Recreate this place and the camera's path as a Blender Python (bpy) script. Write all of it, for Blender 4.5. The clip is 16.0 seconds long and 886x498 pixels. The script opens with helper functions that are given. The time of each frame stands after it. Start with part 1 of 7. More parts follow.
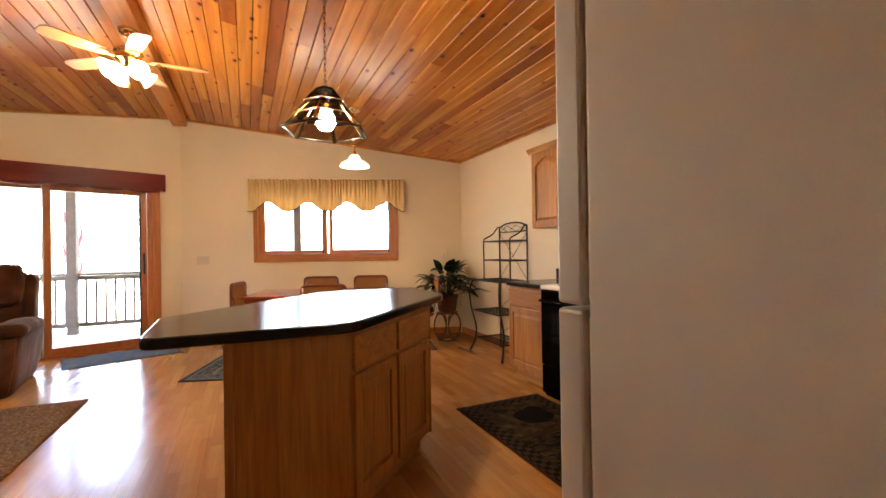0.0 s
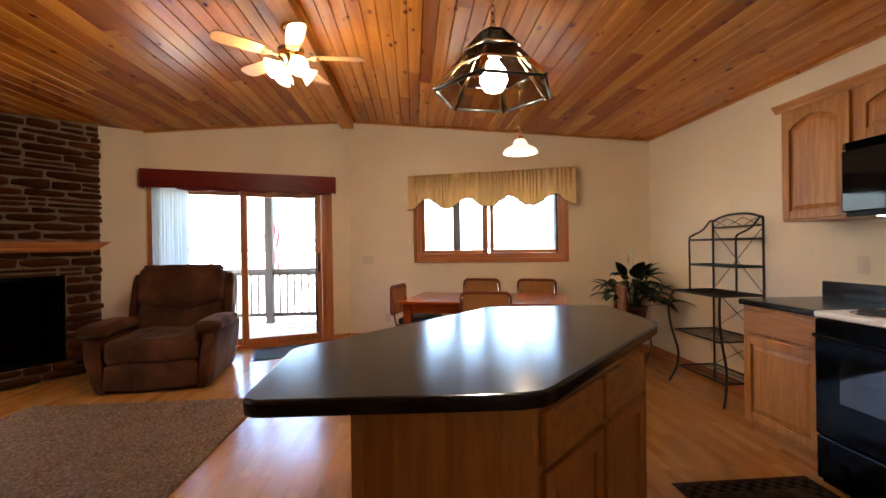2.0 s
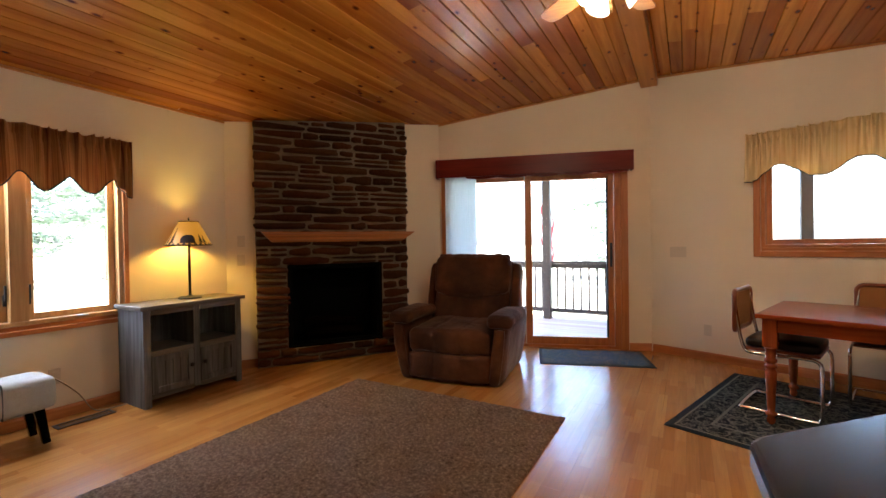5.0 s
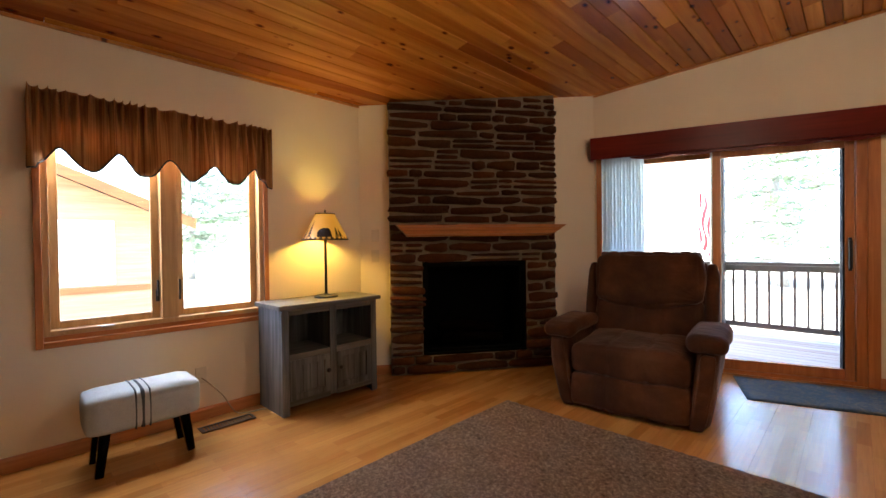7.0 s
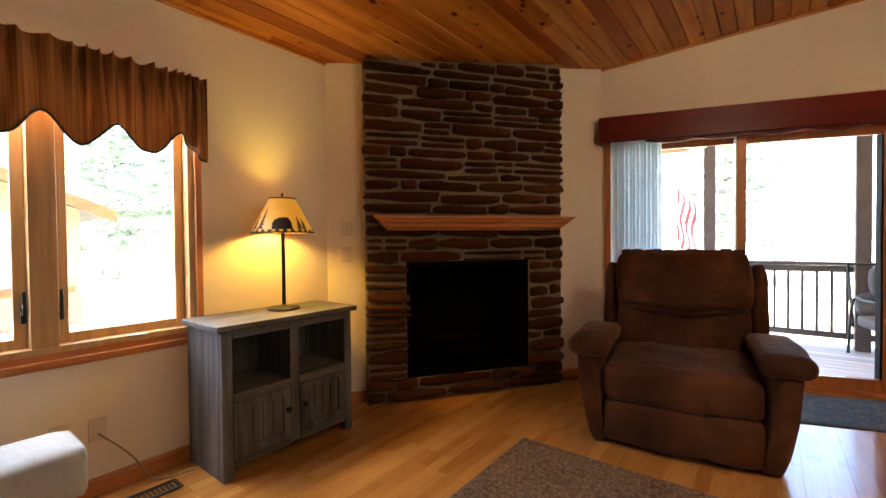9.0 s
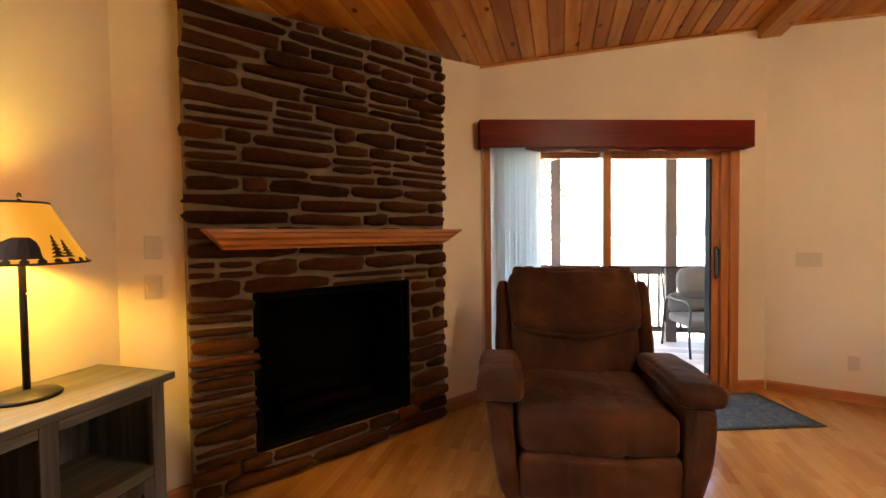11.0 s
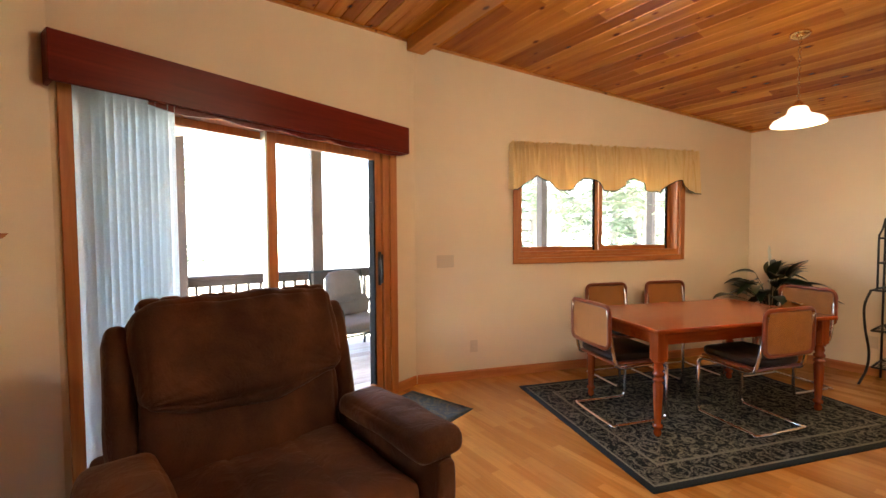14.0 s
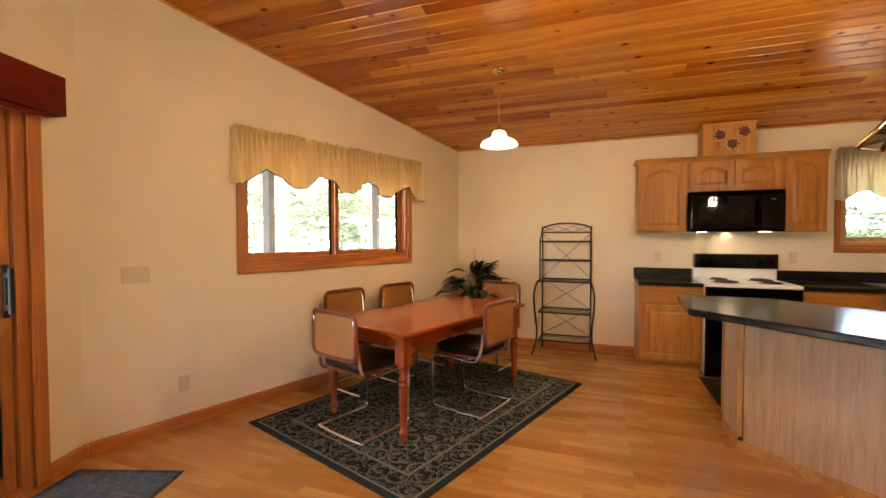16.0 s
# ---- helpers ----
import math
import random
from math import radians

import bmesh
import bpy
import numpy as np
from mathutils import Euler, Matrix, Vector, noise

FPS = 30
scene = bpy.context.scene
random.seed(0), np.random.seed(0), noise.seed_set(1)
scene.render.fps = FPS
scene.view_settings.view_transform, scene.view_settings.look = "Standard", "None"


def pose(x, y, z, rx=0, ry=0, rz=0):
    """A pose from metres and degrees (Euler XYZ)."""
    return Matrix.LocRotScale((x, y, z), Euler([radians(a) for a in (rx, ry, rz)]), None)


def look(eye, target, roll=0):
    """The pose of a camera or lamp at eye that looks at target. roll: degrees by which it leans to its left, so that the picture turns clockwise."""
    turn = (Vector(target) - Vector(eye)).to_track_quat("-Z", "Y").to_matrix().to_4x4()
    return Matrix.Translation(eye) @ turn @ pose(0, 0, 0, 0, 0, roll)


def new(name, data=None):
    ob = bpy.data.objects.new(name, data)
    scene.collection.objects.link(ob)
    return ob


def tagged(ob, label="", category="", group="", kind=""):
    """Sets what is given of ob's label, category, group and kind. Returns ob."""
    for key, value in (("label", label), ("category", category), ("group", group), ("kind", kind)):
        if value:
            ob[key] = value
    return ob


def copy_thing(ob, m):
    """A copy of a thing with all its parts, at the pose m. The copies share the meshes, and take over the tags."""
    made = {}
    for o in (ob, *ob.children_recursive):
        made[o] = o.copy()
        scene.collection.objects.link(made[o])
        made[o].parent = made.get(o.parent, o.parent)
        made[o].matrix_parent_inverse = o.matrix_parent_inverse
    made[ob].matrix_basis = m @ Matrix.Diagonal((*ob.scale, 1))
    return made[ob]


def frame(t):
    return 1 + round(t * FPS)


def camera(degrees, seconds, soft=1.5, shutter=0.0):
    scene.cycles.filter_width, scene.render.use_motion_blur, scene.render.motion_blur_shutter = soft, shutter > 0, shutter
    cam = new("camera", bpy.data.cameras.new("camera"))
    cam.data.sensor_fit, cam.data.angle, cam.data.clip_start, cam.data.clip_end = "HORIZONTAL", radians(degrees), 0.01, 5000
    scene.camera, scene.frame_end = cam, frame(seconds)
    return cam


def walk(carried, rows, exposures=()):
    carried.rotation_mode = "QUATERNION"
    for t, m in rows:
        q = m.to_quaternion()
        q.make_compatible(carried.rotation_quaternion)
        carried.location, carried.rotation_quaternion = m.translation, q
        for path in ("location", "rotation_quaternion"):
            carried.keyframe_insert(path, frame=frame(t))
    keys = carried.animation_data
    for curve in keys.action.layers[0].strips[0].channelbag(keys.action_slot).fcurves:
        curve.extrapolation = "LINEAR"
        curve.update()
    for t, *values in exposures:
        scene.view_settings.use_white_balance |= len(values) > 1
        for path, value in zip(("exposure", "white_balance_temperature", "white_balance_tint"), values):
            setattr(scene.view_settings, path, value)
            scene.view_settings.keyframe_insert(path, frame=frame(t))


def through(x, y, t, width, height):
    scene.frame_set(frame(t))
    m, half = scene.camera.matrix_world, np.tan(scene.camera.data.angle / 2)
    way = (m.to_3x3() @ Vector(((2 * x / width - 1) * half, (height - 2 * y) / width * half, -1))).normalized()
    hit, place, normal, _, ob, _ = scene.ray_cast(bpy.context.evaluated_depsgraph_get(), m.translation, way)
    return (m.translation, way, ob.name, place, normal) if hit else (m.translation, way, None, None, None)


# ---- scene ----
cam = camera(92.5, 16.0)
PATH = [
    (0, (0.112, 1.795, 1.222), (0.332, 3.783, 1.228), -0.8),
    (0.5, (0.067, 2.013, 1.271), (0.098, 4.013, 1.265), -0.7),
    (0.8, (0.035, 2.118, 1.284), (-0.028, 4.117, 1.277), -1.1),
    (1, (0.022, 2.193, 1.279), (-0.096, 4.189, 1.275), -0.7),
    (1.5, (-0.021, 2.351, 1.287), (-0.293, 4.332, 1.279), -0.9),
    (2, (-0.046, 2.523, 1.293), (-0.548, 4.459, 1.283), -0.9),
    (2.5, (-0.126, 2.604, 1.304), (-0.83, 4.476, 1.286), -0.8),
    (3, (-0.225, 2.736, 1.3), (-1.092, 4.538, 1.283), -0.7),
    (3.5, (-0.36, 2.824, 1.318), (-1.377, 4.546, 1.287), -0.8),
    (4, (-0.495, 2.886, 1.267), (-1.662, 4.51, 1.254), -0.7),
    (4.2, (-0.571, 2.891, 1.259), (-1.795, 4.473, 1.244), -0.8),
    (4.5, (-0.65, 2.988, 1.247), (-1.981, 4.48, 1.228), -0.8),
    (5, (-0.807, 3.075, 1.251), (-2.304, 4.401, 1.229), -0.9),
    (7.6, (-1.844, 3.171, 1.213), (-3.635, 4.06, 1.19), -0.7),
    (8.2, (-2.087, 3.193, 1.201), (-3.847, 4.144, 1.169), -0.7),
    (10.5, (-2.988, 3.418, 1.322), (-4.285, 4.939, 1.275), -0.6),
    (11, (-3.115, 3.486, 1.355), (-4.23, 5.145, 1.296), -0.7),
    (11.5, (-3.192, 3.588, 1.332), (-4.122, 5.358, 1.282), -0.6),
    (12, (-3.29, 3.703, 1.352), (-4.016, 5.566, 1.301), -0.6),
    (12.5, (-3.416, 3.833, 1.376), (-3.875, 5.778, 1.311), -0.5),
    (13, (-3.513, 3.951, 1.379), (-3.618, 5.947, 1.32), -0.5),
    (13.5, (-3.59, 4.098, 1.387), (-3.365, 6.084, 1.312), -0.3),
    (14, (-3.625, 4.262, 1.400), (-3.095, 6.190, 1.320), -0.35),
    (14.5, (-3.604, 4.374, 1.398), (-2.802, 6.204, 1.321), -0.2),
    (15, (-3.591, 4.517, 1.413), (-2.491, 6.185, 1.335), -0.2),
    (15.5, (-3.544, 4.592, 1.384), (-2.187, 6.06, 1.324), -0.4),
    (15.7, (-3.523, 4.607, 1.383), (-2.08, 5.99, 1.326), -0.1),
    (16, (-3.497, 4.65, 1.382), (-1.936, 5.899, 1.323), -0.1),
]
PHI = 18.5
walk(cam, [(t, pose(0, 0, 0, 0, 0, -PHI) @ look(eye, target, roll)) for t, eye, target, roll in PATH],
     exposures=[(0.0, 4.85, 6500, 10), (1.0, 4.7, 6350, 10), (1.6, 4.4, 6050, 10), (2.5, 4.2, 5900, 10), (4.0, 4.05, 5850, 10), (7.3, 4.1, 5750, 10), (8.2, 4.15, 5800, 10), (10.5, 4.46, 6750, 11), (12.0, 4.85, 6700, 11), (13.5, 4.8, 6550, 11), (14.6, 4.55, 6450, 11), (15.4, 4.45, 6700, 11), (16.0, 4.75, 7000, 11)])

# ---- light ----
world = bpy.data.worlds.new("sky")
scene.world = world
world.use_nodes = True
wn = world.node_tree.nodes
sky = wn.new("ShaderNodeTexSky")
sky.sky_type = "NISHITA"
sky.sun_disc = False
sky.sun_elevation = radians(69.6)
sky.sun_rotation = radians(200)
sky.air_density, sky.dust_density = 1.0, 3.0
world.node_tree.links.new(sky.outputs[0], wn["Background"].inputs[0])
wn["Background"].inputs[1].default_value = 0.15

sun_data = bpy.data.lights.new("sun", "SUN")
sun_data.energy, sun_data.angle, sun_data.color = 2.5, radians(10), (1, 0.96, 0.9)
sun = new("sun", sun_data)
sun.matrix_basis = look((0, 0, 20), (2.5, 7, 0))


WEST_FILL = 1.6


def bulb_lamp(name, at, power, colour, radius=0.04):
    d = bpy.data.lights.new(name, "POINT")
    d.energy, d.color, d.shadow_soft_size = power, colour, radius
    o = new(name, d)
    o.matrix_basis = pose(*at)
    return o


# added fill strip behind the west valance, standing in for sky light
fill_w = bpy.data.lights.new("west_window_fill", "AREA")
fill_w.shape, fill_w.size, fill_w.size_y, fill_w.energy, fill_w.color = "RECTANGLE", 1.15, 0.10, WEST_FILL, (0.93, 0.97, 1.0)
new("west_window_fill", fill_w).matrix_basis = look((-3.955, 4.265, 1.905), (-2.9, 4.45, 0.7))

WARM = (1.0, 0.72, 0.42)
DAY = (0.88, 0.95, 1.0)
BELL_W, PENDANT_W, FAN_W, LAMP_W, HOOD_W = 0.50, 1.55, 0.72, 1.35, 0.05

# ---- materials ----


def rgb(c):
    return (*c, 1.0)


def shade(c, k):
    return tuple(min(1.0, max(0.0, v * k)) for v in c)


def graph(name):
    m = bpy.data.materials.new(name)
    m.use_nodes = True
    nt = m.node_tree
    return m, nt, nt.nodes["Principled BSDF"]


def coords(nt, scale, kind="Object"):
    tc = nt.nodes.new("ShaderNodeTexCoord")
    mp = nt.nodes.new("ShaderNodeMapping")
    mp.inputs["Scale"].default_value = scale
    nt.links.new(tc.outputs[kind], mp.inputs["Vector"])
    return mp.outputs[0]


def noise_node(nt, vec, scale, detail=4.0, rough=0.55, distort=0.0):
    n = nt.nodes.new("ShaderNodeTexNoise")
    n.inputs["Scale"].default_value, n.inputs["Detail"].default_value = scale, detail
    n.inputs["Roughness"].default_value, n.inputs["Distortion"].default_value = rough, distort
    nt.links.new(vec, n.inputs["Vector"])
    return n.outputs["Fac"]


def ramp(nt, fac, stops):
    r = nt.nodes.new("ShaderNodeValToRGB")
    els = r.color_ramp.elements
    while len(els) < len(stops):
        els.new(0.5)
    for e, (p, c) in zip(els, stops):
        e.position, e.color = p, rgb(c)
    nt.links.new(fac, r.inputs[0])
    return r.outputs[0]


def mix(nt, fac, a, b, blend="MIX"):
    n = nt.nodes.new("ShaderNodeMix")
    n.data_type, n.blend_type = "RGBA", blend
    for sock, v in ((n.inputs[0], fac), (n.inputs[6], a), (n.inputs[7], b)):
        if isinstance(v, (int, float)):
            sock.default_value = v
        elif isinstance(v, tuple):
            sock.default_value = rgb(v)
        else:
            nt.links.new(v, sock)
    return n.outputs[2]


def bump(nt, bsdf, fac, strength, dist=0.01):
    b = nt.nodes.new("ShaderNodeBump")
    b.inputs["Strength"].default_value, b.inputs["Distance"].default_value = strength, dist
    nt.links.new(fac, b.inputs["Height"])
    nt.links.new(b.outputs[0], bsdf.inputs["Normal"])


def vary(nt, kind):
    """A random number per object or per loose piece."""
    if kind == "island":
        return nt.nodes.new("ShaderNodeNewGeometry").outputs["Random Per Island"]
    return nt.nodes.new("ShaderNodeObjectInfo").outputs["Random"]


def plain(name, c, rough=0.5, metal=0.0, var=0.12, scale=6.0, grain=0.15, gscale=120.0, strength=0.1, spec=0.5):
    m, nt, b = graph(name)
    v = coords(nt, (1, 1, 1))
    big = noise_node(nt, v, scale)
    fine = noise_node(nt, v, gscale, 2.0)
    col = ramp(nt, big, [(0.3, shade(c, 1 - var)), (0.7, shade(c, 1 + var))])
    col = mix(nt, grain, col, ramp(nt, fine, [(0.35, shade(c, 0.6)), (0.65, shade(c, 1.25))]))
    nt.links.new(col, b.inputs["Base Color"])
    b.inputs["Roughness"].default_value, b.inputs["Metallic"].default_value = rough, metal
    b.inputs["Specular IOR Level"].default_value = spec
    if strength:
        bump(nt, b, fine, strength, 0.004)
    return m


def wood(name, dark, light, axis="z", rough=0.4, fine=45.0, random_by=None, spread=0.35, knots=False, strength=0.12, coat=0.0, spec=0.5):
    """Grain stretched along an axis; each piece may have its own tone."""
    m, nt, b = graph(name)
    s = {"x": (0.06, 1, 1), "y": (1, 0.06, 1), "z": (1, 1, 0.06)}[axis]
    v = coords(nt, s)
    if random_by:
        off = nt.nodes.new("ShaderNodeVectorMath")
        off.operation = "ADD"
        sc = nt.nodes.new("ShaderNodeMath")
        sc.operation = "MULTIPLY"
        r = vary(nt, random_by)
        nt.links.new(r, sc.inputs[0])
        sc.inputs[1].default_value = 37.0
        nt.links.new(v, off.inputs[0])
        nt.links.new(sc.outputs[0], off.inputs[1])
        v = off.outputs[0]
    a = noise_node(nt, v, fine, 5.0, 0.6, 0.6)
    w = noise_node(nt, v, fine * 0.22, 3.0, 0.5, 1.5)
    f = nt.nodes.new("ShaderNodeMath")
    f.operation = "MULTIPLY_ADD"
    f.inputs[1].default_value = 0.5
    nt.links.new(a, f.inputs[0])
    half = nt.nodes.new("ShaderNodeMath")
    half.operation = "MULTIPLY"
    half.inputs[1].default_value = 0.5
    nt.links.new(w, half.inputs[0])
    nt.links.new(half.outputs[0], f.inputs[2])
    col = ramp(nt, f.outputs[0], [(0.36, dark), (0.5, tuple((p + q) / 2 for p, q in zip(dark, light))), (0.62, light)])
    if random_by:
        tone = ramp(nt, r, [(0.0, (1 - spread, 1 - spread * 1.45, 1 - spread * 1.7)), (0.5, (1.0, 0.97, 0.90)), (1.0, (1.0, 1.0, 1.0))])
        col = mix(nt, 1.0, col, tone, "MULTIPLY")
    if knots:
        k = nt.nodes.new("ShaderNodeTexVoronoi")
        k.inputs["Scale"].default_value = 1.0
        ks = {"x": (3.4, 7, 7), "y": (8.6, 4.6, 0.01), "z": (7, 7, 3.4)}[axis]
        kv = coords(nt, ks)
        nt.links.new(kv, k.inputs["Vector"])
        sp = nt.nodes.new("ShaderNodeSeparateColor")
        nt.links.new(k.outputs["Color"], sp.inputs[0])
        size = nt.nodes.new("ShaderNodeMath")
        size.operation = "MULTIPLY_ADD"
        size.inputs[1].default_value = 0.07
        nt.links.new(sp.outputs[0], size.inputs[0])
        nt.links.new(k.outputs["Distance"], size.inputs[2])
        spot = ramp(nt, size.outputs[0], [(0.085, (0.085, 0.022, 0.008)), (0.125, (0.40, 0.20, 0.10)), (0.20, (1, 1, 1))])
        col = mix(nt, 0.9, col, spot, "MULTIPLY")
    nt.links.new(col, b.inputs["Base Color"])
    b.inputs["Roughness"].default_value = rough
    b.inputs["Coat Weight"].default_value = coat
    b.inputs["Coat Roughness"].default_value = 0.12
    b.inputs["Specular IOR Level"].default_value = spec
    bump(nt, b, a, strength, 0.003)
    return m


def lit(name, c, strength, body=(0.9, 0.85, 0.7)):
    m, nt, b = graph(name)
    b.inputs["Base Color"].default_value = rgb(body)
    b.inputs["Emission Color"].default_value = rgb(c)
    b.inputs["Emission Strength"].default_value = strength
    return m


def clear(name, tint=(1, 1, 1), rough=0.0):
    m, nt, b = graph(name)
    b.inputs["Base Color"].default_value = rgb(tint)
    b.inputs["Roughness"].default_value = rough
    b.inputs["Transmission Weight"].default_value = 1.0
    b.inputs["IOR"].default_value = 1.05
    return m


WALL = plain("cream_wall_paint", (0.77, 0.645, 0.465), 0.75, 0, 0.03, 1.2, 0.05, 160, 0.12)
PINE = wood("knotty_pine", (0.38, 0.112, 0.010), (0.68, 0.266, 0.032), "y", 0.27, 14, "island", 0.46, True, 0.05, 0.16, 0.4)
BEAM = wood("pine_beam", (0.44, 0.155, 0.020), (0.62, 0.265, 0.040), "y", 0.4, 16, None, 0, True)


def laminate():
    """Three-strip maple laminate: short staggered strips, each with its own tone."""
    m, nt, b = graph("maple_laminate")
    tc = nt.nodes.new("ShaderNodeNewGeometry")
    mp = nt.nodes.new("ShaderNodeMapping")
    mp.inputs["Rotation"].default_value = (0, 0, radians(90))
    nt.links.new(tc.outputs["Position"], mp.inputs["Vector"])
    br = nt.nodes.new("ShaderNodeTexBrick")
    br.offset, br.offset_frequency, br.squash = 0.37, 2, 1.0
    for key, v in (("Scale", 1.0), ("Brick Width", 0.43), ("Row Height", 0.065), ("Mortar Size", 0.0007), ("Mortar Smooth", 0.3), ("Bias", 0.0)):
        br.inputs[key].default_value = v
    br.inputs["Color1"].default_value = (0.33, 0.126, 0.021, 1)
    br.inputs["Color2"].default_value = (0.55, 0.262, 0.060, 1)
    br.inputs["Mortar"].default_value = (0.25, 0.12, 0.05, 1)
    nt.links.new(mp.outputs[0], br.inputs["Vector"])
    mp2 = nt.nodes.new("ShaderNodeMapping")
    mp2.inputs["Scale"].default_value = (1, 0.05, 1)
    nt.links.new(tc.outputs["Position"], mp2.inputs["Vector"])
    g = noise_node(nt, mp2.outputs[0], 60, 5, 0.6, 0.5)
    big = noise_node(nt, mp2.outputs[0], 5, 2)
    col = mix(nt, 1.0, br.outputs["Color"], ramp(nt, g, [(0.3, (0.78, 0.74, 0.70)), (0.7, (1.12, 1.1, 1.06))]), "MULTIPLY")
    col = mix(nt, 0.36, col, ramp(nt, big, [(0.35, (0.32, 0.135, 0.030)), (0.65, (0.46, 0.22, 0.058))]))
    nt.links.new(col, b.inputs["Base Color"])
    b.inputs["Roughness"].default_value = 0.24
    b.inputs["Coat Weight"].default_value = 0.3
    b.inputs["Coat Roughness"].default_value = 0.12
    bump(nt, b, g, 0.03, 0.002)
    return m


LAMINATE = laminate()
OAK = wood("golden_oak", (0.30, 0.100, 0.013), (0.48, 0.203, 0.036), "z", 0.40, 60)
OAK_FLAT = wood("golden_oak_level", (0.30, 0.100, 0.013), (0.48, 0.203, 0.036), "x", 0.40, 60)
TRIM = wood("orange_trim", (0.38, 0.115, 0.024), (0.52, 0.19, 0.046), "z", 0.4, 50)
TRIM_FLAT = wood("orange_trim_level", (0.38, 0.115, 0.024), (0.52, 0.19, 0.046), "x", 0.4, 50)
CHERRY = wood("cherry_valance", (0.095, 0.008, 0.004), (0.16, 0.015, 0.007), "x", 0.35, 30, None, 0, False, 0.05, 0.0, 0.15)
TABLEWOOD = wood("reddish_table", (0.22, 0.034, 0.005), (0.36, 0.072, 0.011), "x", 0.20, 35, None, 0, False, 0.04, 0.12, 0.4)
TABLELEG = wood("reddish_leg", (0.20, 0.034, 0.006), (0.32, 0.066, 0.012), "z", 0.26, 35, None, 0, False, 0.04, 0.1, 0.4)
CHAIRWOOD = wood("chair_rail_wood", (0.13, 0.024, 0.007), (0.22, 0.048, 0.012), "x", 0.3, 35)
COUNTER = plain("charcoal_laminate", (0.009, 0.0088, 0.0102), 0.19, 0, 0.2, 14, 0.5, 420, 0.02, 0.36)
BLACK = plain("black_enamel", (0.0018, 0.0018, 0.002), 0.08, 0, 0.1, 5, 0.05, 200, 0.0, 0.035)
BLACKGLASS = plain("black_glass", (0.003, 0.003, 0.0035), 0.03, 0, 0.1, 5, 0.0, 200, 0.0, 0.3)
WHITE = plain("white_enamel", (0.80, 0.79, 0.76), 0.28, 0, 0.03, 5, 0.03, 200, 0.0)
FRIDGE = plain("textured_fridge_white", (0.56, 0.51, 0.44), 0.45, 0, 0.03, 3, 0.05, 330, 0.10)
IRON = plain("black_iron", (0.008, 0.007, 0.0065), 0.5, 0.0, 0.2, 20, 0.2, 200, 0.1)
CHROME = plain("chrome", (0.75, 0.75, 0.76), 0.10, 1.0, 0.03, 10, 0.0, 200, 0.0)
BRASS = plain("polished_brass", (0.75, 0.52, 0.20), 0.16, 1.0, 0.08, 10, 0.0, 200, 0.0)
STEEL = plain("brushed_steel", (0.55, 0.55, 0.55), 0.3, 1.0, 0.05, 10, 0.1, 200, 0.0)
GLASS = clear("window_glass")
MORTAR = plain("grey_mortar", (0.225, 0.160, 0.098), 0.95, 0, 0.25, 12, 0.4, 150, 0.6)
SOOT = plain("firebox_black", (0.0025, 0.0025, 0.0025), 0.8, 0, 0.2, 10, 0.2, 100, 0.1, 0.05)
PLATE = plain("almond_plate", (0.63, 0.525, 0.375), 0.4, 0, 0.02, 10, 0.0, 100, 0.0)
VINYL = plain("dark_sash", (0.006, 0.006, 0.006), 0.7, 0, 0.1, 10, 0.0, 100, 0.0, 0.1)
DECKWOOD = wood("weathered_deck", (0.36, 0.34, 0.31), (0.50, 0.48, 0.45), "x", 0.7, 40, "object", 0.2)
RAILWOOD = plain("brown_rail_stain", (0.060, 0.045, 0.038), 0.6, 0, 0.2, 8, 0.2, 80, 0.1)

# ---- mesh tools ----


def bm_new():
    return bmesh.new()


def box(bm, lo, hi, m=None, bevel=0.0, seg=2):
    """An upright box between two corners, with worn edges if bevel is given."""
    t = bm if not bevel else bmesh.new()
    vs = [t.verts.new((x, y, z)) for x in (lo[0], hi[0]) for y in (lo[1], hi[1]) for z in (lo[2], hi[2])]
    for f in ((0, 1, 3, 2), (4, 6, 7, 5), (0, 4, 5, 1), (2, 3, 7, 6), (0, 2, 6, 4), (1, 5, 7, 3)):
        t.faces.new([vs[i] for i in f])
    if bevel:
        bmesh.ops.bevel(t, geom=t.edges[:], offset=bevel, segments=seg, profile=0.5, affect="EDGES", clamp_overlap=True)
        if m:
            bmesh.ops.transform(t, matrix=m, verts=t.verts[:])
        join(bm, t)
    elif m:
        for v in vs:
            v.co = m @ v.co
    return bm


def join(bm, other):
    index = {}
    for v in other.verts:
        index[v] = bm.verts.new(v.co)
    for f in other.faces:
        try:
            n = bm.faces.new([index[v] for v in f.verts])
            n.smooth = f.smooth
        except ValueError:
            pass
    other.free()


def prism(bm, poly, z0, z1, bevel=0.0):
    t = bmesh.new()
    lo = [t.verts.new((x, y, z0)) for x, y in poly]
    hi = [t.verts.new((x, y, z1)) for x, y in poly]
    n = len(poly)
    t.faces.new(lo[::-1])
    t.faces.new(hi)
    for i in range(n):
        t.faces.new((lo[i], lo[(i + 1) % n], hi[(i + 1) % n], hi[i]))
    bmesh.ops.recalc_face_normals(t, faces=t.faces[:])
    if bevel:
        bmesh.ops.bevel(t, geom=t.edges[:], offset=bevel, segments=2, profile=0.5, affect="EDGES")
    join(bm, t)
    return bm


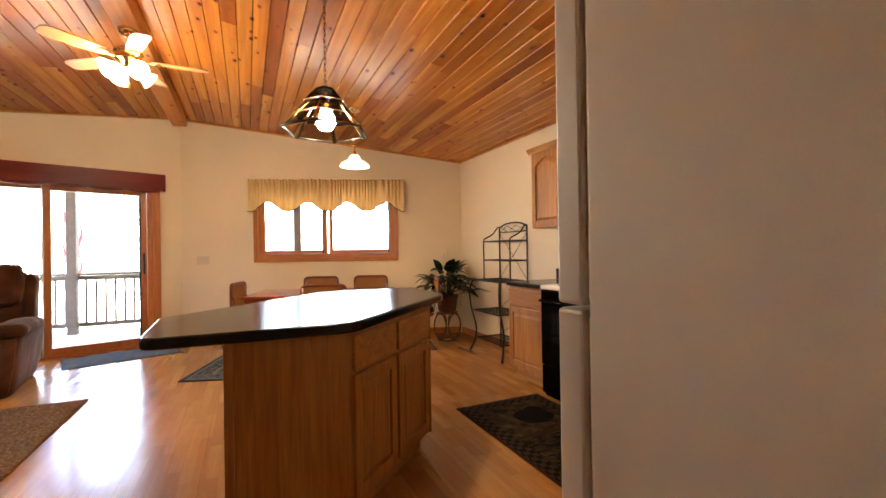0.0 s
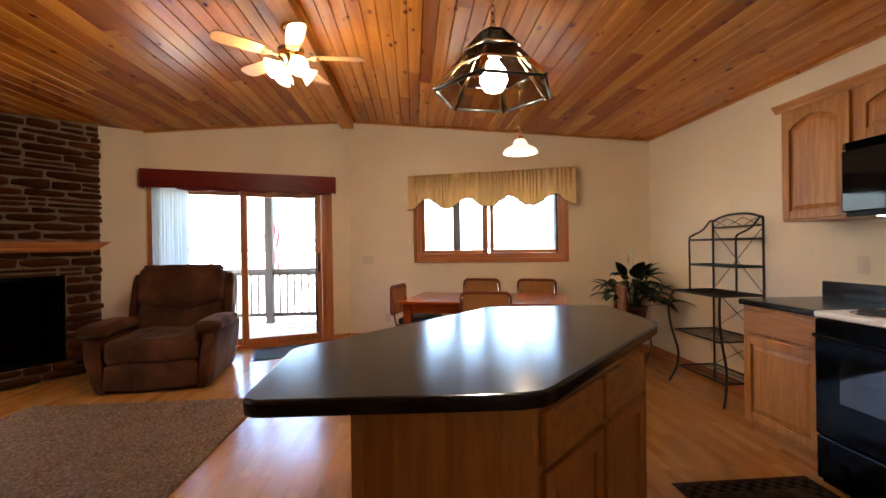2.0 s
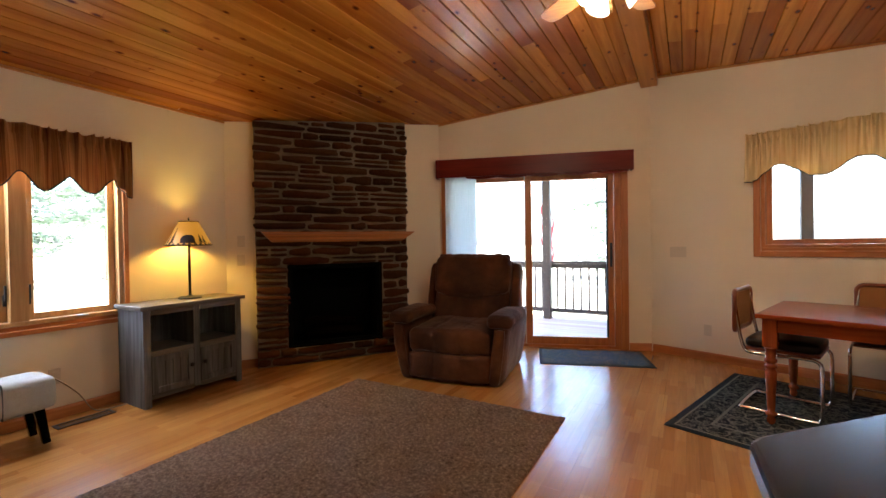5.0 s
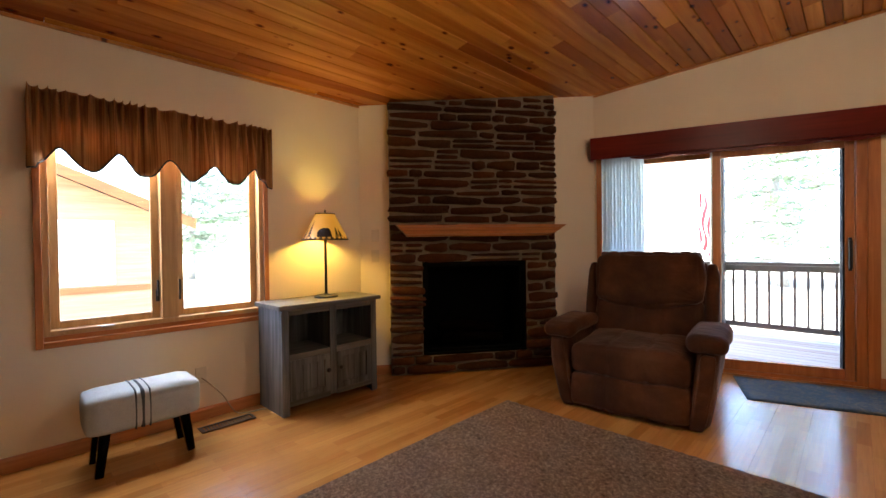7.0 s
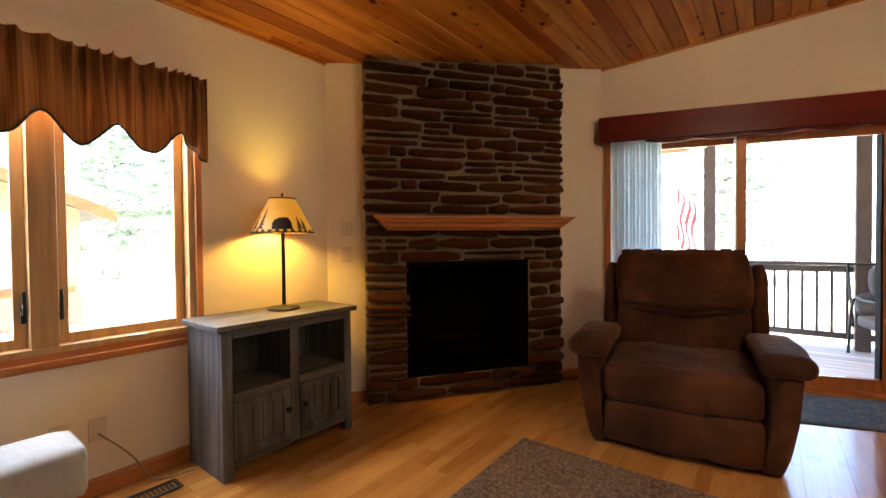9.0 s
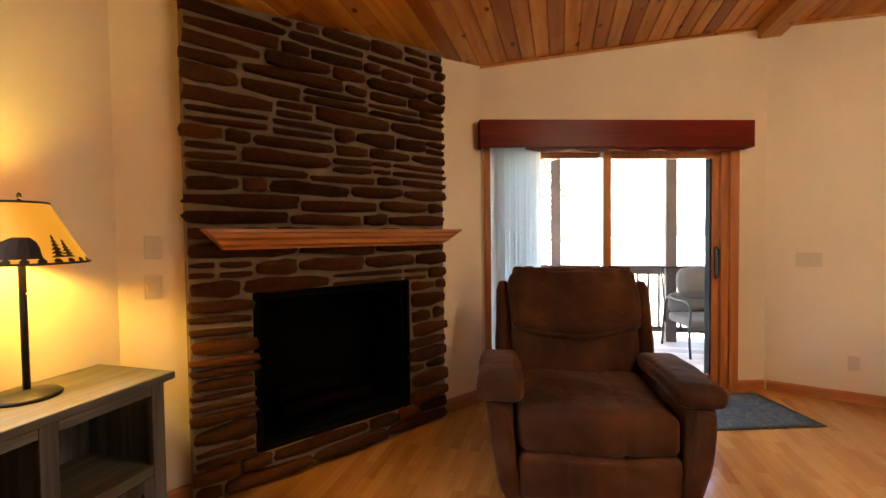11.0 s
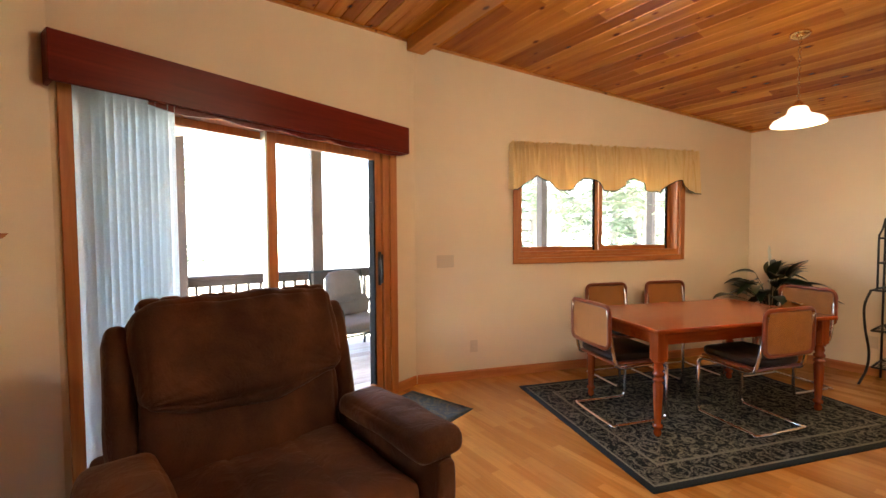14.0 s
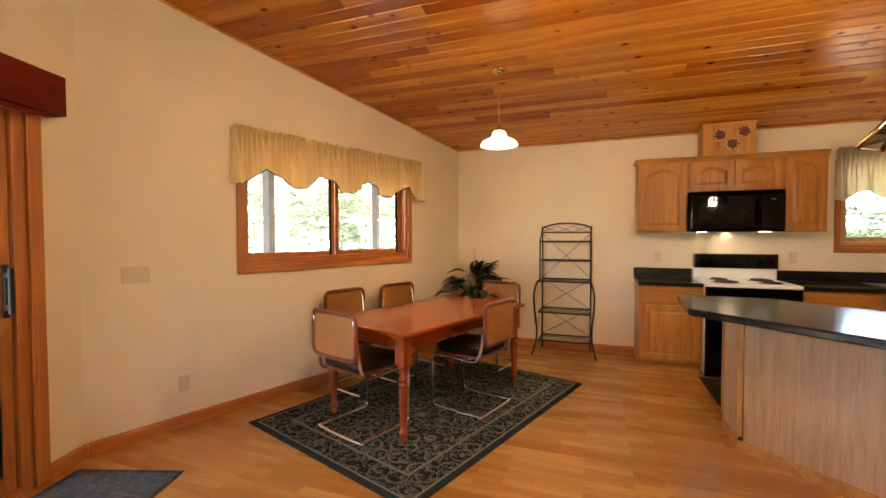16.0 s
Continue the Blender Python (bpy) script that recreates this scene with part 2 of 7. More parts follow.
def tube(bm, pts, r, seg=8, closed=False, radii=None):
    """A round bar along a line of points."""
    pts = [Vector(p) for p in pts]
    n = len(pts)
    rings = []
    up = None
    for i, p in enumerate(pts):
        if closed:
            d = pts[(i + 1) % n] - pts[i - 1]
        else:
            d = pts[min(i + 1, n - 1)] - pts[max(i - 1, 0)]
        d.normalize()
        if up is None:
            up = d.orthogonal().normalized()
        up = (up - d * up.dot(d))
        up = up.normalized() if up.length > 1e-6 else d.orthogonal().normalized()
        side = d.cross(up)
        rr = radii[i] if radii else r
        rings.append([bm.verts.new(p + (up * math.cos(a) + side * math.sin(a)) * rr) for a in (2 * math.pi * k / seg for k in range(seg))])
    for i in range(n if closed else n - 1):
        a, b = rings[i], rings[(i + 1) % n]
        for k in range(seg):
            f = bm.faces.new((a[k], a[(k + 1) % seg], b[(k + 1) % seg], b[k]))
            f.smooth = True
    if not closed:
        bm.faces.new(rings[0][::-1])
        bm.faces.new(rings[-1])
    return bm


def lathe(bm, profile, seg=24, at=(0, 0, 0), cap=True, m=None):
    """A turned shape round the upright axis from (radius, height) pairs."""
    rings = []
    for r, z in profile:
        ring = []
        for k in range(seg):
            a = 2 * math.pi * k / seg
            co = Vector((at[0] + r * math.cos(a), at[1] + r * math.sin(a), at[2] + z))
            ring.append(bm.verts.new(m @ co if m else co))
        rings.append(ring)
    for a, b in zip(rings, rings[1:]):
        for k in range(seg):
            f = bm.faces.new((a[k], a[(k + 1) % seg], b[(k + 1) % seg], b[k]))
            f.smooth = True
    if cap:
        if profile[0][0] > 1e-4:
            bm.faces.new(rings[0][::-1])
        if profile[-1][0] > 1e-4:
            bm.faces.new(rings[-1])
    return bm


def curve_pts(pts, per=6, closed=False):
    """A smooth line through points."""
    pts = [Vector(p) for p in pts]
    n = len(pts)
    out = []
    for i in range(n if closed else n - 1):
        p0, p1 = pts[i - 1] if (i or closed) else pts[0], pts[i]
        p2 = pts[(i + 1) % n]
        p3 = pts[(i + 2) % n] if closed or i + 2 < n else pts[-1]
        for k in range(per):
            t = k / per
            out.append(0.5 * ((2 * p1) + (p2 - p0) * t + (2 * p0 - 5 * p1 + 4 * p2 - p3) * t * t + (3 * p1 - p0 - 3 * p2 + p3) * t ** 3))
    if not closed:
        out.append(pts[-1])
    return out


def finish(name, bm, material, smooth=False):
    bmesh.ops.recalc_face_normals(bm, faces=bm.faces[:])
    me = bpy.data.meshes.new(name)
    bm.to_mesh(me)
    bm.free()
    if smooth:
        me.polygons.foreach_set("use_smooth", [True] * len(me.polygons))
    if material:
        me.materials.append(material)
    return me


def part(name, bm, material, parent, label="", smooth=False):
    o = new(name, finish(name, bm, material, smooth))
    o.parent = parent
    if label:
        o["label"] = label
    return o


def thing(name, m, label, category, group="", kind=""):
    o = new(name)
    o.empty_display_size = 0.1
    o.matrix_basis = m
    return tagged(o, label, category, group, kind)


def solid(name, bm, material, label, category, kind="", m=None, smooth=False, group=""):
    o = new(name, finish(name, bm, material, smooth))
    if m:
        o.matrix_basis = m
    return tagged(o, label, category, group, kind)


def piece(name, mesh, parent, m):
    o = new(name, mesh)
    o.parent = parent
    o.matrix_basis = m
    return o


def one_box(lo, hi, bevel=0.0):
    return box(bm_new(), lo, hi, None, bevel)


# ---- the plan ----
NE, BEND, NW, WC = (3.575, 7.289), (-0.148, 8.535), (-2.475, 7.767), (-3.86, 5.81)
SOUTH, RIDGE, RIDGE_X, FALL = -1.2, 3.10, -0.15, 0.153
THICK = 0.15


def ceil_z(x):
    return RIDGE - FALL * abs(x - RIDGE_X)


def wall_frame(p, q):
    """x along the wall, y outward, z up."""
    return pose(p[0], p[1], 0, 0, 0, math.degrees(math.atan2(q[1] - p[1], q[0] - p[0])))


def wall(name, p, q, holes, label):
    m = wall_frame(p, q)
    length = math.hypot(q[0] - p[0], q[1] - p[1])
    cuts = {0.0, length}
    for h in holes:
        cuts |= {h[0], h[1]}
    if (p[0] - RIDGE_X) * (q[0] - RIDGE_X) < -0.01:
        cuts.add(length * (RIDGE_X - p[0]) / (q[0] - p[0]))
    cuts = sorted(cuts)
    bm = bm_new()

    def top(u):
        return ceil_z(p[0] + (q[0] - p[0]) * u / length) + 0.015

    def slab(u0, u1, z0, za, zb):
        vs = [bm.verts.new(c) for y in (0, THICK) for c in ((u0, y, z0), (u1, y, z0), (u1, y, zb), (u0, y, za))]
        for f in ((0, 1, 2, 3), (7, 6, 5, 4), (0, 4, 5, 1), (1, 5, 6, 2), (2, 6, 7, 3), (3, 7, 4, 0)):
            bm.faces.new([vs[i] for i in f])

    for u0, u1 in zip(cuts, cuts[1:]):
        mid = (u0 + u1) / 2
        hole = next((h for h in holes if h[0] <= mid <= h[1]), None)
        if hole is None:
            slab(u0, u1, -0.1, top(u0), top(u1))
        else:
            slab(u0, u1, hole[3], top(u0), top(u1))
            slab(u0, u1, -0.1, hole[2], hole[2])
    return solid(name, bm, WALL, label, "wall", "structure", m)


SL_M, NO_M, FP_M = wall_frame(NW, BEND), wall_frame(BEND, NE), wall_frame(WC, NW)
SL_HOLE = (0.06, 2.17, 0.0, 2.10)
NO_HOLE = (1.02, 2.94, 1.14, 2.06)
W_SOUTH = (-3.86, SOUTH)
WE_M = wall_frame(W_SOUTH, WC)
WE_HOLE = (3.63 - SOUTH, 4.90 - SOUTH, 0.69, 2.00)
E_SOUTH = (3.575, SOUTH)
EA_M = wall_frame(NE, E_SOUTH)
EA_HOLE = (7.289 - 3.23, 7.289 - 2.10, 1.26, 2.10)
wall("wall_north", BEND, NE, [NO_HOLE], "cream painted wall with a wide window over the dining table")
wall("wall_slider", NW, BEND, [SL_HOLE], "cream painted wall with a sliding glass door")
wall("wall_fireplace", WC, NW, [(0.575, 1.61, 0.17, 1.06)], "cream painted corner wall behind the stone fireplace")
wall("wall_west", W_SOUTH, WC, [WE_HOLE], "cream painted wall with a casement window")
wall("wall_east", NE, E_SOUTH, [EA_HOLE], "cream painted kitchen wall with a window over the sink")
wall("wall_south", E_SOUTH, W_SOUTH, [], "plain cream painted wall closing the room")
part_bm = bm_new()
box(part_bm, (1.12, 1.30, 0), (3.57, 1.42, 2.50))
solid("wall_partition", part_bm, WALL, "cream painted partition behind the refrigerator", "wall", "structure")

# ---- ceiling: one mesh of pine boards, ridge beam, cornice ----
rnd = random.Random(4)
bm = bm_new()
BOARD, y_end = 0.112, 8.62
slope = math.atan(FALL)
for side in (-1, 1):
    n_rows = int(4.0 / (BOARD * math.cos(slope))) + 1
    for k in range(n_rows):
        d0, d1 = k * BOARD * math.cos(slope), (k + 1) * BOARD * math.cos(slope)
        y = SOUTH - 0.2 - rnd.random() * 2
        while y < y_end:
            ln = rnd.uniform(1.4, 3.6)
            ya, yb = max(y, SOUTH - 0.2) + 0.002, min(y + ln, y_end) - 0.002
            y += ln
            if yb - ya < 0.05:
                continue
            g = 0.0055
            xs = (d0 + 0.0005, d0 + g, d1 - g, d1 - 0.0005)
            hs = (0.0075, 0.0, 0.0, 0.0075)
            lo = []
            for yy in (ya, yb):
                lo.append([bm.verts.new((RIDGE_X + side * x, yy, RIDGE - FALL * x + h)) for x, h in zip(xs, hs)])
            up = [[bm.verts.new((RIDGE_X + side * x, yy, RIDGE - FALL * x + 0.02)) for x in (xs[0], xs[3])] for yy in (ya, yb)]
            for j in range(3):
                bm.faces.new((lo[0][j], lo[0][j + 1], lo[1][j + 1], lo[1][j]))
            bm.faces.new((up[0][0], up[0][1], up[1][1], up[1][0]))
            bm.faces.new((lo[0][0], lo[1][0], up[1][0], up[0][0]))
            bm.faces.new((lo[0][3], up[0][1], up[1][1], lo[1][3]))
solid("ceiling", bm, PINE, "knotty tongue and groove pine board ceiling", "ceiling", "structure")

bm = bm_new()
# unseen east eave reaches far out, added to cut light at the kitchen window
xw, xe = -4.3, 4.75
vs = [bm.verts.new((x, y, (RIDGE - FALL * abs(x - RIDGE_X)) + h)) for h in (0.022, 0.2) for y in (SOUTH - 0.4, y_end + 0.1) for x in (xw, RIDGE_X, xe)]
for a, b, c, d in ((0, 1, 4, 3), (1, 2, 5, 4), (6, 9, 10, 7), (7, 10, 11, 8), (0, 6, 7, 1), (1, 7, 8, 2), (3, 4, 10, 9), (4, 5, 11, 10), (0, 3, 9, 6), (2, 8, 11, 5)):
    bm.faces.new((vs[a], vs[b], vs[c], vs[d]))
solid("roof", bm, RAILWOOD, "low gabled house roof over the room", "roof", "structure")

bm = one_box((RIDGE_X - 0.085, SOUTH, 2.985), (RIDGE_X + 0.085, 8.50, 3.097), 0.006)
solid("ridge_beam", bm, BEAM, "stained pine ridge beam along the ceiling", "beam", "structure")


def strip(name, p, q, z_of, h, d, material, label, u0=0.0, u1=None):
    """A flat strip of trim along a wall's inner face."""
    m = wall_frame(p, q)
    L = math.hypot(q[0] - p[0], q[1] - p[1])
    u1 = L if u1 is None else u1
    bm = bm_new()
    za, zb = z_of(p[0] + (q[0] - p[0]) * u0 / L), z_of(p[0] + (q[0] - p[0]) * u1 / L)
    prof = ((0, 0), (-d, 0), (-d, h * 0.8), (-d * 0.55, h), (0, h))
    rings = [[bm.verts.new((u, y, z + zz)) for y, zz in prof] for u, z in ((u0, za), (u1, zb))]
    n = len(prof)
    for k in range(n):
        bm.faces.new((rings[0][k], rings[0][(k + 1) % n], rings[1][(k + 1) % n], rings[1][k]))
    bm.faces.new(rings[0])
    bm.faces.new(rings[1][::-1])
    return solid(name, bm, material, label, "trim", "structure", m)


def flat(x):
    return 0.0


def under(x):
    return ceil_z(x) - 0.022


strip("baseboard", BEND, NE, flat, 0.085, 0.014, TRIM_FLAT, "orange stained wooden baseboard", 0.015, 3.90)
strip("baseboard", NW, BEND, flat, 0.085, 0.014, TRIM_FLAT, "orange stained wooden baseboard", 2.21, 2.445)
strip("baseboard", WC, NW, flat, 0.085, 0.014, TRIM_FLAT, "orange stained wooden baseboard", 0.02, 0.28)
strip("baseboard", WC, NW, flat, 0.085, 0.014, TRIM_FLAT, "orange stained wooden baseboard", 1.95, 2.38)
strip("baseboard", W_SOUTH, WC, flat, 0.085, 0.014, TRIM_FLAT, "orange stained wooden baseboard", 0.0, 7.0)
strip("baseboard", NE, E_SOUTH, flat, 0.085, 0.014, TRIM_FLAT, "orange stained wooden baseboard", 0.02, 2.17)
strip("trim", BEND, NE, under, 0.022, 0.016, BEAM, "narrow pine strip where wall meets ceiling", 0.09)
strip("trim", NW, BEND, under, 0.022, 0.016, BEAM, "narrow pine strip where wall meets ceiling", 0.0, 2.36)
strip("trim", W_SOUTH, WC, under, 0.022, 0.016, BEAM, "narrow pine strip where wall meets ceiling")
strip("trim", NE, E_SOUTH, under, 0.022, 0.016, BEAM, "narrow pine strip where wall meets ceiling")

# ---- sliding glass door ----


def frame_rect(bm, x0, x1, z0, z1, w, y0, y1, bevel=0.004, bottom=None):
    wb = w if bottom is None else bottom
    box(bm, (x0, y0, z0), (x0 + w, y1, z1), None, bevel)
    box(bm, (x1 - w, y0, z0), (x1, y1, z1), None, bevel)
    box(bm, (x0 + w, y0, z1 - w), (x1 - w, y1, z1), None, bevel)
    if wb:
        box(bm, (x0 + w, y0, z0), (x1 - w, y1, z0 + wb), None, bevel)
    return bm


door = thing("door_sliding", SL_M, "sliding glass patio door in an orange wood frame", "door", "", "structure")
b = bm_new()
box(b, (0.025, -0.018, 0), (0.085, 0.0, 2.13), None, 0.004)
box(b, (2.125, -0.018, 0), (2.205, 0.0, 2.13), None, 0.004)
box(b, (0.085, -0.018, 2.08), (2.125, 0.0, 2.13), None, 0.004)
part("casing", b, TRIM, door)
b = bm_new()
box(b, (0.062, 0.002, 0.0), (0.10, 0.148, 2.098), None, 0.002)
box(b, (2.06, 0.002, 0.0), (2.168, 0.148, 2.098), None, 0.002)
box(b, (0.10, 0.002, 2.06), (2.06, 0.148, 2.098), None, 0.002)
box(b, (0.10, 0.002, 0.0), (2.06, 0.148, 0.035), None, 0.002)
part("jamb", b, TRIM, door)
fixed = part("fixed_panel", frame_rect(bm_new(), 0.10, 1.125, 0.036, 2.058, 0.05, 0.085, 0.125, 0.004, 0.09), TRIM, door)
pane = part("pane", one_box((0.152, 0.100, 0.128), (1.073, 0.106, 2.006)), GLASS, fixed)
pane.visible_shadow = False
b = bm_new()
for lo, hi in (((1.05, 0.025, 0.036), (1.115, 0.07, 2.058)), ((1.115, 0.025, 1.993), (1.993, 0.07, 2.058)), ((1.115, 0.025, 0.036), (1.993, 0.07, 0.126))):
    box(b, lo, hi, None, 0.004)
slide = part("sliding_panel", b, TRIM, door)
PALEMETAL = plain("pale_interlock_metal", (0.62, 0.60, 0.52), 0.35, 0.5, 0.05, 10)
part("interlock", one_box((1.036, 0.022, 0.037), (1.049, 0.082, 2.057), 0.002), PALEMETAL, slide, "pale metal interlock strip")
part("lock_stile", one_box((1.994, 0.025, 0.036), (2.056, 0.07, 2.056), 0.004), TRIM, slide)
pane = part("pane", one_box((1.117, 0.044, 0.128), (1.991, 0.050, 2.006)), GLASS, slide)
pane.visible_shadow = False
# black strip along the lock stile: its backlit side's shade put in as colour
part("stile_shade", one_box((1.981, 0.030, 0.05), (1.992, 0.098, 2.05)), VINYL, door, "black strip for the shade on the stile's side")
b = bm_new()
box(b, (2.01, 0.004, 0.96), (2.035, 0.024, 1.24), None, 0.006)
box(b, (2.004, -0.03, 0.98), (2.028, -0.012, 1.22), None, 0.006)
box(b, (2.01, -0.02, 1.0), (2.024, 0.01, 1.03))
box(b, (2.01, -0.02, 1.17), (2.024, 0.01, 1.20))
part("handle", b, IRON, slide, "black pull handle")

val = thing("valance_box", SL_M, "dark cherry wooden valance box above the sliding door", "valance")
b = bm_new()
box(b, (-0.02, -0.125, 2.06), (2.25, -0.105, 2.28), None, 0.004)
part("front_board", b, CHERRY, val)
part("top_board", one_box((-0.02, -0.103, 2.262), (2.25, -0.004, 2.28)), CHERRY, val)
for x in (-0.02, 2.232):
    part("end_board", one_box((x, -0.103, 2.06), (x + 0.018, -0.004, 2.260)), CHERRY, val)
b = bm_new()
pts = []
for k in range(0, 41):
    u = 0.35 + k * 1.85 / 40
    pts.append((u, 2.055 - 0.022 * abs(math.sin(k * math.pi / 8)) - 0.006))
cols = [[b.verts.new((u, y, zz)) for y, zz in ((-0.094, z), (-0.084, z), (-0.084, 2.10), (-0.094, 2.10))] for u, z in pts]
for p, q in zip(cols, cols[1:]):
    for k in range(4):
        b.faces.new((p[k], p[(k + 1) % 4], q[(k + 1) % 4], q[k]))
part("scalloped_board", b, CHERRY, val)


def cloth_mat(name, c, stripes=None, through=0.35):
    m, nt, b_ = graph(name)
    v = coords(nt, (1, 1, 1))
    fine = noise_node(nt, v, 260, 2)
    col = ramp(nt, fine, [(0.3, shade(c, 0.8)), (0.7, shade(c, 1.15))])
    if stripes:
        w = noise_node(nt, coords(nt, (1, 0.0, 0.0)), 34, 3, 0.8)
        col = mix(nt, 0.9, col, ramp(nt, w, stripes))
    tr = nt.nodes.new("ShaderNodeBsdfTranslucent")
    mx = nt.nodes.new("ShaderNodeMixShader")
    mx.inputs[0].default_value = through
    nt.links.new(col, b_.inputs["Base Color"])
    nt.links.new(col, tr.inputs["Color"])
    b_.inputs["Roughness"].default_value = 0.9
    b_.inputs["Specular IOR Level"].default_value = 0.15
    nt.links.new(b_.outputs[0], mx.inputs[1])
    nt.links.new(tr.outputs[0], mx.inputs[2])
    nt.links.new(mx.outputs[0], nt.nodes["Material Output"].inputs["Surface"])
    return m


BLIND = cloth_mat("pale_blind_fabric", (0.70, 0.77, 0.80), None, 0.55)
blind = thing("vertical_blind", SL_M, "pale grey vertical blind drawn to one side", "blind")
part("track", one_box((0.05, -0.075, 2.085), (2.15, -0.04, 2.115)), WHITE, blind)
for k in range(13):
    b = bm_new()
    x = 0.10 + k * 0.029
    mm = pose(x, -0.060, 0, 0, 0, -56 + 5 * math.sin(k * 2.1))
    pr = [(-0.043, 0.0), (-0.02, 0.007), (0.0, 0.009), (0.02, 0.007), (0.043, 0.0)]
    lo = [b.verts.new(mm @ Vector((px, py, 0.06))) for px, py in pr]
    hi = [b.verts.new(mm @ Vector((px, py, 2.083))) for px, py in pr]
    for j in range(4):
        f = b.faces.new((lo[j], lo[j + 1], hi[j + 1], hi[j]))
        f.smooth = True
    part("vane", b, BLIND, blind)

# ---- windows ----


def window(name, m, hole, casing, label, sash_label, mullion, frame_mat=TRIM):
    u0, u1, z0, z1 = hole
    w = thing(name, m, label, "window", "", "structure")
    b = bm_new()
    c = casing
    box(b, (u0 - c, -0.02, z0 - c), (u0, 0, z1 + c), None, 0.004)
    box(b, (u1, -0.02, z0 - c), (u1 + c, 0, z1 + c), None, 0.004)
    part("casing", b, TRIM, w)
    b = bm_new()
    box(b, (u0, -0.02, z1), (u1, 0, z1 + c), None, 0.004)
    box(b, (u0, -0.02, z0 - c), (u1, 0, z0), None, 0.004)
    box(b, (u0 + 0.002, 0.002, z0 + 0.001), (u1 - 0.002, 0.146, z0 + 0.03))
    part("window_sill", b, TRIM_FLAT, w)
    b = bm_new()
    frame_rect(b, u0 + 0.001, u1 - 0.001, z0 + 0.031, z1 - 0.001, 0.03, 0.002, 0.146, 0.002)
    part("window_frame", b, frame_mat, w)
    um = (u0 + u1) / 2
    spans = ((u0 + 0.032, um - mullion / 2), (um + mullion / 2, u1 - 0.032))
    if mullion > 0.05:
        part("mullion", one_box((um - mullion / 2 + 0.001, 0.004, z0 + 0.062), (um + mullion / 2 - 0.001, 0.14, z1 - 0.032), 0.003), frame_mat, w)
    for k, (a, bb) in enumerate(spans):
        y = 0.07 + (0.03 * k if mullion < 0.05 else 0)
        s = part("sash", frame_rect(bm_new(), a, bb, z0 + 0.062, z1 - 0.032, 0.045, y, y + 0.028, 0.003), frame_mat, w, sash_label)
        p = part("pane", one_box((a + 0.046, y + 0.011, z0 + 0.108), (bb - 0.046, y + 0.016, z1 - 0.078)), GLASS, s)
        p.visible_shadow = False
        if mullion < 0.05:
            part("edge_seal", one_box((bb - 0.062, y - 0.012, z0 + 0.064), (bb - 0.046, y + 0.010, z1 - 0.034)), VINYL, s, "black sash edge")
    return w


SASHWOOD = wood("honey_sash", (0.42, 0.23, 0.08), (0.58, 0.35, 0.14), "z", 0.42, 50)
window("window_dining", NO_M, NO_HOLE, 0.055, "horizontal sliding window in orange wood casing", "wood sliding sash", 0.03)
wwin = window("window_west", WE_M, WE_HOLE, 0.035, "double casement window in orange wood casing", "honey wood casement sash", 0.10, SASHWOOD)
for u in (4.80 + 0.28, 4.80 + 0.98):
    b = bm_new()
    zc = WE_HOLE[2]
    box(b, (u - 0.05, 0.01, zc + 0.031), (u + 0.05, 0.05, zc + 0.047), None, 0.005)
    tube(b, curve_pts([(u - 0.03, 0.03, zc + 0.052), (u + 0.03, 0.0, zc + 0.058), (u + 0.10, 0.012, zc + 0.052)], 4), 0.006, 6)
    part("crank", b, STEEL, wwin, "metal window crank")
for sx in (-1, 1):
    u = (WE_HOLE[0] + WE_HOLE[1]) / 2 + sx * 0.064
    b = bm_new()
    box(b, (u - 0.010, 0.052, 0.865), (u + 0.010, 0.069, 0.945), None, 0.003)
    box(b, (u - 0.006, 0.030, 0.905), (u + 0.006, 0.052, 1.010), None, 0.003)
    part("lock_lever", b, IRON, wwin, "dark casement lock lever")
window("window_kitchen", EA_M, EA_HOLE, 0.05, "window over the kitchen sink in pale wood casing", "pale wood sash", 0.10, SASHWOOD)


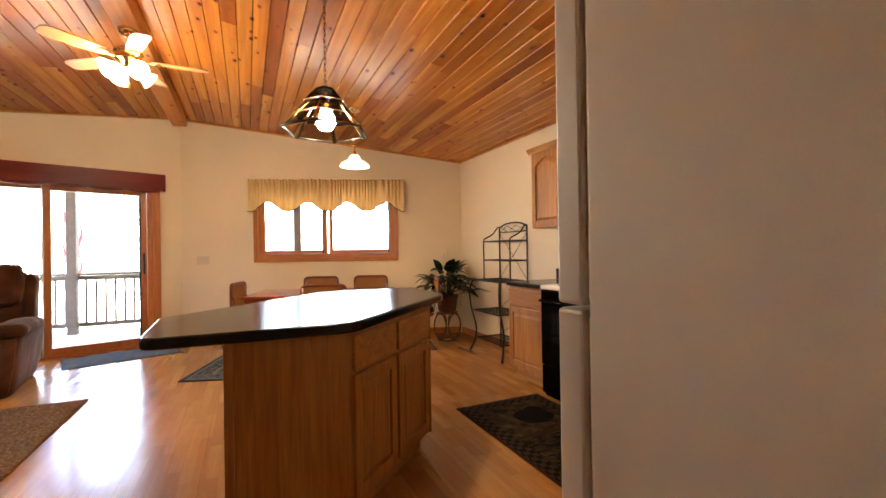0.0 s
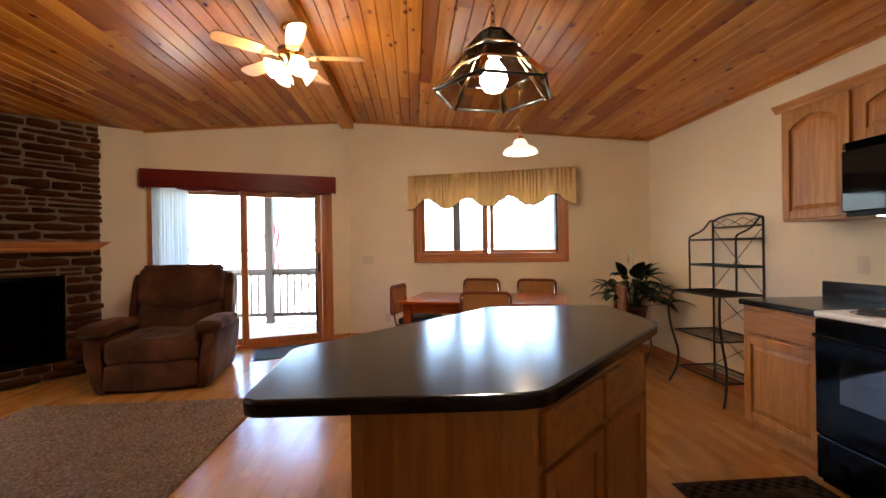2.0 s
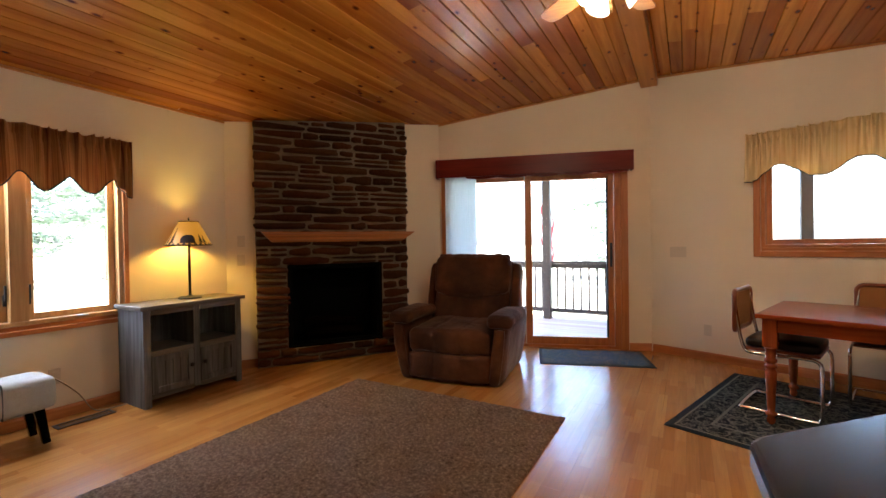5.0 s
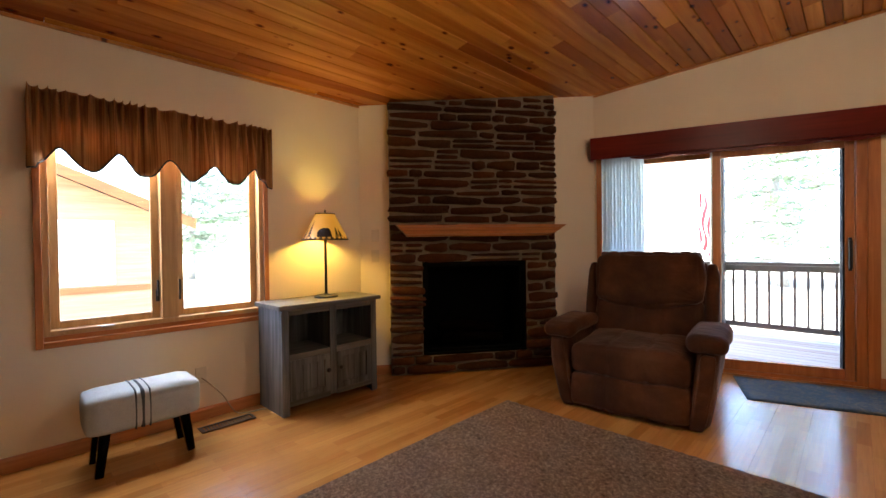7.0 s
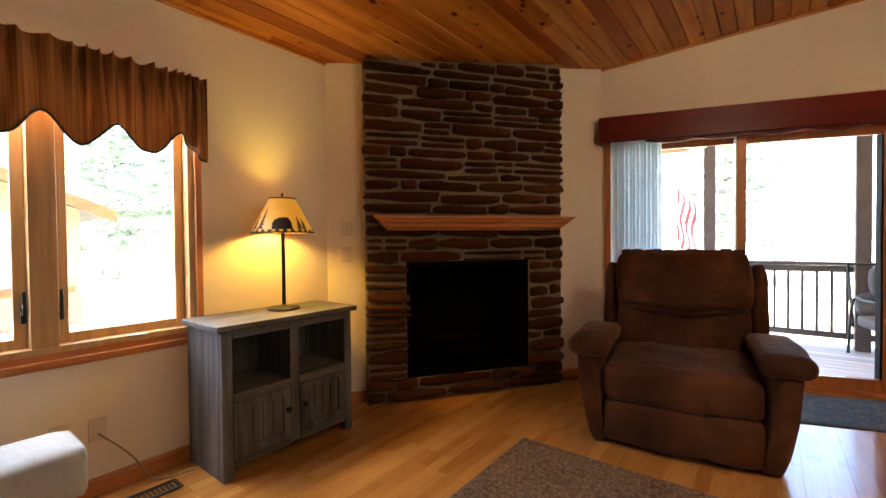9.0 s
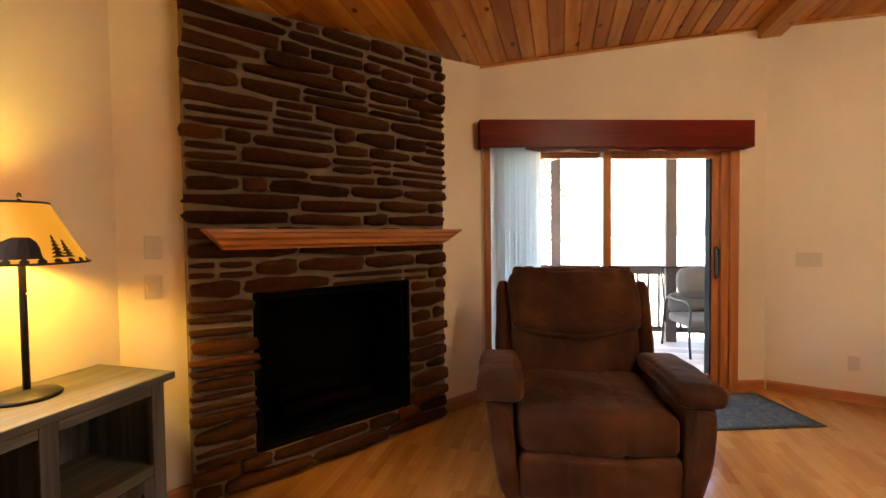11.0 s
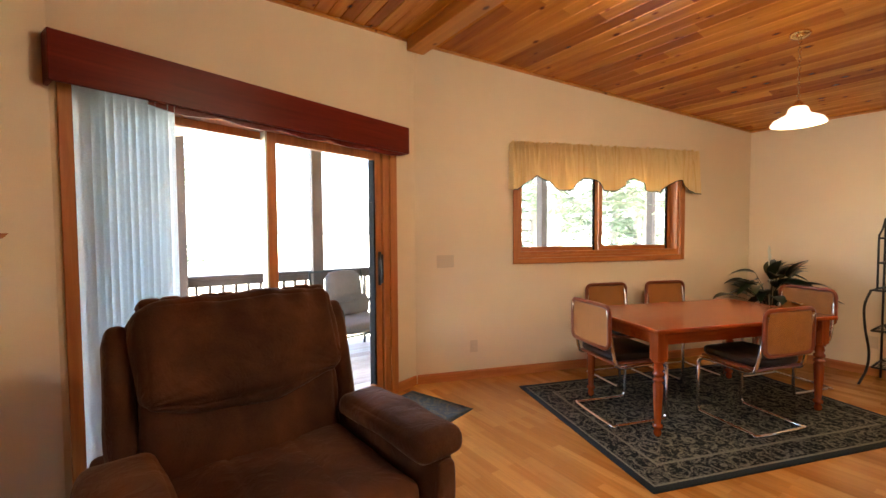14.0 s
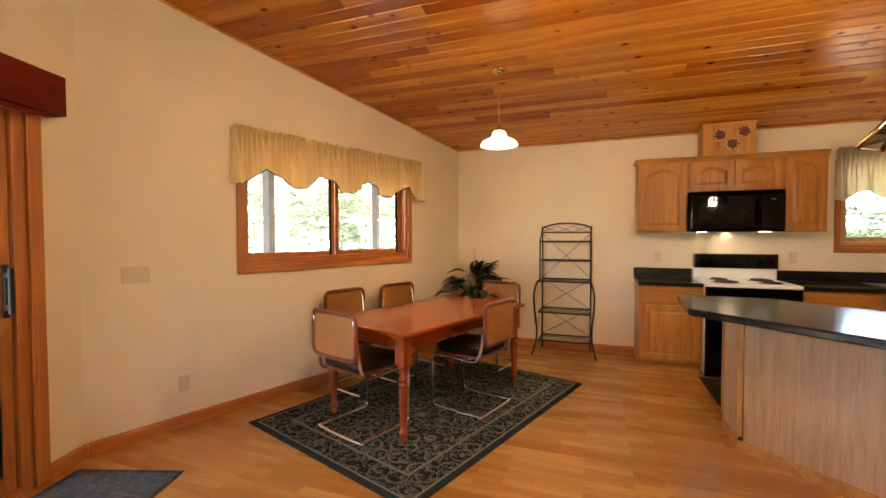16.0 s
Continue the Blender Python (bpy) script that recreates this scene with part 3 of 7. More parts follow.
def curtain(name, m, u0, u1, ztop, zlow, zhigh, swags, material, label, trim, y=-0.075, tail=0.10):
    """A gathered valance with a header frill and a scalloped hem."""
    t = thing(name, m, label, "curtain")
    r = random.Random(int(u0 * 100) + swags)
    n = int((u1 - u0) / 0.0055)
    rows = 16
    b = bm_new()
    ph, grid, hem = 0.0, [], []
    for i in range(n + 1):
        s = i / n
        ph += 0.62 + 0.24 * math.sin(i * 0.09) + 0.14 * math.sin(i * 0.031) + r.uniform(-0.15, 0.15)
        w = (s * swags) % 1.0
        low = zlow + (zhigh - zlow) * (0.5 - 0.5 * math.cos(2 * math.pi * w)) ** 1.3
        if s < 0.03 or s > 0.97:
            low = zlow - 0.01
        low += 0.005 * math.sin(ph * 0.37)
        col = []
        for j in range(rows + 1):
            f = j / rows
            z = ztop + (low - ztop) * f
            head = math.exp(-((f - 0.17) / 0.05) ** 2)
            frill = max(0.0, 1 - f / 0.17)
            loose = max(0.0, f - 0.17)
            tight = 0.030 * frill + 0.008 * head + 0.030 * math.exp(-loose / 0.30) * (1 - frill)
            broad = 0.040 * min(1.0, loose * 1.6)
            yy = y - tight * math.sin(ph) - broad * (0.65 * math.sin(ph * 0.23 + 1.1) + 0.35 * math.sin(ph * 0.41)) + 0.014 * head - 0.02 * f
            lift = 0.005 * math.sin(ph * 0.5) + 0.004 * math.sin(ph * 1.1) if j == 0 else 0.0
            col.append(b.verts.new((u0 + (u1 - u0) * s + 0.010 * frill * math.cos(ph), yy, z + lift)))
        grid.append(col)
    for i in range(n):
        for j in range(rows):
            f = b.faces.new((grid[i][j], grid[i + 1][j], grid[i + 1][j + 1], grid[i][j + 1]))
            f.smooth = True
    hem = [c[-1].co.copy() for c in grid]
    for u in (0, n):
        top_, bot = grid[u][0].co, grid[u][-1].co
        q = [b.verts.new(top_), b.verts.new((top_.x, -0.002, top_.z - 0.02)), b.verts.new((bot.x, -0.002, bot.z + 0.02)), b.verts.new(bot)]
        b.faces.new(q)
    cloth = part("cloth", b, material, t)
    so = cloth.modifiers.new("thick", "SOLIDIFY")
    so.thickness = 0.002
    part("hem_piping", tube(bm_new(), hem[::2], 0.005, 5), trim, t, "dark piping along the hem")
    part("rod", tube(bm_new(), [(u0 + 0.004, y + 0.056, ztop - 0.075), (u1 - 0.004, y + 0.056, ztop - 0.075)], 0.006, 8), WHITE, t)
    return t


GOLDCLOTH = cloth_mat("golden_cloth", (0.86, 0.68, 0.36), [(0.30, (0.82, 0.61, 0.28)), (0.5, (0.89, 0.72, 0.40)), (0.62, (0.78, 0.55, 0.23)), (0.72, (0.87, 0.69, 0.36))], 0.25)
BROWNCLOTH = cloth_mat("striped_brown_cloth", (0.24, 0.10, 0.04), [(0.33, (0.12, 0.038, 0.02)), (0.46, (0.30, 0.125, 0.04)), (0.54, (0.44, 0.22, 0.075)), (0.66, (0.15, 0.042, 0.022))], 0.16)
SHEER = cloth_mat("sheer_cream_cloth", (0.80, 0.76, 0.62), None, 0.6)
PIPING = plain("dark_green_piping", (0.02, 0.03, 0.025), 0.8)
curtain("window_valance", NO_M, 0.92, 3.09, 2.255, 1.80, 1.93, 4, GOLDCLOTH, "gathered golden cloth valance with scalloped hem", PIPING)
curtain("window_valance", WE_M, 3.575 - SOUTH, 4.935 - SOUTH, 2.14, 1.685, 1.80, 5, BROWNCLOTH, "gathered brown striped valance with scalloped hem", PIPING)
curtain("window_valance", EA_M, 7.289 - 3.28, 7.289 - 2.05, 2.26, 1.74, 1.83, 3, SHEER, "sheer cream gathered valance at the kitchen window", SHEER)

# ---- carpets and rugs ----


def pile(bm, x0, x1, y0, y1, h, step, rough, seed):
    r = random.Random(seed)
    nx, ny = max(2, int((x1 - x0) / step)), max(2, int((y1 - y0) / step))
    g = [[bm.verts.new((x0 + (x1 - x0) * i / nx + (r.uniform(-rough, rough) * 0.3 if 0 < i < nx else 0),
                        y0 + (y1 - y0) * j / ny, (h + r.uniform(-rough, rough)) if 0 < i < nx and 0 < j < ny else h * 0.6)) for j in range(ny + 1)] for i in range(nx + 1)]
    for i in range(nx):
        for j in range(ny):
            bm.faces.new((g[i][j], g[i + 1][j], g[i + 1][j + 1], g[i][j + 1])).smooth = True
    edge = [g[i][0] for i in range(nx + 1)] + [g[nx][j] for j in range(1, ny + 1)] + [g[i][ny] for i in range(nx - 1, -1, -1)] + [g[0][j] for j in range(ny - 1, 0, -1)]
    low = [bm.verts.new((v.co.x, v.co.y, 0.001)) for v in edge]
    for k in range(len(edge)):
        bm.faces.new((edge[k], low[k], low[(k + 1) % len(edge)], edge[(k + 1) % len(edge)]))
    return bm


def carpet_mat():
    m, nt, b_ = graph("taupe_shag")
    v = coords(nt, (1, 1, 1))
    a = noise_node(nt, v, 48, 6, 0.8)
    c = noise_node(nt, v, 6, 3)
    col = ramp(nt, a, [(0.34, (0.065, 0.037, 0.020)), (0.50, (0.26, 0.158, 0.090)), (0.66, (0.55, 0.38, 0.235))])
    col = mix(nt, 0.22, col, ramp(nt, c, [(0.35, (0.16, 0.11, 0.075)), (0.65, (0.36, 0.26, 0.19))]))
    nt.links.new(col, b_.inputs["Base Color"])
    b_.inputs["Roughness"].default_value = 1.0
    b_.inputs["Specular IOR Level"].default_value = 0.05
    bump(nt, b_, a, 1.0, 0.03)
    return m


solid("area_carpet", pile(bm_new(), -2.46, -0.55, 3.15, 6.18, 0.018, 0.018, 0.0065, 3), carpet_mat(), "taupe brown shag area carpet on the laminate floor", "carpet", "", pose(0, 0, 0.0))


def rug_mat(name, ground, figure, border, hx, hy, scale):
    """A woven floral pattern with a border band."""
    m, nt, b_ = graph(name)
    v = coords(nt, (1, 1, 1))
    wob = nt.nodes.new("ShaderNodeVectorMath")
    wob.operation = "MULTIPLY_ADD"
    nz = nt.nodes.new("ShaderNodeTexNoise")
    nz.inputs["Scale"].default_value = scale * 0.9
    nt.links.new(v, nz.inputs["Vector"])
    nt.links.new(nz.outputs["Color"], wob.inputs[0])
    wob.inputs[1].default_value = (0.6 / scale, 0.6 / scale, 0)
    nt.links.new(v, wob.inputs[2])

    def rosettes(sc, k):
        vor = nt.nodes.new("ShaderNodeTexVoronoi")
        vor.inputs["Scale"].default_value = sc
        vor.inputs["Randomness"].default_value = 0.55
        nt.links.new(wob.outputs[0], vor.inputs["Vector"])
        mul = nt.nodes.new("ShaderNodeMath")
        mul.operation = "MULTIPLY"
        mul.inputs[1].default_value = k
        nt.links.new(vor.outputs["Distance"], mul.inputs[0])
        sn = nt.nodes.new("ShaderNodeMath")
        sn.operation = "SINE"
        nt.links.new(mul.outputs[0], sn.inputs[0])
        return ramp(nt, sn.outputs[0], [(0.55, (0, 0, 0)), (0.85, (1, 1, 1))])

    leafy = ramp(nt, noise_node(nt, v, scale * 2.6, 2.0, 0.6, 0.8), [(0.52, (0, 0, 0)), (0.60, (0.9, 0.9, 0.9))])
    pat = mix(nt, 1.0, mix(nt, 0.75, rosettes(scale * 0.45, 17.0), rosettes(scale * 1.1, 9.0), "LIGHTEN"), leafy, "DIFFERENCE")
    fine = noise_node(nt, v, 150, 2)
    col = mix(nt, pat, ground, figure)
    sep = nt.nodes.new("ShaderNodeSeparateXYZ")
    nt.links.new(v, sep.inputs[0])

    def beyond(axis, half):
        ab = nt.nodes.new("ShaderNodeMath")
        ab.operation = "ABSOLUTE"
        nt.links.new(sep.outputs[axis], ab.inputs[0])
        g = nt.nodes.new("ShaderNodeMath")
        g.operation = "GREATER_THAN"
        g.inputs[1].default_value = half
        nt.links.new(ab.outputs[0], g.inputs[0])
        return g.outputs[0]

    def band(d):
        mx = nt.nodes.new("ShaderNodeMath")
        mx.operation = "MAXIMUM"
        nt.links.new(beyond("X", hx - d), mx.inputs[0])
        nt.links.new(beyond("Y", hy - d), mx.inputs[1])
        return mx.outputs[0]

    for d, c in ((0.235, figure), (0.215, None), (0.06, figure), (0.045, border)):
        if c is None:
            col = mix(nt, band(d), col, mix(nt, pat, shade(ground, 0.7), shade(figure, 0.8)))
        else:
            col = mix(nt, band(d), col, c)
    col = mix(nt, 0.8, col, ramp(nt, fine, [(0.3, (0.45, 0.45, 0.45)), (0.7, (1.3, 1.3, 1.25))]), "MULTIPLY")
    nt.links.new(col, b_.inputs["Base Color"])
    b_.inputs["Roughness"].default_value = 0.95
    b_.inputs["Specular IOR Level"].default_value = 0.1
    bump(nt, b_, fine, 0.5, 0.006)
    return m


DIN = math.degrees(math.atan2(NE[1] - BEND[1], NE[0] - BEND[0]))
solid("dining_rug", pile(bm_new(), -1.18, 1.18, -0.82, 0.82, 0.008, 0.05, 0.0006, 5),
      rug_mat("dark_floral_rug", (0.011, 0.014, 0.016), (0.165, 0.155, 0.115), (0.020, 0.025, 0.028), 1.18, 0.82, 15.0),
      "dark blue grey floral rug under the dining table", "rug", "", pose(1.44, 6.80, 0, 0, 0, DIN))
solid("door_mat", pile(bm_new(), -0.56, 0.56, -0.32, 0.32, 0.008, 0.05, 0.0006, 6),
      rug_mat("slate_leaf_mat", (0.060, 0.085, 0.100), (0.125, 0.125, 0.100), (0.060, 0.080, 0.095), 0.9, 0.7, 9.0),
      "slate blue leaf-patterned mat at the sliding door", "mat", "", pose(-0.69, 7.93, 0, 0, 0, 18.3))


def lodge_mat(hx, hy):
    """A woven lodge scene: checked border, two tan panels with dark shapes."""
    m, nt, b_ = graph("dark_lodge_mat")
    v = coords(nt, (1, 1, 1))
    sep = nt.nodes.new("ShaderNodeSeparateXYZ")
    nt.links.new(v, sep.inputs[0])

    def calc(op, a, b2):
        n = nt.nodes.new("ShaderNodeMath")
        n.operation = op
        for sock, q in zip(n.inputs, (a, b2)):
            if isinstance(q, (int, float)):
                sock.default_value = q
            else:
                nt.links.new(q, sock)
        return n.outputs[0]

    def oval(cx, cy, rx, ry, rag):
        dx = calc("MULTIPLY", calc("SUBTRACT", sep.outputs["X"], cx), 1 / rx)
        dy = calc("MULTIPLY", calc("SUBTRACT", sep.outputs["Y"], cy), 1 / ry)
        d = calc("ADD", calc("MULTIPLY", dx, dx), calc("MULTIPLY", dy, dy))
        return calc("LESS_THAN", calc("ADD", d, calc("MULTIPLY", rag_n, rag)), 1.0 + rag * 0.5)

    rag_n = noise_node(nt, v, 16, 4, 0.7)
    cloud = noise_node(nt, v, 11, 4, 0.6)
    col = ramp(nt, cloud, [(0.38, (0.016, 0.010, 0.005)), (0.55, (0.055, 0.034, 0.015)), (0.70, (0.095, 0.064, 0.030))])
    col = mix(nt, oval(0.06, 0.24, 0.15, 0.13, 0.9), col, (0.004, 0.003, 0.0025))
    col = mix(nt, oval(0.13, 0.33, 0.07, 0.07, 0.6), col, (0.004, 0.003, 0.0025))
    trees = calc("MULTIPLY", calc("GREATER_THAN", noise_node(nt, coords(nt, (0.5, 1.6, 1)), 17, 4, 0.75), 0.51), calc("LESS_THAN", sep.outputs["Y"], -0.06))
    col = mix(nt, trees, col, (0.006, 0.006, 0.004))
    col = mix(nt, calc("LESS_THAN", calc("ABSOLUTE", calc("ADD", sep.outputs["Y"], 0.03), 0.0), 0.018), col, (0.035, 0.017, 0.010))
    ch = nt.nodes.new("ShaderNodeTexChecker")
    ch.inputs["Scale"].default_value = 26
    nt.links.new(v, ch.inputs["Vector"])
    edge = calc("MAXIMUM", calc("GREATER_THAN", calc("ABSOLUTE", sep.outputs["X"], 0.0), hx - 0.11), calc("GREATER_THAN", calc("ABSOLUTE", sep.outputs["Y"], 0.0), hy - 0.11))
    col = mix(nt, edge, col, mix(nt, ch.outputs["Fac"], (0.009, 0.006, 0.004), (0.046, 0.029, 0.016)))
    rim = calc("MAXIMUM", calc("GREATER_THAN", calc("ABSOLUTE", sep.outputs["X"], 0.0), hx - 0.02), calc("GREATER_THAN", calc("ABSOLUTE", sep.outputs["Y"], 0.0), hy - 0.02))
    col = mix(nt, rim, col, (0.050, 0.018, 0.010))
    fine = noise_node(nt, v, 160, 2)
    col = mix(nt, 0.7, col, ramp(nt, fine, [(0.3, (0.5, 0.5, 0.5)), (0.7, (1.3, 1.3, 1.25))]), "MULTIPLY")
    nt.links.new(col, b_.inputs["Base Color"])
    b_.inputs["Roughness"].default_value = 0.95
    b_.inputs["Specular IOR Level"].default_value = 0.1
    bump(nt, b_, fine, 0.5, 0.006)
    return m


solid("kitchen_mat", pile(bm_new(), -0.38, 0.38, -0.62, 0.62, 0.008, 0.05, 0.0006, 7), lodge_mat(0.38, 0.62),
      "dark brown patterned mat before the range", "mat", "", pose(2.50, 3.97, 0))

# ---- fireplace ----


def stone_mat():
    m, nt, b_ = graph("ledge_stone")
    r = vary(nt, "object")
    v = coords(nt, (1, 1, 1))
    a = noise_node(nt, v, 14, 5, 0.65)
    f = noise_node(nt, v, 70, 4, 0.7)
    col = ramp(nt, r, [(0.0, (0.007, 0.0036, 0.0026)), (0.2, (0.098, 0.022, 0.0050)), (0.36, (0.012, 0.0055, 0.0036)), (0.52, (0.165, 0.046, 0.0095)), (0.68, (0.044, 0.0135, 0.0050)), (0.84, (0.105, 0.038, 0.0100)), (1.0, (0.020, 0.008, 0.0042))])
    col = mix(nt, 0.35, col, ramp(nt, a, [(0.3, (0.008, 0.005, 0.004)), (0.7, (0.105, 0.034, 0.010))]))
    col = mix(nt, 0.20, col, ramp(nt, f, [(0.3, (0.006, 0.004, 0.003)), (0.7, (0.13, 0.048, 0.016))]))
    nt.links.new(col, b_.inputs["Base Color"])
    b_.inputs["Roughness"].default_value = 0.6
    b_.inputs["Specular IOR Level"].default_value = 0.08
    bump(nt, b_, f, 0.9, 0.014)
    return m


STONE = stone_mat()


def stone_mesh(w, h, d, r):
    """A split ledge stone: worn outline, bulged and uneven front."""
    b = bm_new()
    n = 14
    ring = []
    taper, power = r.uniform(-0.34, 0.34), r.choice((4.5, 6.0, 9.0))
    for k in range(n):
        a = 2 * math.pi * (k + 0.5) / n
        cx, cz = math.cos(a), math.sin(a)
        q = (abs(cx) ** power + abs(cz) ** power) ** (-1 / power)
        jit = 1 + r.uniform(-0.035, 0.03)
        ring.append((cx * q * w / 2 * jit, cz * q * h / 2 * (1 + r.uniform(-0.20, 0.08)) * (1 + taper * cx)))
    back = [b.verts.new((x, 0.0, z)) for x, z in ring]
    mid = [b.verts.new((x, -d * r.uniform(0.6, 0.8), z)) for x, z in ring]
    inset = min(0.3, 0.016 / w), 0.20
    front = [b.verts.new((x * (1 - inset[0]), -d * r.uniform(0.88, 1.08), z * (1 - inset[1]))) for x, z in ring]
    hub = b.verts.new((r.uniform(-0.2, 0.2) * w, -d * r.uniform(0.95, 1.15), r.uniform(-0.1, 0.1) * h))
    for p, q in ((back, mid), (mid, front)):
        for k in range(n):
            b.faces.new((p[k], p[(k + 1) % n], q[(k + 1) % n], q[k])).smooth = True
    for k in range(n):
        b.faces.new((front[k], front[(k + 1) % n], hub)).smooth = True
    return finish("stone", b, STONE)


def ceil_fp(u):
    return ceil_z(WC[0] + (NW[0] - WC[0]) * u / 2.3975)


OPEN = (0.575, 1.61, 0.17, 1.06)
fire = thing("fireplace", FP_M, "floor to ceiling ledge stone corner fireplace with oak mantel", "fireplace")
MB = -0.088
for u0, u1, z0, z1 in ((0.275, OPEN[0], 0, OPEN[3]), (OPEN[1], 1.915, 0, OPEN[3]), (OPEN[0], OPEN[1], 0, OPEN[2])):
    part("mortar", one_box((u0, MB, z0), (u1, -0.001, z1)), MORTAR, fire, "grey mortar bed between the stones")
b = bm_new()
vs = [b.verts.new((u, y, z)) for y in (MB, -0.001) for u, z in ((0.275, OPEN[3]), (1.915, OPEN[3]), (1.915, ceil_fp(1.915) - 0.004), (0.275, ceil_fp(0.275) - 0.004))]
for f in ((0, 1, 2, 3), (7, 6, 5, 4), (0, 4, 5, 1), (1, 5, 6, 2), (2, 6, 7, 3), (3, 7, 4, 0)):
    b.faces.new([vs[i] for i in f])
part("mortar", b, MORTAR, fire, "grey mortar bed between the stones")
o0, o1, p0, p1 = OPEN
for nm, lo, hi in (("firebox_back", (o0, 0.44, p0), (o1, 0.46, p1)), ("firebox_side", (o0, -0.08, p0), (o0 + 0.02, 0.44, p1)), ("firebox_side", (o1 - 0.02, -0.08, p0), (o1, 0.44, p1)),
                   ("firebox_top", (o0 + 0.02, -0.08, p1 - 0.02), (o1 - 0.02, 0.44, p1)), ("firebox_floor", (o0 + 0.02, -0.08, p0), (o1 - 0.02, 0.44, p0 + 0.02))):
    part(nm, one_box(lo, hi), SOOT, fire, "matte black metal")
part("surround", frame_rect(bm_new(), o0 + 0.022, o1 - 0.022, p0 + 0.022, p1 - 0.022, 0.03, -0.05, -0.035, 0.003), SOOT, fire, "black metal surround")
CHAR = wood("charred_log", (0.002, 0.0015, 0.001), (0.008, 0.004, 0.003), "x", 0.95, 30, None, 0, False, 0.1, 0.0, 0.01)
for k, (x0, x1, zz, yy) in enumerate(((0.78, 1.42, 0.27, 0.12), (0.85, 1.35, 0.36, 0.17), (0.75, 1.15, 0.40, 0.10))):
    part("log", tube(bm_new(), curve_pts([(x0, yy, zz), ((x0 + x1) / 2, yy + 0.02, zz + 0.015), (x1, yy - 0.01, zz)], 4), 0.045, 10), CHAR, fire)
rs = random.Random(23)


def wave(u, z):
    """The courses rise and dip along the wall, but run level at the floor, the opening and the ceiling."""
    calm = min(1.0, z / 0.3, abs(z - 0.14) / 0.2, abs(z - 1.08) / 0.15, max(0.0, 2.48 - z) / 0.2)
    return 0.020 * calm * noise.noise(Vector((u * 2.3, z * 1.3, 4.0)))


z = 0.004
while z < 2.66:
    h = rs.choice((0.066, 0.078, 0.088, 0.100, 0.122))
    if abs(z - 1.06) < 0.09 and z >= 1.0:
        h = 0.10
    spans = [(0.26, 1.93)]
    if z + h > OPEN[2] + 0.012 and z < OPEN[3] - 0.03:
        spans = [(0.26, OPEN[0] + rs.uniform(0.0, 0.03)), (OPEN[1] - rs.uniform(0.0, 0.03), 1.93)]
    for s0, s1 in spans:
        u = s0 + rs.uniform(-0.015, 0.015)
        while u < s1 - 0.02:
            w = rs.choice((0.16, 0.22, 0.3, 0.38, 0.46, 0.56)) * rs.uniform(0.85, 1.15)
            if s1 - (u + w) < 0.09:
                w = s1 - u + rs.uniform(-0.012, 0.015)
            zt = min(z + h, ceil_fp(u) - 0.006)
            hh = zt - z
            if hh > 0.025:
                gap = rs.uniform(0.008, 0.019)
                two = hh > 0.092 and rs.random() < 0.4
                for (za, zb) in (((z, z + hh * 0.48), (z + hh * 0.52, zt)) if two else ((z, zt),)):
                    me = stone_mesh(w - gap * 1.5, (zb - za) - gap, rs.uniform(0.034, 0.066), rs)
                    piece("stone", me, fire, pose(u + w / 2, -0.070, (za + zb) / 2 + wave(u + w / 2, z), rs.uniform(-3, 3), -math.degrees(wave(u + w, z) - wave(u, z)) / w + rs.uniform(-0.8, 0.8), rs.uniform(-2, 2)))
            u += w
    z += h
b = bm_new()
prof = ((-0.12, 1.405), (-0.265, 1.405), (-0.265, 1.388), (-0.25, 1.383), (-0.246, 1.362), (-0.228, 1.348), (-0.222, 1.325), (-0.19, 1.312), (-0.185, 1.30), (-0.12, 1.30))
rings = []
for u, k in ((0.325, 0), (1.955, 1)):
    ring = []
    for y, zz in prof:
        t = (1.405 - zz) / 0.105
        ring.append(b.verts.new((u + (0.10 * t if k == 0 else -0.13 * t), y, zz)))
    rings.append(ring)
n = len(prof)
for k in range(n):
    b.faces.new((rings[0][k], rings[0][(k + 1) % n], rings[1][(k + 1) % n], rings[1][k]))
b.faces.new(rings[0])
b.faces.new(rings[1][::-1])
part("mantel", b, TRIM_FLAT, fire, "golden oak moulded mantel shelf")

# ---- soft shapes ----


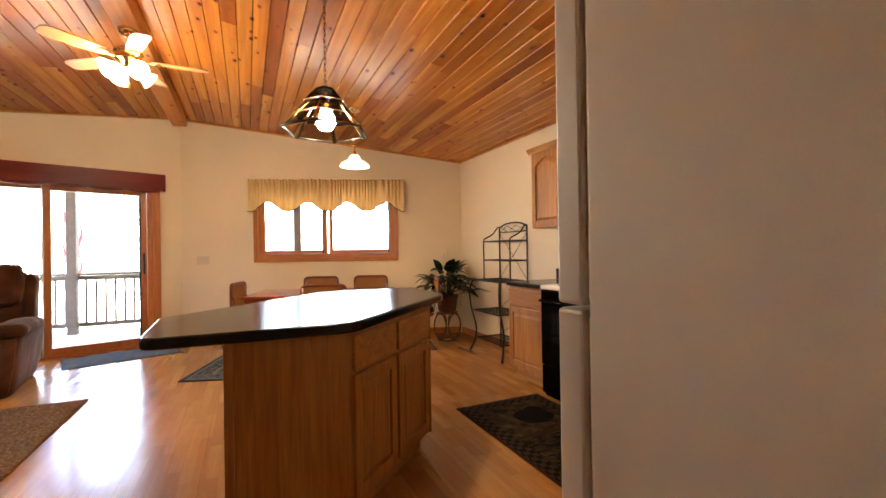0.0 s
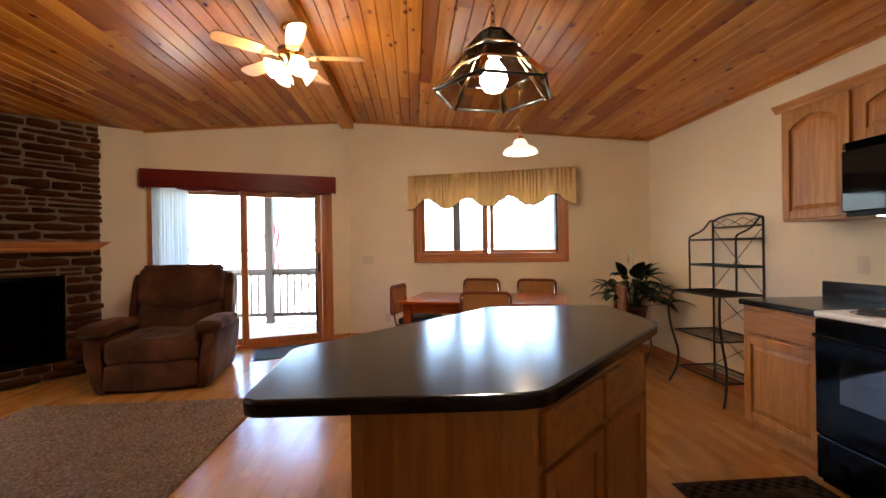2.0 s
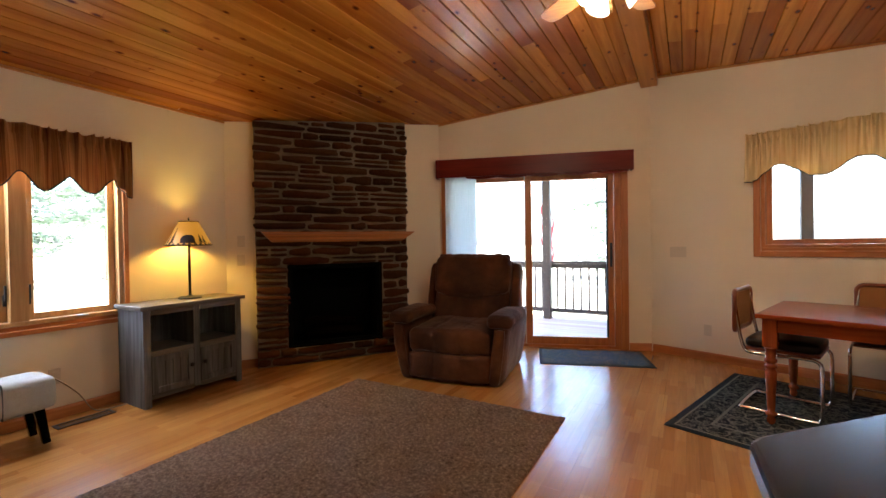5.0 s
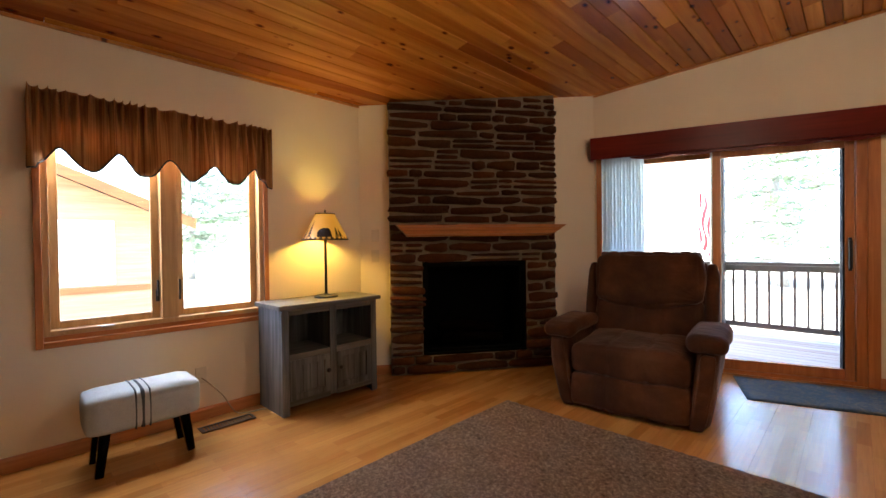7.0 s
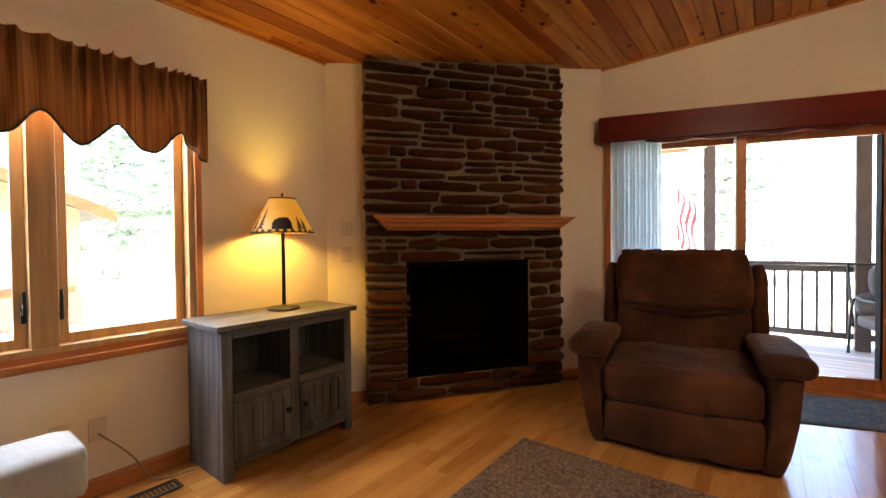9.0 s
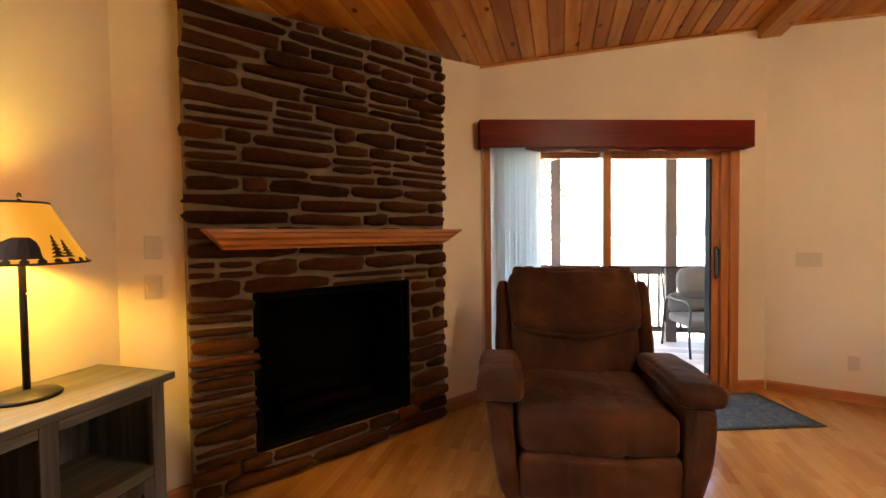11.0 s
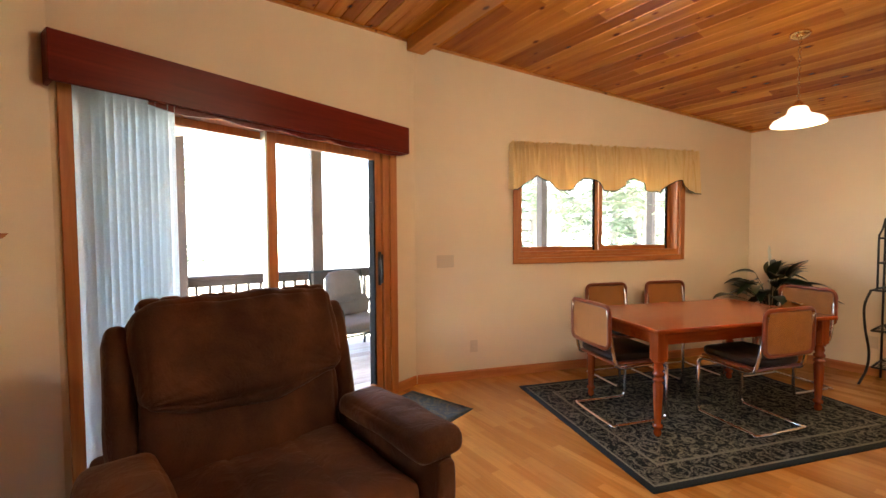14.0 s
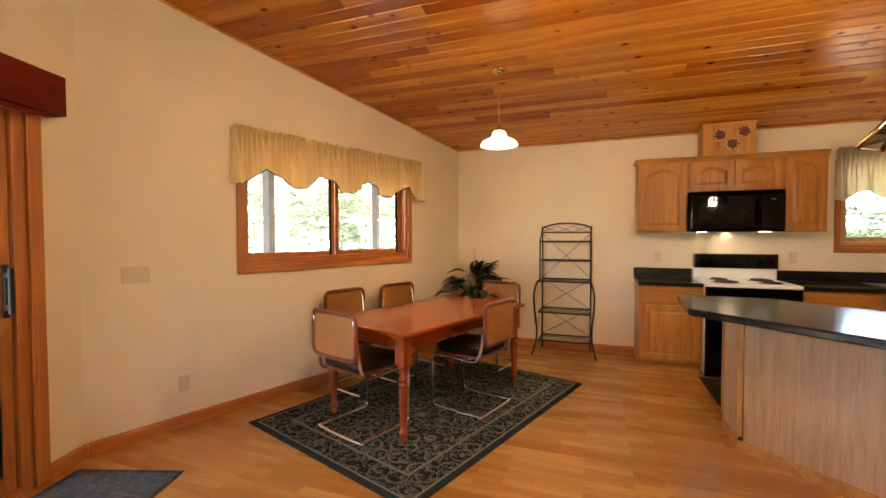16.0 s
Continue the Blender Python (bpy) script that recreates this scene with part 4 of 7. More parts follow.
def puff(bm, size, r, m, n=8, swell=0.0, wrinkle=0.0, seed=0.0, seams=0, seam_depth=0.015, crease=0.0):
    """A rounded, swollen block centred on its origin; seams pinch it across x."""
    sx, sy, sz = (s / 2 for s in size)
    r = min(r, sx, sy, sz)
    seen = {}

    def vert(p):
        key = tuple(round(c, 4) for c in p)
        if key not in seen:
            q = Vector((p[0] * sx, p[1] * sy, p[2] * sz))
            inner = Vector((max(-sx + r, min(sx - r, q.x)), max(-sy + r, min(sy - r, q.y)), max(-sz + r, min(sz - r, q.z))))
            d = q - inner
            if d.length > 1e-6:
                q = inner + d.normalized() * r
            g = (1 - p[0] ** 2) * (1 - p[1] ** 2) + (1 - p[0] ** 2) * (1 - p[2] ** 2) + (1 - p[1] ** 2) * (1 - p[2] ** 2)
            nrm = Vector((p[0] ** 3, p[1] ** 3, p[2] ** 3))
            nrm = nrm.normalized() if nrm.length > 1e-6 else Vector((0, 0, 1))
            q += nrm * swell * min(1.0, g)
            if wrinkle:
                q += nrm * wrinkle * noise.noise(Vector((q.x * 5 + seed, q.y * 5, q.z * 5 + seed)))
            if crease and p[1] < 0.0:
                line = p[2] + 0.20 - 0.30 * p[0] ** 2
                q.y += crease * math.exp(-(line / 0.045) ** 2) * max(0.0, 1 - abs(p[0]) ** 3)
                q.y += 0.6 * crease * math.exp(-((p[2] - 0.75) / 0.3) ** 2) * (0.5 + 0.5 * math.sin(p[0] * 17 + 1)) * max(0.0, 1 - abs(p[0]) ** 3)
            if seams:
                w = ((p[0] + 1) / 2 * seams) % 1.0
                dist = min(w, 1 - w)
                if 0.02 < (p[0] + 1) / 2 < 0.98:
                    q -= nrm * seam_depth * math.exp(-(dist / 0.045) ** 2)
            seen[key] = bm.verts.new(m @ q)
        return seen[key]

    nn = max(n, seams * 14)
    for ax in range(3):
        for sg in (-1, 1):
            a1, a2 = (ax + 1) % 3, (ax + 2) % 3
            n1, n2 = (nn if a1 == 0 else n), (nn if a2 == 0 else n)
            for i in range(n1):
                for j in range(n2):
                    q = []
                    for di, dj in ((0, 0), (1, 0), (1, 1), (0, 1)):
                        p = [0, 0, 0]
                        p[ax], p[a1], p[a2] = sg, -1 + 2 * (i + di) / n1, -1 + 2 * (j + dj) / n2
                        q.append(vert(p))
                    bm.faces.new(q if sg > 0 else q[::-1]).smooth = True
    return bm


def suede():
    """Brushed nap: the pile's catch of light, pale and dark, painted in as colour noise."""
    m, nt, b_ = graph("brown_suede")
    v = coords(nt, (1, 1, 1))
    a = noise_node(nt, v, 2.2, 5, 0.55, 0.3)
    f = noise_node(nt, v, 220, 2)
    col = ramp(nt, a, [(0.38, (0.034, 0.0088, 0.0024)), (0.52, (0.075, 0.0215, 0.0062)), (0.68, (0.150, 0.0520, 0.0175))])
    col = mix(nt, 0.2, col, ramp(nt, f, [(0.3, (0.016, 0.006, 0.003)), (0.7, (0.09, 0.042, 0.022))]))
    nt.links.new(col, b_.inputs["Base Color"])
    b_.inputs["Roughness"].default_value = 0.85
    b_.inputs["Specular IOR Level"].default_value = 0.15
    b_.inputs["Sheen Weight"].default_value = 0.18
    b_.inputs["Sheen Roughness"].default_value = 0.4
    b_.inputs["Sheen Tint"].default_value = (0.95, 0.66, 0.46, 1)
    bump(nt, b_, noise_node(nt, v, 9, 4, 0.6, 0.8), 0.4, 0.03)
    return m


def bent(bm, rule):
    """Moves every vertex by a rule of its place."""
    for q in bm.verts:
        q.co = rule(q.co.copy())
    return bm


SUEDE = suede()
rec = thing("recliner", pose(-1.735, 6.97, 0, 0, 0, 8.0), "brown microsuede recliner armchair with padded arms", "armchair")


def seat_bow(c):
    c.y -= 0.030 * (1 - (c.x / 0.40) ** 2)
    c.z += 0.014 * (1 - (c.x / 0.40) ** 2) if c.z > 0.35 else 0.0
    return c


part("base", puff(bm_new(), (0.74, 0.82, 0.27), 0.03, pose(0, 0.06, 0.175), 6), SUEDE, rec)
part("seat_cushion", bent(puff(bm_new(), (0.775, 0.70, 0.215), 0.055, pose(0, -0.155, 0.375, 1.5), 26, 0.014, 0.012, 3, 3, 0.012), seat_bow), SUEDE, rec, "seat cushion in three stitched panels")
part("footrest", bent(puff(bm_new(), (0.775, 0.12, 0.235), 0.035, pose(0, -0.455, 0.150), 22, 0.010, 0.012, 5, 3, 0.013), seat_bow), SUEDE, rec, "closed footrest in three stitched panels")
part("floor_glide", one_box((-0.34, -0.40, 0.0), (0.34, 0.40, 0.045), 0.005), IRON, rec, "black steel floor frame")
lean = pose(0, 0.31, 0.73, -17)


def upper_sag(c):
    """The headrest sags in the middle, with tucks running up from its lower edge and gathers at the top."""
    q = lean.inverted() @ c
    e = max(0.0, 1 - (q.x / 0.33) ** 2)
    low = max(0.0, -(q.z - 0.14) / 0.20)
    q.z -= 0.055 * e * low
    if q.y < -0.10:
        tuck = 0.010 * math.sin(q.x * 46) * math.exp(-((q.z - 0.36) / 0.09) ** 2)
        rays = 0.007 * math.sin(26 * math.atan2(q.z + 0.02, abs(q.x) - 0.42)) * max(0.0, low - 0.1) * (abs(q.x) / 0.33)
        q.y += tuck + rays
    return lean @ q


part("backrest", puff(bm_new(), (0.84, 0.18, 0.70), 0.06, lean @ pose(0, 0.03, 0.0), 12, 0.012, 0.010, 7), SUEDE, rec)
part("lumbar_cushion", puff(bm_new(), (0.78, 0.19, 0.40), 0.065, lean @ pose(0, -0.042, -0.150), 30, 0.020, 0.026, 9), SUEDE, rec)
part("head_cushion", bent(puff(bm_new(), (0.79, 0.21, 0.40), 0.052, lean @ pose(0, -0.092, 0.170), 64, 0.026, 0.018, 11), upper_sag), SUEDE, rec, "padded headrest gathered along its top")
for k in range(11):
    part("gathered_roll", puff(bm_new(), (0.080, 0.15, 0.040), 0.019, lean @ pose(-0.345 + k * 0.069, -0.070, 0.374 + 0.004 * math.sin(k * 2.3)), 6, 0.003), SUEDE, rec)
for sx in (-1, 1):
    part("wing", puff(bm_new(), (0.085, 0.24, 0.64), 0.04, lean @ pose(sx * 0.455, 0.02, -0.01), 10, 0.006, 0.010, 13), SUEDE, rec)

    def flare(c):
        """The arm leans out at the top and its front tucks back towards the floor."""
        h = min(1.0, max(0.0, c.z / 0.55))
        c.x += sx * (0.085 * h ** 0.8 - 0.045)
        if c.y < 0:
            c.y += 0.030 * (1 - h) ** 2 - 0.030 * math.sin(math.pi * h) * (-c.y / 0.5)
        return c

    arm = part("arm", bent(puff(bm_new(), (0.130, 0.92, 0.53), 0.045, pose(sx * 0.455, -0.035, 0.268), 14, 0.008, 0.014, 15 + sx), flare), SUEDE, rec)
    part("front_flap", bent(puff(bm_new(), (0.090, 0.050, 0.49), 0.020, pose(sx * 0.457, -0.495, 0.258), 12, 0.006, 0.008, 20 + sx), flare), SUEDE, arm, "stitched front panel of the arm")

    def droop(c):
        t = max(0.0, (-c.y - 0.18) / 0.38)
        c.z -= 0.032 * t * t
        c.x += sx * 0.006 * t
        return c

    part("arm_pad", bent(puff(bm_new(), (0.230, 0.66, 0.108), 0.046, pose(sx * 0.476, -0.185, 0.578, -2), 22, 0.010, 0.012, 17 + sx), droop), SUEDE, arm, "pillow-top arm pad")

# ---- dining set ----
TB = pose(1.515, 6.85, 0, 0, 0, DIN)
table = thing("dining_table", TB @ pose(0, 0, 0.009), "reddish wooden dining table with turned legs on the rug", "table")
part("tabletop", one_box((-0.82, -0.45, 0.712), (0.82, 0.45, 0.742), 0.009), TABLEWOOD, table)
for lo, hi in (((-0.72, -0.385, 0.62), (0.72, -0.362, 0.711)), ((-0.72, 0.362, 0.62), (0.72, 0.385, 0.711)),
               ((-0.755, -0.33, 0.62), (-0.732, 0.33, 0.711)), ((0.732, -0.33, 0.62), (0.755, 0.33, 0.711))):
    part("apron", one_box(lo, hi, 0.002), TABLEWOOD, table)
LEGP = [(0.015, 0.0), (0.024, 0.012), (0.026, 0.035), (0.018, 0.055), (0.033, 0.062), (0.033, 0.080), (0.020, 0.088), (0.024, 0.12), (0.031, 0.28), (0.034, 0.355), (0.024, 0.375), (0.036, 0.382),
        (0.036, 0.396), (0.023, 0.404), (0.023, 0.412), (0.037, 0.420), (0.037, 0.436), (0.025, 0.445), (0.034, 0.475), (0.027, 0.500), (0.040, 0.508), (0.040, 0.52)]
for sx in (-1, 1):
    for sy in (-1, 1):
        b = lathe(bm_new(), LEGP, 16)
        box(b, (-0.04, -0.04, 0.521), (0.04, 0.04, 0.711), None, 0.003)
        leg = part("leg", b, TABLELEG, table)
        leg.location = (sx * 0.745, sy * 0.375, 0)


def cane_mat():
    m, nt, b_ = graph("woven_cane")
    v = coords(nt, (1, 1, 1))
    ch = nt.nodes.new("ShaderNodeTexChecker")
    ch.inputs["Scale"].default_value = 130
    nt.links.new(v, ch.inputs["Vector"])
    f = noise_node(nt, v, 18, 3)
    col = mix(nt, ch.outputs["Fac"], (0.52, 0.21, 0.042), (0.17, 0.055, 0.010))
    col = mix(nt, 0.3, col, ramp(nt, f, [(0.3, (0.26, 0.10, 0.022)), (0.7, (0.50, 0.24, 0.06))]))
    nt.links.new(col, b_.inputs["Base Color"])
    b_.inputs["Roughness"].default_value = 0.6
    bump(nt, b_, ch.outputs["Fac"], 0.4, 0.003)
    return m


CANE = cane_mat()
SEATHIDE = plain("dark_brown_seat", (0.014, 0.006, 0.003), 0.4, 0, 0.2, 10, 0.2, 120, 0.2, 0.25)


def rounded(x0, x1, z0, z1, r, y_of, n=5):
    pts = []
    for cx, cz, a0 in ((x1 - r, z0 + r, -90), (x1 - r, z1 - r, 0), (x0 + r, z1 - r, 90), (x0 + r, z0 + r, 180)):
        for k in range(n + 1):
            a = radians(a0 + 90 * k / n)
            x, z = cx + r * math.cos(a), cz + r * math.sin(a)
            pts.append((x, y_of(x), z))
    return pts


def dining_chair(m):
    c = thing("dining_chair", m, "chrome cantilever dining chair with cane back and dark seat", "chair", "chairs round the dining table")
    half = []
    for sx in (-1, 1):
        half.append([(sx * 0.215, -0.265, 0.84), (sx * 0.22, -0.235, 0.62), (sx * 0.225, -0.205, 0.47), (sx * 0.225, -0.16, 0.425), (sx * 0.225, 0.0, 0.425), (sx * 0.225, 0.17, 0.43),
                     (sx * 0.225, 0.225, 0.405), (sx * 0.225, 0.235, 0.33), (sx * 0.225, 0.235, 0.09), (sx * 0.225, 0.225, 0.03), (sx * 0.225, 0.18, 0.012), (sx * 0.225, -0.17, 0.012), (sx * 0.20, -0.225, 0.012)])
    path = curve_pts(half[0] + half[1][::-1], 4)
    part("tube_frame", tube(bm_new(), path, 0.0125, 8), CHROME, c, "bent chrome tube")
    b = bm_new()
    box(b, (-0.21, -0.20, 0.437), (0.21, 0.225, 0.458), None, 0.008)
    part("seat_frame", b, CHAIRWOOD, c)
    part("seat", puff(bm_new(), (0.41, 0.42, 0.070), 0.028, pose(0, 0.012, 0.490), 10, 0.010), SEATHIDE, c, "dark brown padded seat")

    def bow(x):
        return -0.272 + 0.30 * x * x

    ring = rounded(-0.225, 0.225, 0.56, 0.86, 0.05, bow)
    part("back_frame", tube(bm_new(), ring, 0.0165, 8, True), CHAIRWOOD, c)
    b = bm_new()
    cols = 10
    g = [[b.verts.new((x, bow(x) + dy, zz)) for zz in (0.572, 0.848)] for dy in (-0.002, 0.002) for x in (-0.21 + 0.42 * k / cols for k in range(cols + 1))]
    for s in (0, cols + 1):
        for k in range(cols):
            b.faces.new((g[s + k][0], g[s + k + 1][0], g[s + k + 1][1], g[s + k][1])).smooth = True
    part("cane_panel", b, CANE, c, "woven cane back panel")
    return c


first = dining_chair(TB @ pose(-0.74, 0.03, 0.009, 0, 0, -90))
for a, bb, rz in ((0.08, -0.36, 2), (-0.20, 0.66, 180), (0.48, 0.64, 178), (1.09, 0.12, 92)):
    copy_thing(first, TB @ pose(a, bb, 0.009, 0, 0, rz))

# ---- kitchen island ----
isl = thing("kitchen_island", pose(0, 0, 0), "oak kitchen island cabinet with chamfered corners", "island")
IP = [(0.60, 3.52), (1.06, 3.50), (1.69, 4.10), (1.72, 4.66), (1.34, 4.66), (0.60, 3.90)]
b = bm_new()
inner = [(0.63, 3.58), (1.05, 3.56), (1.64, 4.13), (1.67, 4.62), (1.35, 4.62), (0.63, 3.89)]
prism(b, inner, 0.0, 0.10)
part("toe_kick", b, OAK_FLAT, isl)
part("body", prism(bm_new(), IP, 0.10, 0.874), OAK, isl)
for k in (0, 2, 3, 4, 5):
    p, q = IP[k], IP[(k + 1) % 6]
    mm = wall_frame(p, q)
    b = bm_new()
    box(b, (-0.012, -0.012, 0.10), (0.022, 0.003, 0.873), mm, 0.002)
    part("corner_strip", b, OAK, isl)
for k in (3, 4, 5):
    p, q = IP[k], IP[(k + 1) % 6]
    L = math.hypot(q[0] - p[0], q[1] - p[1])
    part("base_strip", box(bm_new(), (0, -0.008, 0.0), (L, 0.004, 0.07), wall_frame(p, q)), OAK_FLAT, isl)


def arch_panel(b, x0, x1, z0, z1, y0, y1, rise, m):
    """A raised panel, with an arched head where rise is given."""
    n = 10
    pts = [(x0, z0), (x1, z0)]
    for k in range(n + 1):
        s = k / n
        zz = z1 - rise + rise * math.sin(math.pi * s) ** 1.0 if rise else z1
        pts.append((x1 + (x0 - x1) * s, zz))
    cx, cz = (x0 + x1) / 2, (z0 + z1) / 2
    back = [b.verts.new(m @ Vector((x, y0, zz))) for x, zz in pts]
    k1 = 0.030
    front = [b.verts.new(m @ Vector((x + (k1 if x < cx else -k1) * (1 if abs(x - cx) > k1 else 0.3), y1, zz + (k1 if zz < cz else -k1)))) for x, zz in pts]
    c = len(pts)
    for k in range(c):
        b.faces.new((back[k], back[(k + 1) % c], front[(k + 1) % c], front[k]))
    b.faces.new(front)
    return b


def cab_door(parent, m, x0, x1, z0, z1, rise=0.0, label=""):
    """A framed door whose face looks along local -y."""
    b = bm_new()
    w = min(0.055, (x1 - x0) * 0.2)
    box(b, (x0, -0.020, z0), (x0 + w, -0.001, z1), m, 0.003)
    box(b, (x1 - w, -0.020, z0), (x1, -0.001, z1), m, 0.003)
    box(b, (x0 + w, -0.0195, z0), (x1 - w, -0.001, z0 + w), m, 0.003)
    if rise:
        n = 10
        t = bmesh.new()
        pts = [(x1 - w, z1), (x0 + w, z1)] + [(x0 + w + (x1 - x0 - 2 * w) * k / n, z1 - w - rise + rise * math.sin(math.pi * k / n)) for k in range(n + 1)]
        fr = [t.verts.new(m @ Vector((x, -0.0195, zz))) for x, zz in pts]
        bk = [t.verts.new(m @ Vector((x, -0.001, zz))) for x, zz in pts]
        c = len(pts)
        t.faces.new(fr)
        t.faces.new(bk[::-1])
        for k in range(c):
            t.faces.new((fr[k], fr[(k + 1) % c], bk[(k + 1) % c], bk[k]))
        join(b, t)
    else:
        box(b, (x0 + w, -0.0195, z1 - w), (x1 - w, -0.001, z1), m, 0.003)
    d = part("door", b, OAK, parent, label)
    p = bm_new()
    arch_panel(p, x0 + w, x1 - w, z0 + w, z1 - w, -0.004, -0.015, rise, m)
    part("panel", p, OAK, d)
    return d


def drawer(parent, m, x0, x1, z0, z1):
    return part("drawer_front", box(bm_new(), (x0, -0.020, z0), (x1, -0.001, z1), m, 0.005), OAK_FLAT, parent)


# the island's oak again, paler: daylight from the slider painted into the colour
DAYLIT_OAK = wood("daylit_oak", (0.34, 0.175, 0.075), (0.46, 0.265, 0.130), "z", 0.30, 70)
for k in (3, 4, 5):
    p, q = IP[k], IP[(k + 1) % 6]
    L = math.hypot(q[0] - p[0], q[1] - p[1])
    part("back_panel", box(bm_new(), (0.024, -0.006, 0.072), (L - 0.014, -0.001, 0.872), wall_frame(p, q)), DAYLIT_OAK, isl, "oak back panel with the daylight put into its colour")


DM = wall_frame(IP[1], IP[2])
DL = math.hypot(IP[2][0] - IP[1][0], IP[2][1] - IP[1][1])
for x0, x1 in ((0.035, DL / 2 - 0.012), (DL / 2 + 0.012, DL - 0.03)):
    drawer(isl, DM, x0, x1, 0.70, 0.85)
    cab_door(isl, DM, x0, x1, 0.13, 0.68)

b = bm_new()
TOP = [(0.315, 3.53), (0.325, 3.495), (0.355, 3.475), (1.02, 3.452), (1.085, 3.465), (1.13, 3.50), (1.86, 4.27), (1.895, 4.32), (1.91, 4.36), (1.925, 4.86), (1.91, 4.92), (1.86, 4.945), (1.24, 4.98), (1.19, 4.965), (0.31, 4.05), (0.295, 4.02)]
prism(b, TOP, 0.876, 0.922, 0.010)
solid("island_countertop", b, COUNTER, "charcoal speckled laminate countertop with rounded corners", "countertop")

# ---- kitchen wall units ----
# local frame: x runs south along the east wall from y = 5.12, -y is the room
KX = 3.573


def kitchen_frame(depth):
    return pose(KX - depth, 5.12, 0, 0, 0, -90)


def base_cabinet(x0, x1, doors, label):
    c = thing("base_cabinet", kitchen_frame(0.60), label, "cabinet", "base cabinets along the wall")
    part("body", one_box((x0, 0.0, 0.10), (x1, 0.598, 0.874)), OAK, c)
    part("toe_kick", one_box((x0, 0.06, 0.0), (x1, 0.55, 0.099)), OAK_FLAT, c)
    w = (x1 - x0 - 0.03) / doors
    for k in range(doors):
        a = x0 + 0.02 + k * w
        drawer(c, Matrix.Identity(4), a, a + w - 0.012, 0.70, 0.85)
        cab_door(c, Matrix.Identity(4), a, a + w - 0.012, 0.13, 0.68)
    return c


base_cabinet(0.0, 0.575, 1, "golden oak base cabinet beside the range")
base_cabinet(1.365, 1.96, 1, "golden oak base cabinet with drawer")
base_cabinet(1.962, 2.86, 2, "golden oak sink base cabinet")
base_cabinet(2.862, 3.60, 2, "golden oak base cabinet in the kitchen corner")
b = bm_new()
box(b, (0.0 - 0.015, -0.03, 0.876), (0.578, 0.60, 0.914), None, 0.010)
ct = thing("countertop", kitchen_frame(0.60), "charcoal laminate countertop with low backsplash", "countertop")
part("slab", b, COUNTER, ct)
part("backsplash", one_box((-0.015, 0.58, 0.915), (0.578, 0.5985, 1.02), 0.004), COUNTER, ct)
ct = thing("countertop", kitchen_frame(0.60), "charcoal laminate countertop with sink and low backsplash", "countertop")
b = bm_new()
for lo, hi in (((1.362, -0.03, 0.876), (2.05, 0.60, 0.914)), ((2.80, -0.03, 0.876), (3.66, 0.60, 0.914)), ((2.05, -0.03, 0.876), (2.80, 0.06, 0.914)), ((2.05, 0.50, 0.876), (2.80, 0.60, 0.914))):
    box(b, lo, hi)
part("slab", b, COUNTER, ct)
part("backsplash", one_box((1.362, 0.58, 0.915), (3.66, 0.5985, 1.02), 0.004), COUNTER, ct)
sink = thing("kitchen_sink", kitchen_frame(0.60) @ pose(2.05, 0.06, 0.915), "steel drop-in kitchen sink in the counter", "sink")
b = bm_new()
for lo, hi in (((-0.01, -0.01, 0.0), (0.76, 0.03, 0.006)), ((-0.01, 0.41, 0.0), (0.76, 0.45, 0.006)), ((-0.01, 0.03, 0.0), (0.03, 0.41, 0.006)), ((0.72, 0.03, 0.0), (0.76, 0.41, 0.006)), ((0.36, 0.03, 0.0), (0.39, 0.41, 0.006))):
    box(b, lo, hi, None, 0.002)
part("rim", b, STEEL, sink)
b = bm_new()
for x0, x1 in ((0.03, 0.36), (0.39, 0.72)):
    for lo, hi in (((x0, 0.03, -0.16), (x1, 0.41, -0.155)), ((x0, 0.03, -0.155), (x0 + 0.003, 0.41, 0.0)), ((x1 - 0.003, 0.03, -0.155), (x1, 0.41, 0.0)), ((x0, 0.03, -0.155), (x1, 0.033, 0.0)), ((x0, 0.407, -0.155), (x1, 0.41, 0.0))):
        box(b, lo, hi)
part("basin", b, STEEL, sink)


def wall_cabinet(x0, x1, z0, z1, doors, rise, label, crown_left=False):
    c = thing("wall_cabinet", kitchen_frame(0.31), label, "cabinet", "wall cabinets over the range")
    part("body", one_box((x0, 0.0, z0), (x1, 0.308, z1)), OAK, c)
    w = (x1 - x0 - 0.024) / doors
    for k in range(doors):
        a = x0 + 0.014 + k * w
        cab_door(c, Matrix.Identity(4), a, a + w - 0.010, z0 + 0.015, z1 - 0.035, rise)
    b = bm_new()
    xa = x0 - (0.03 if crown_left else 0.0)
    pr = ((-0.022, z1 - 0.03), (-0.028, z1 - 0.015), (-0.05, z1 + 0.012), (-0.052, z1 + 0.022), (0.02, z1 + 0.022), (0.02, z1 + 0.001), (0.0, z1 + 0.001))
    r0 = [b.verts.new((xa, y, zz)) for y, zz in pr]
    r1 = [b.verts.new((x1, y, zz)) for y, zz in pr]
    n = len(pr)
    for k in range(n):
        b.faces.new((r0[k], r0[(k + 1) % n], r1[(k + 1) % n], r1[k]))
    b.faces.new(r0)
    b.faces.new(r1[::-1])
    if crown_left:
        box(b, (xa, 0.021, z1 + 0.001), (x0 + 0.02, 0.308, z1 + 0.022))
    part("crown", b, OAK_FLAT, c)
    return c


wall_cabinet(0.0, 0.478, 1.425, 2.185, 1, 0.07, "golden oak wall cabinet with arched door", True)
wall_cabinet(0.48, 1.308, 1.84, 2.185, 2, 0.05, "short golden oak wall cabinet above the microwave")
wall_cabinet(1.31, 1.66, 1.425, 2.185, 1, 0.07, "narrow golden oak wall cabinet with arched door")

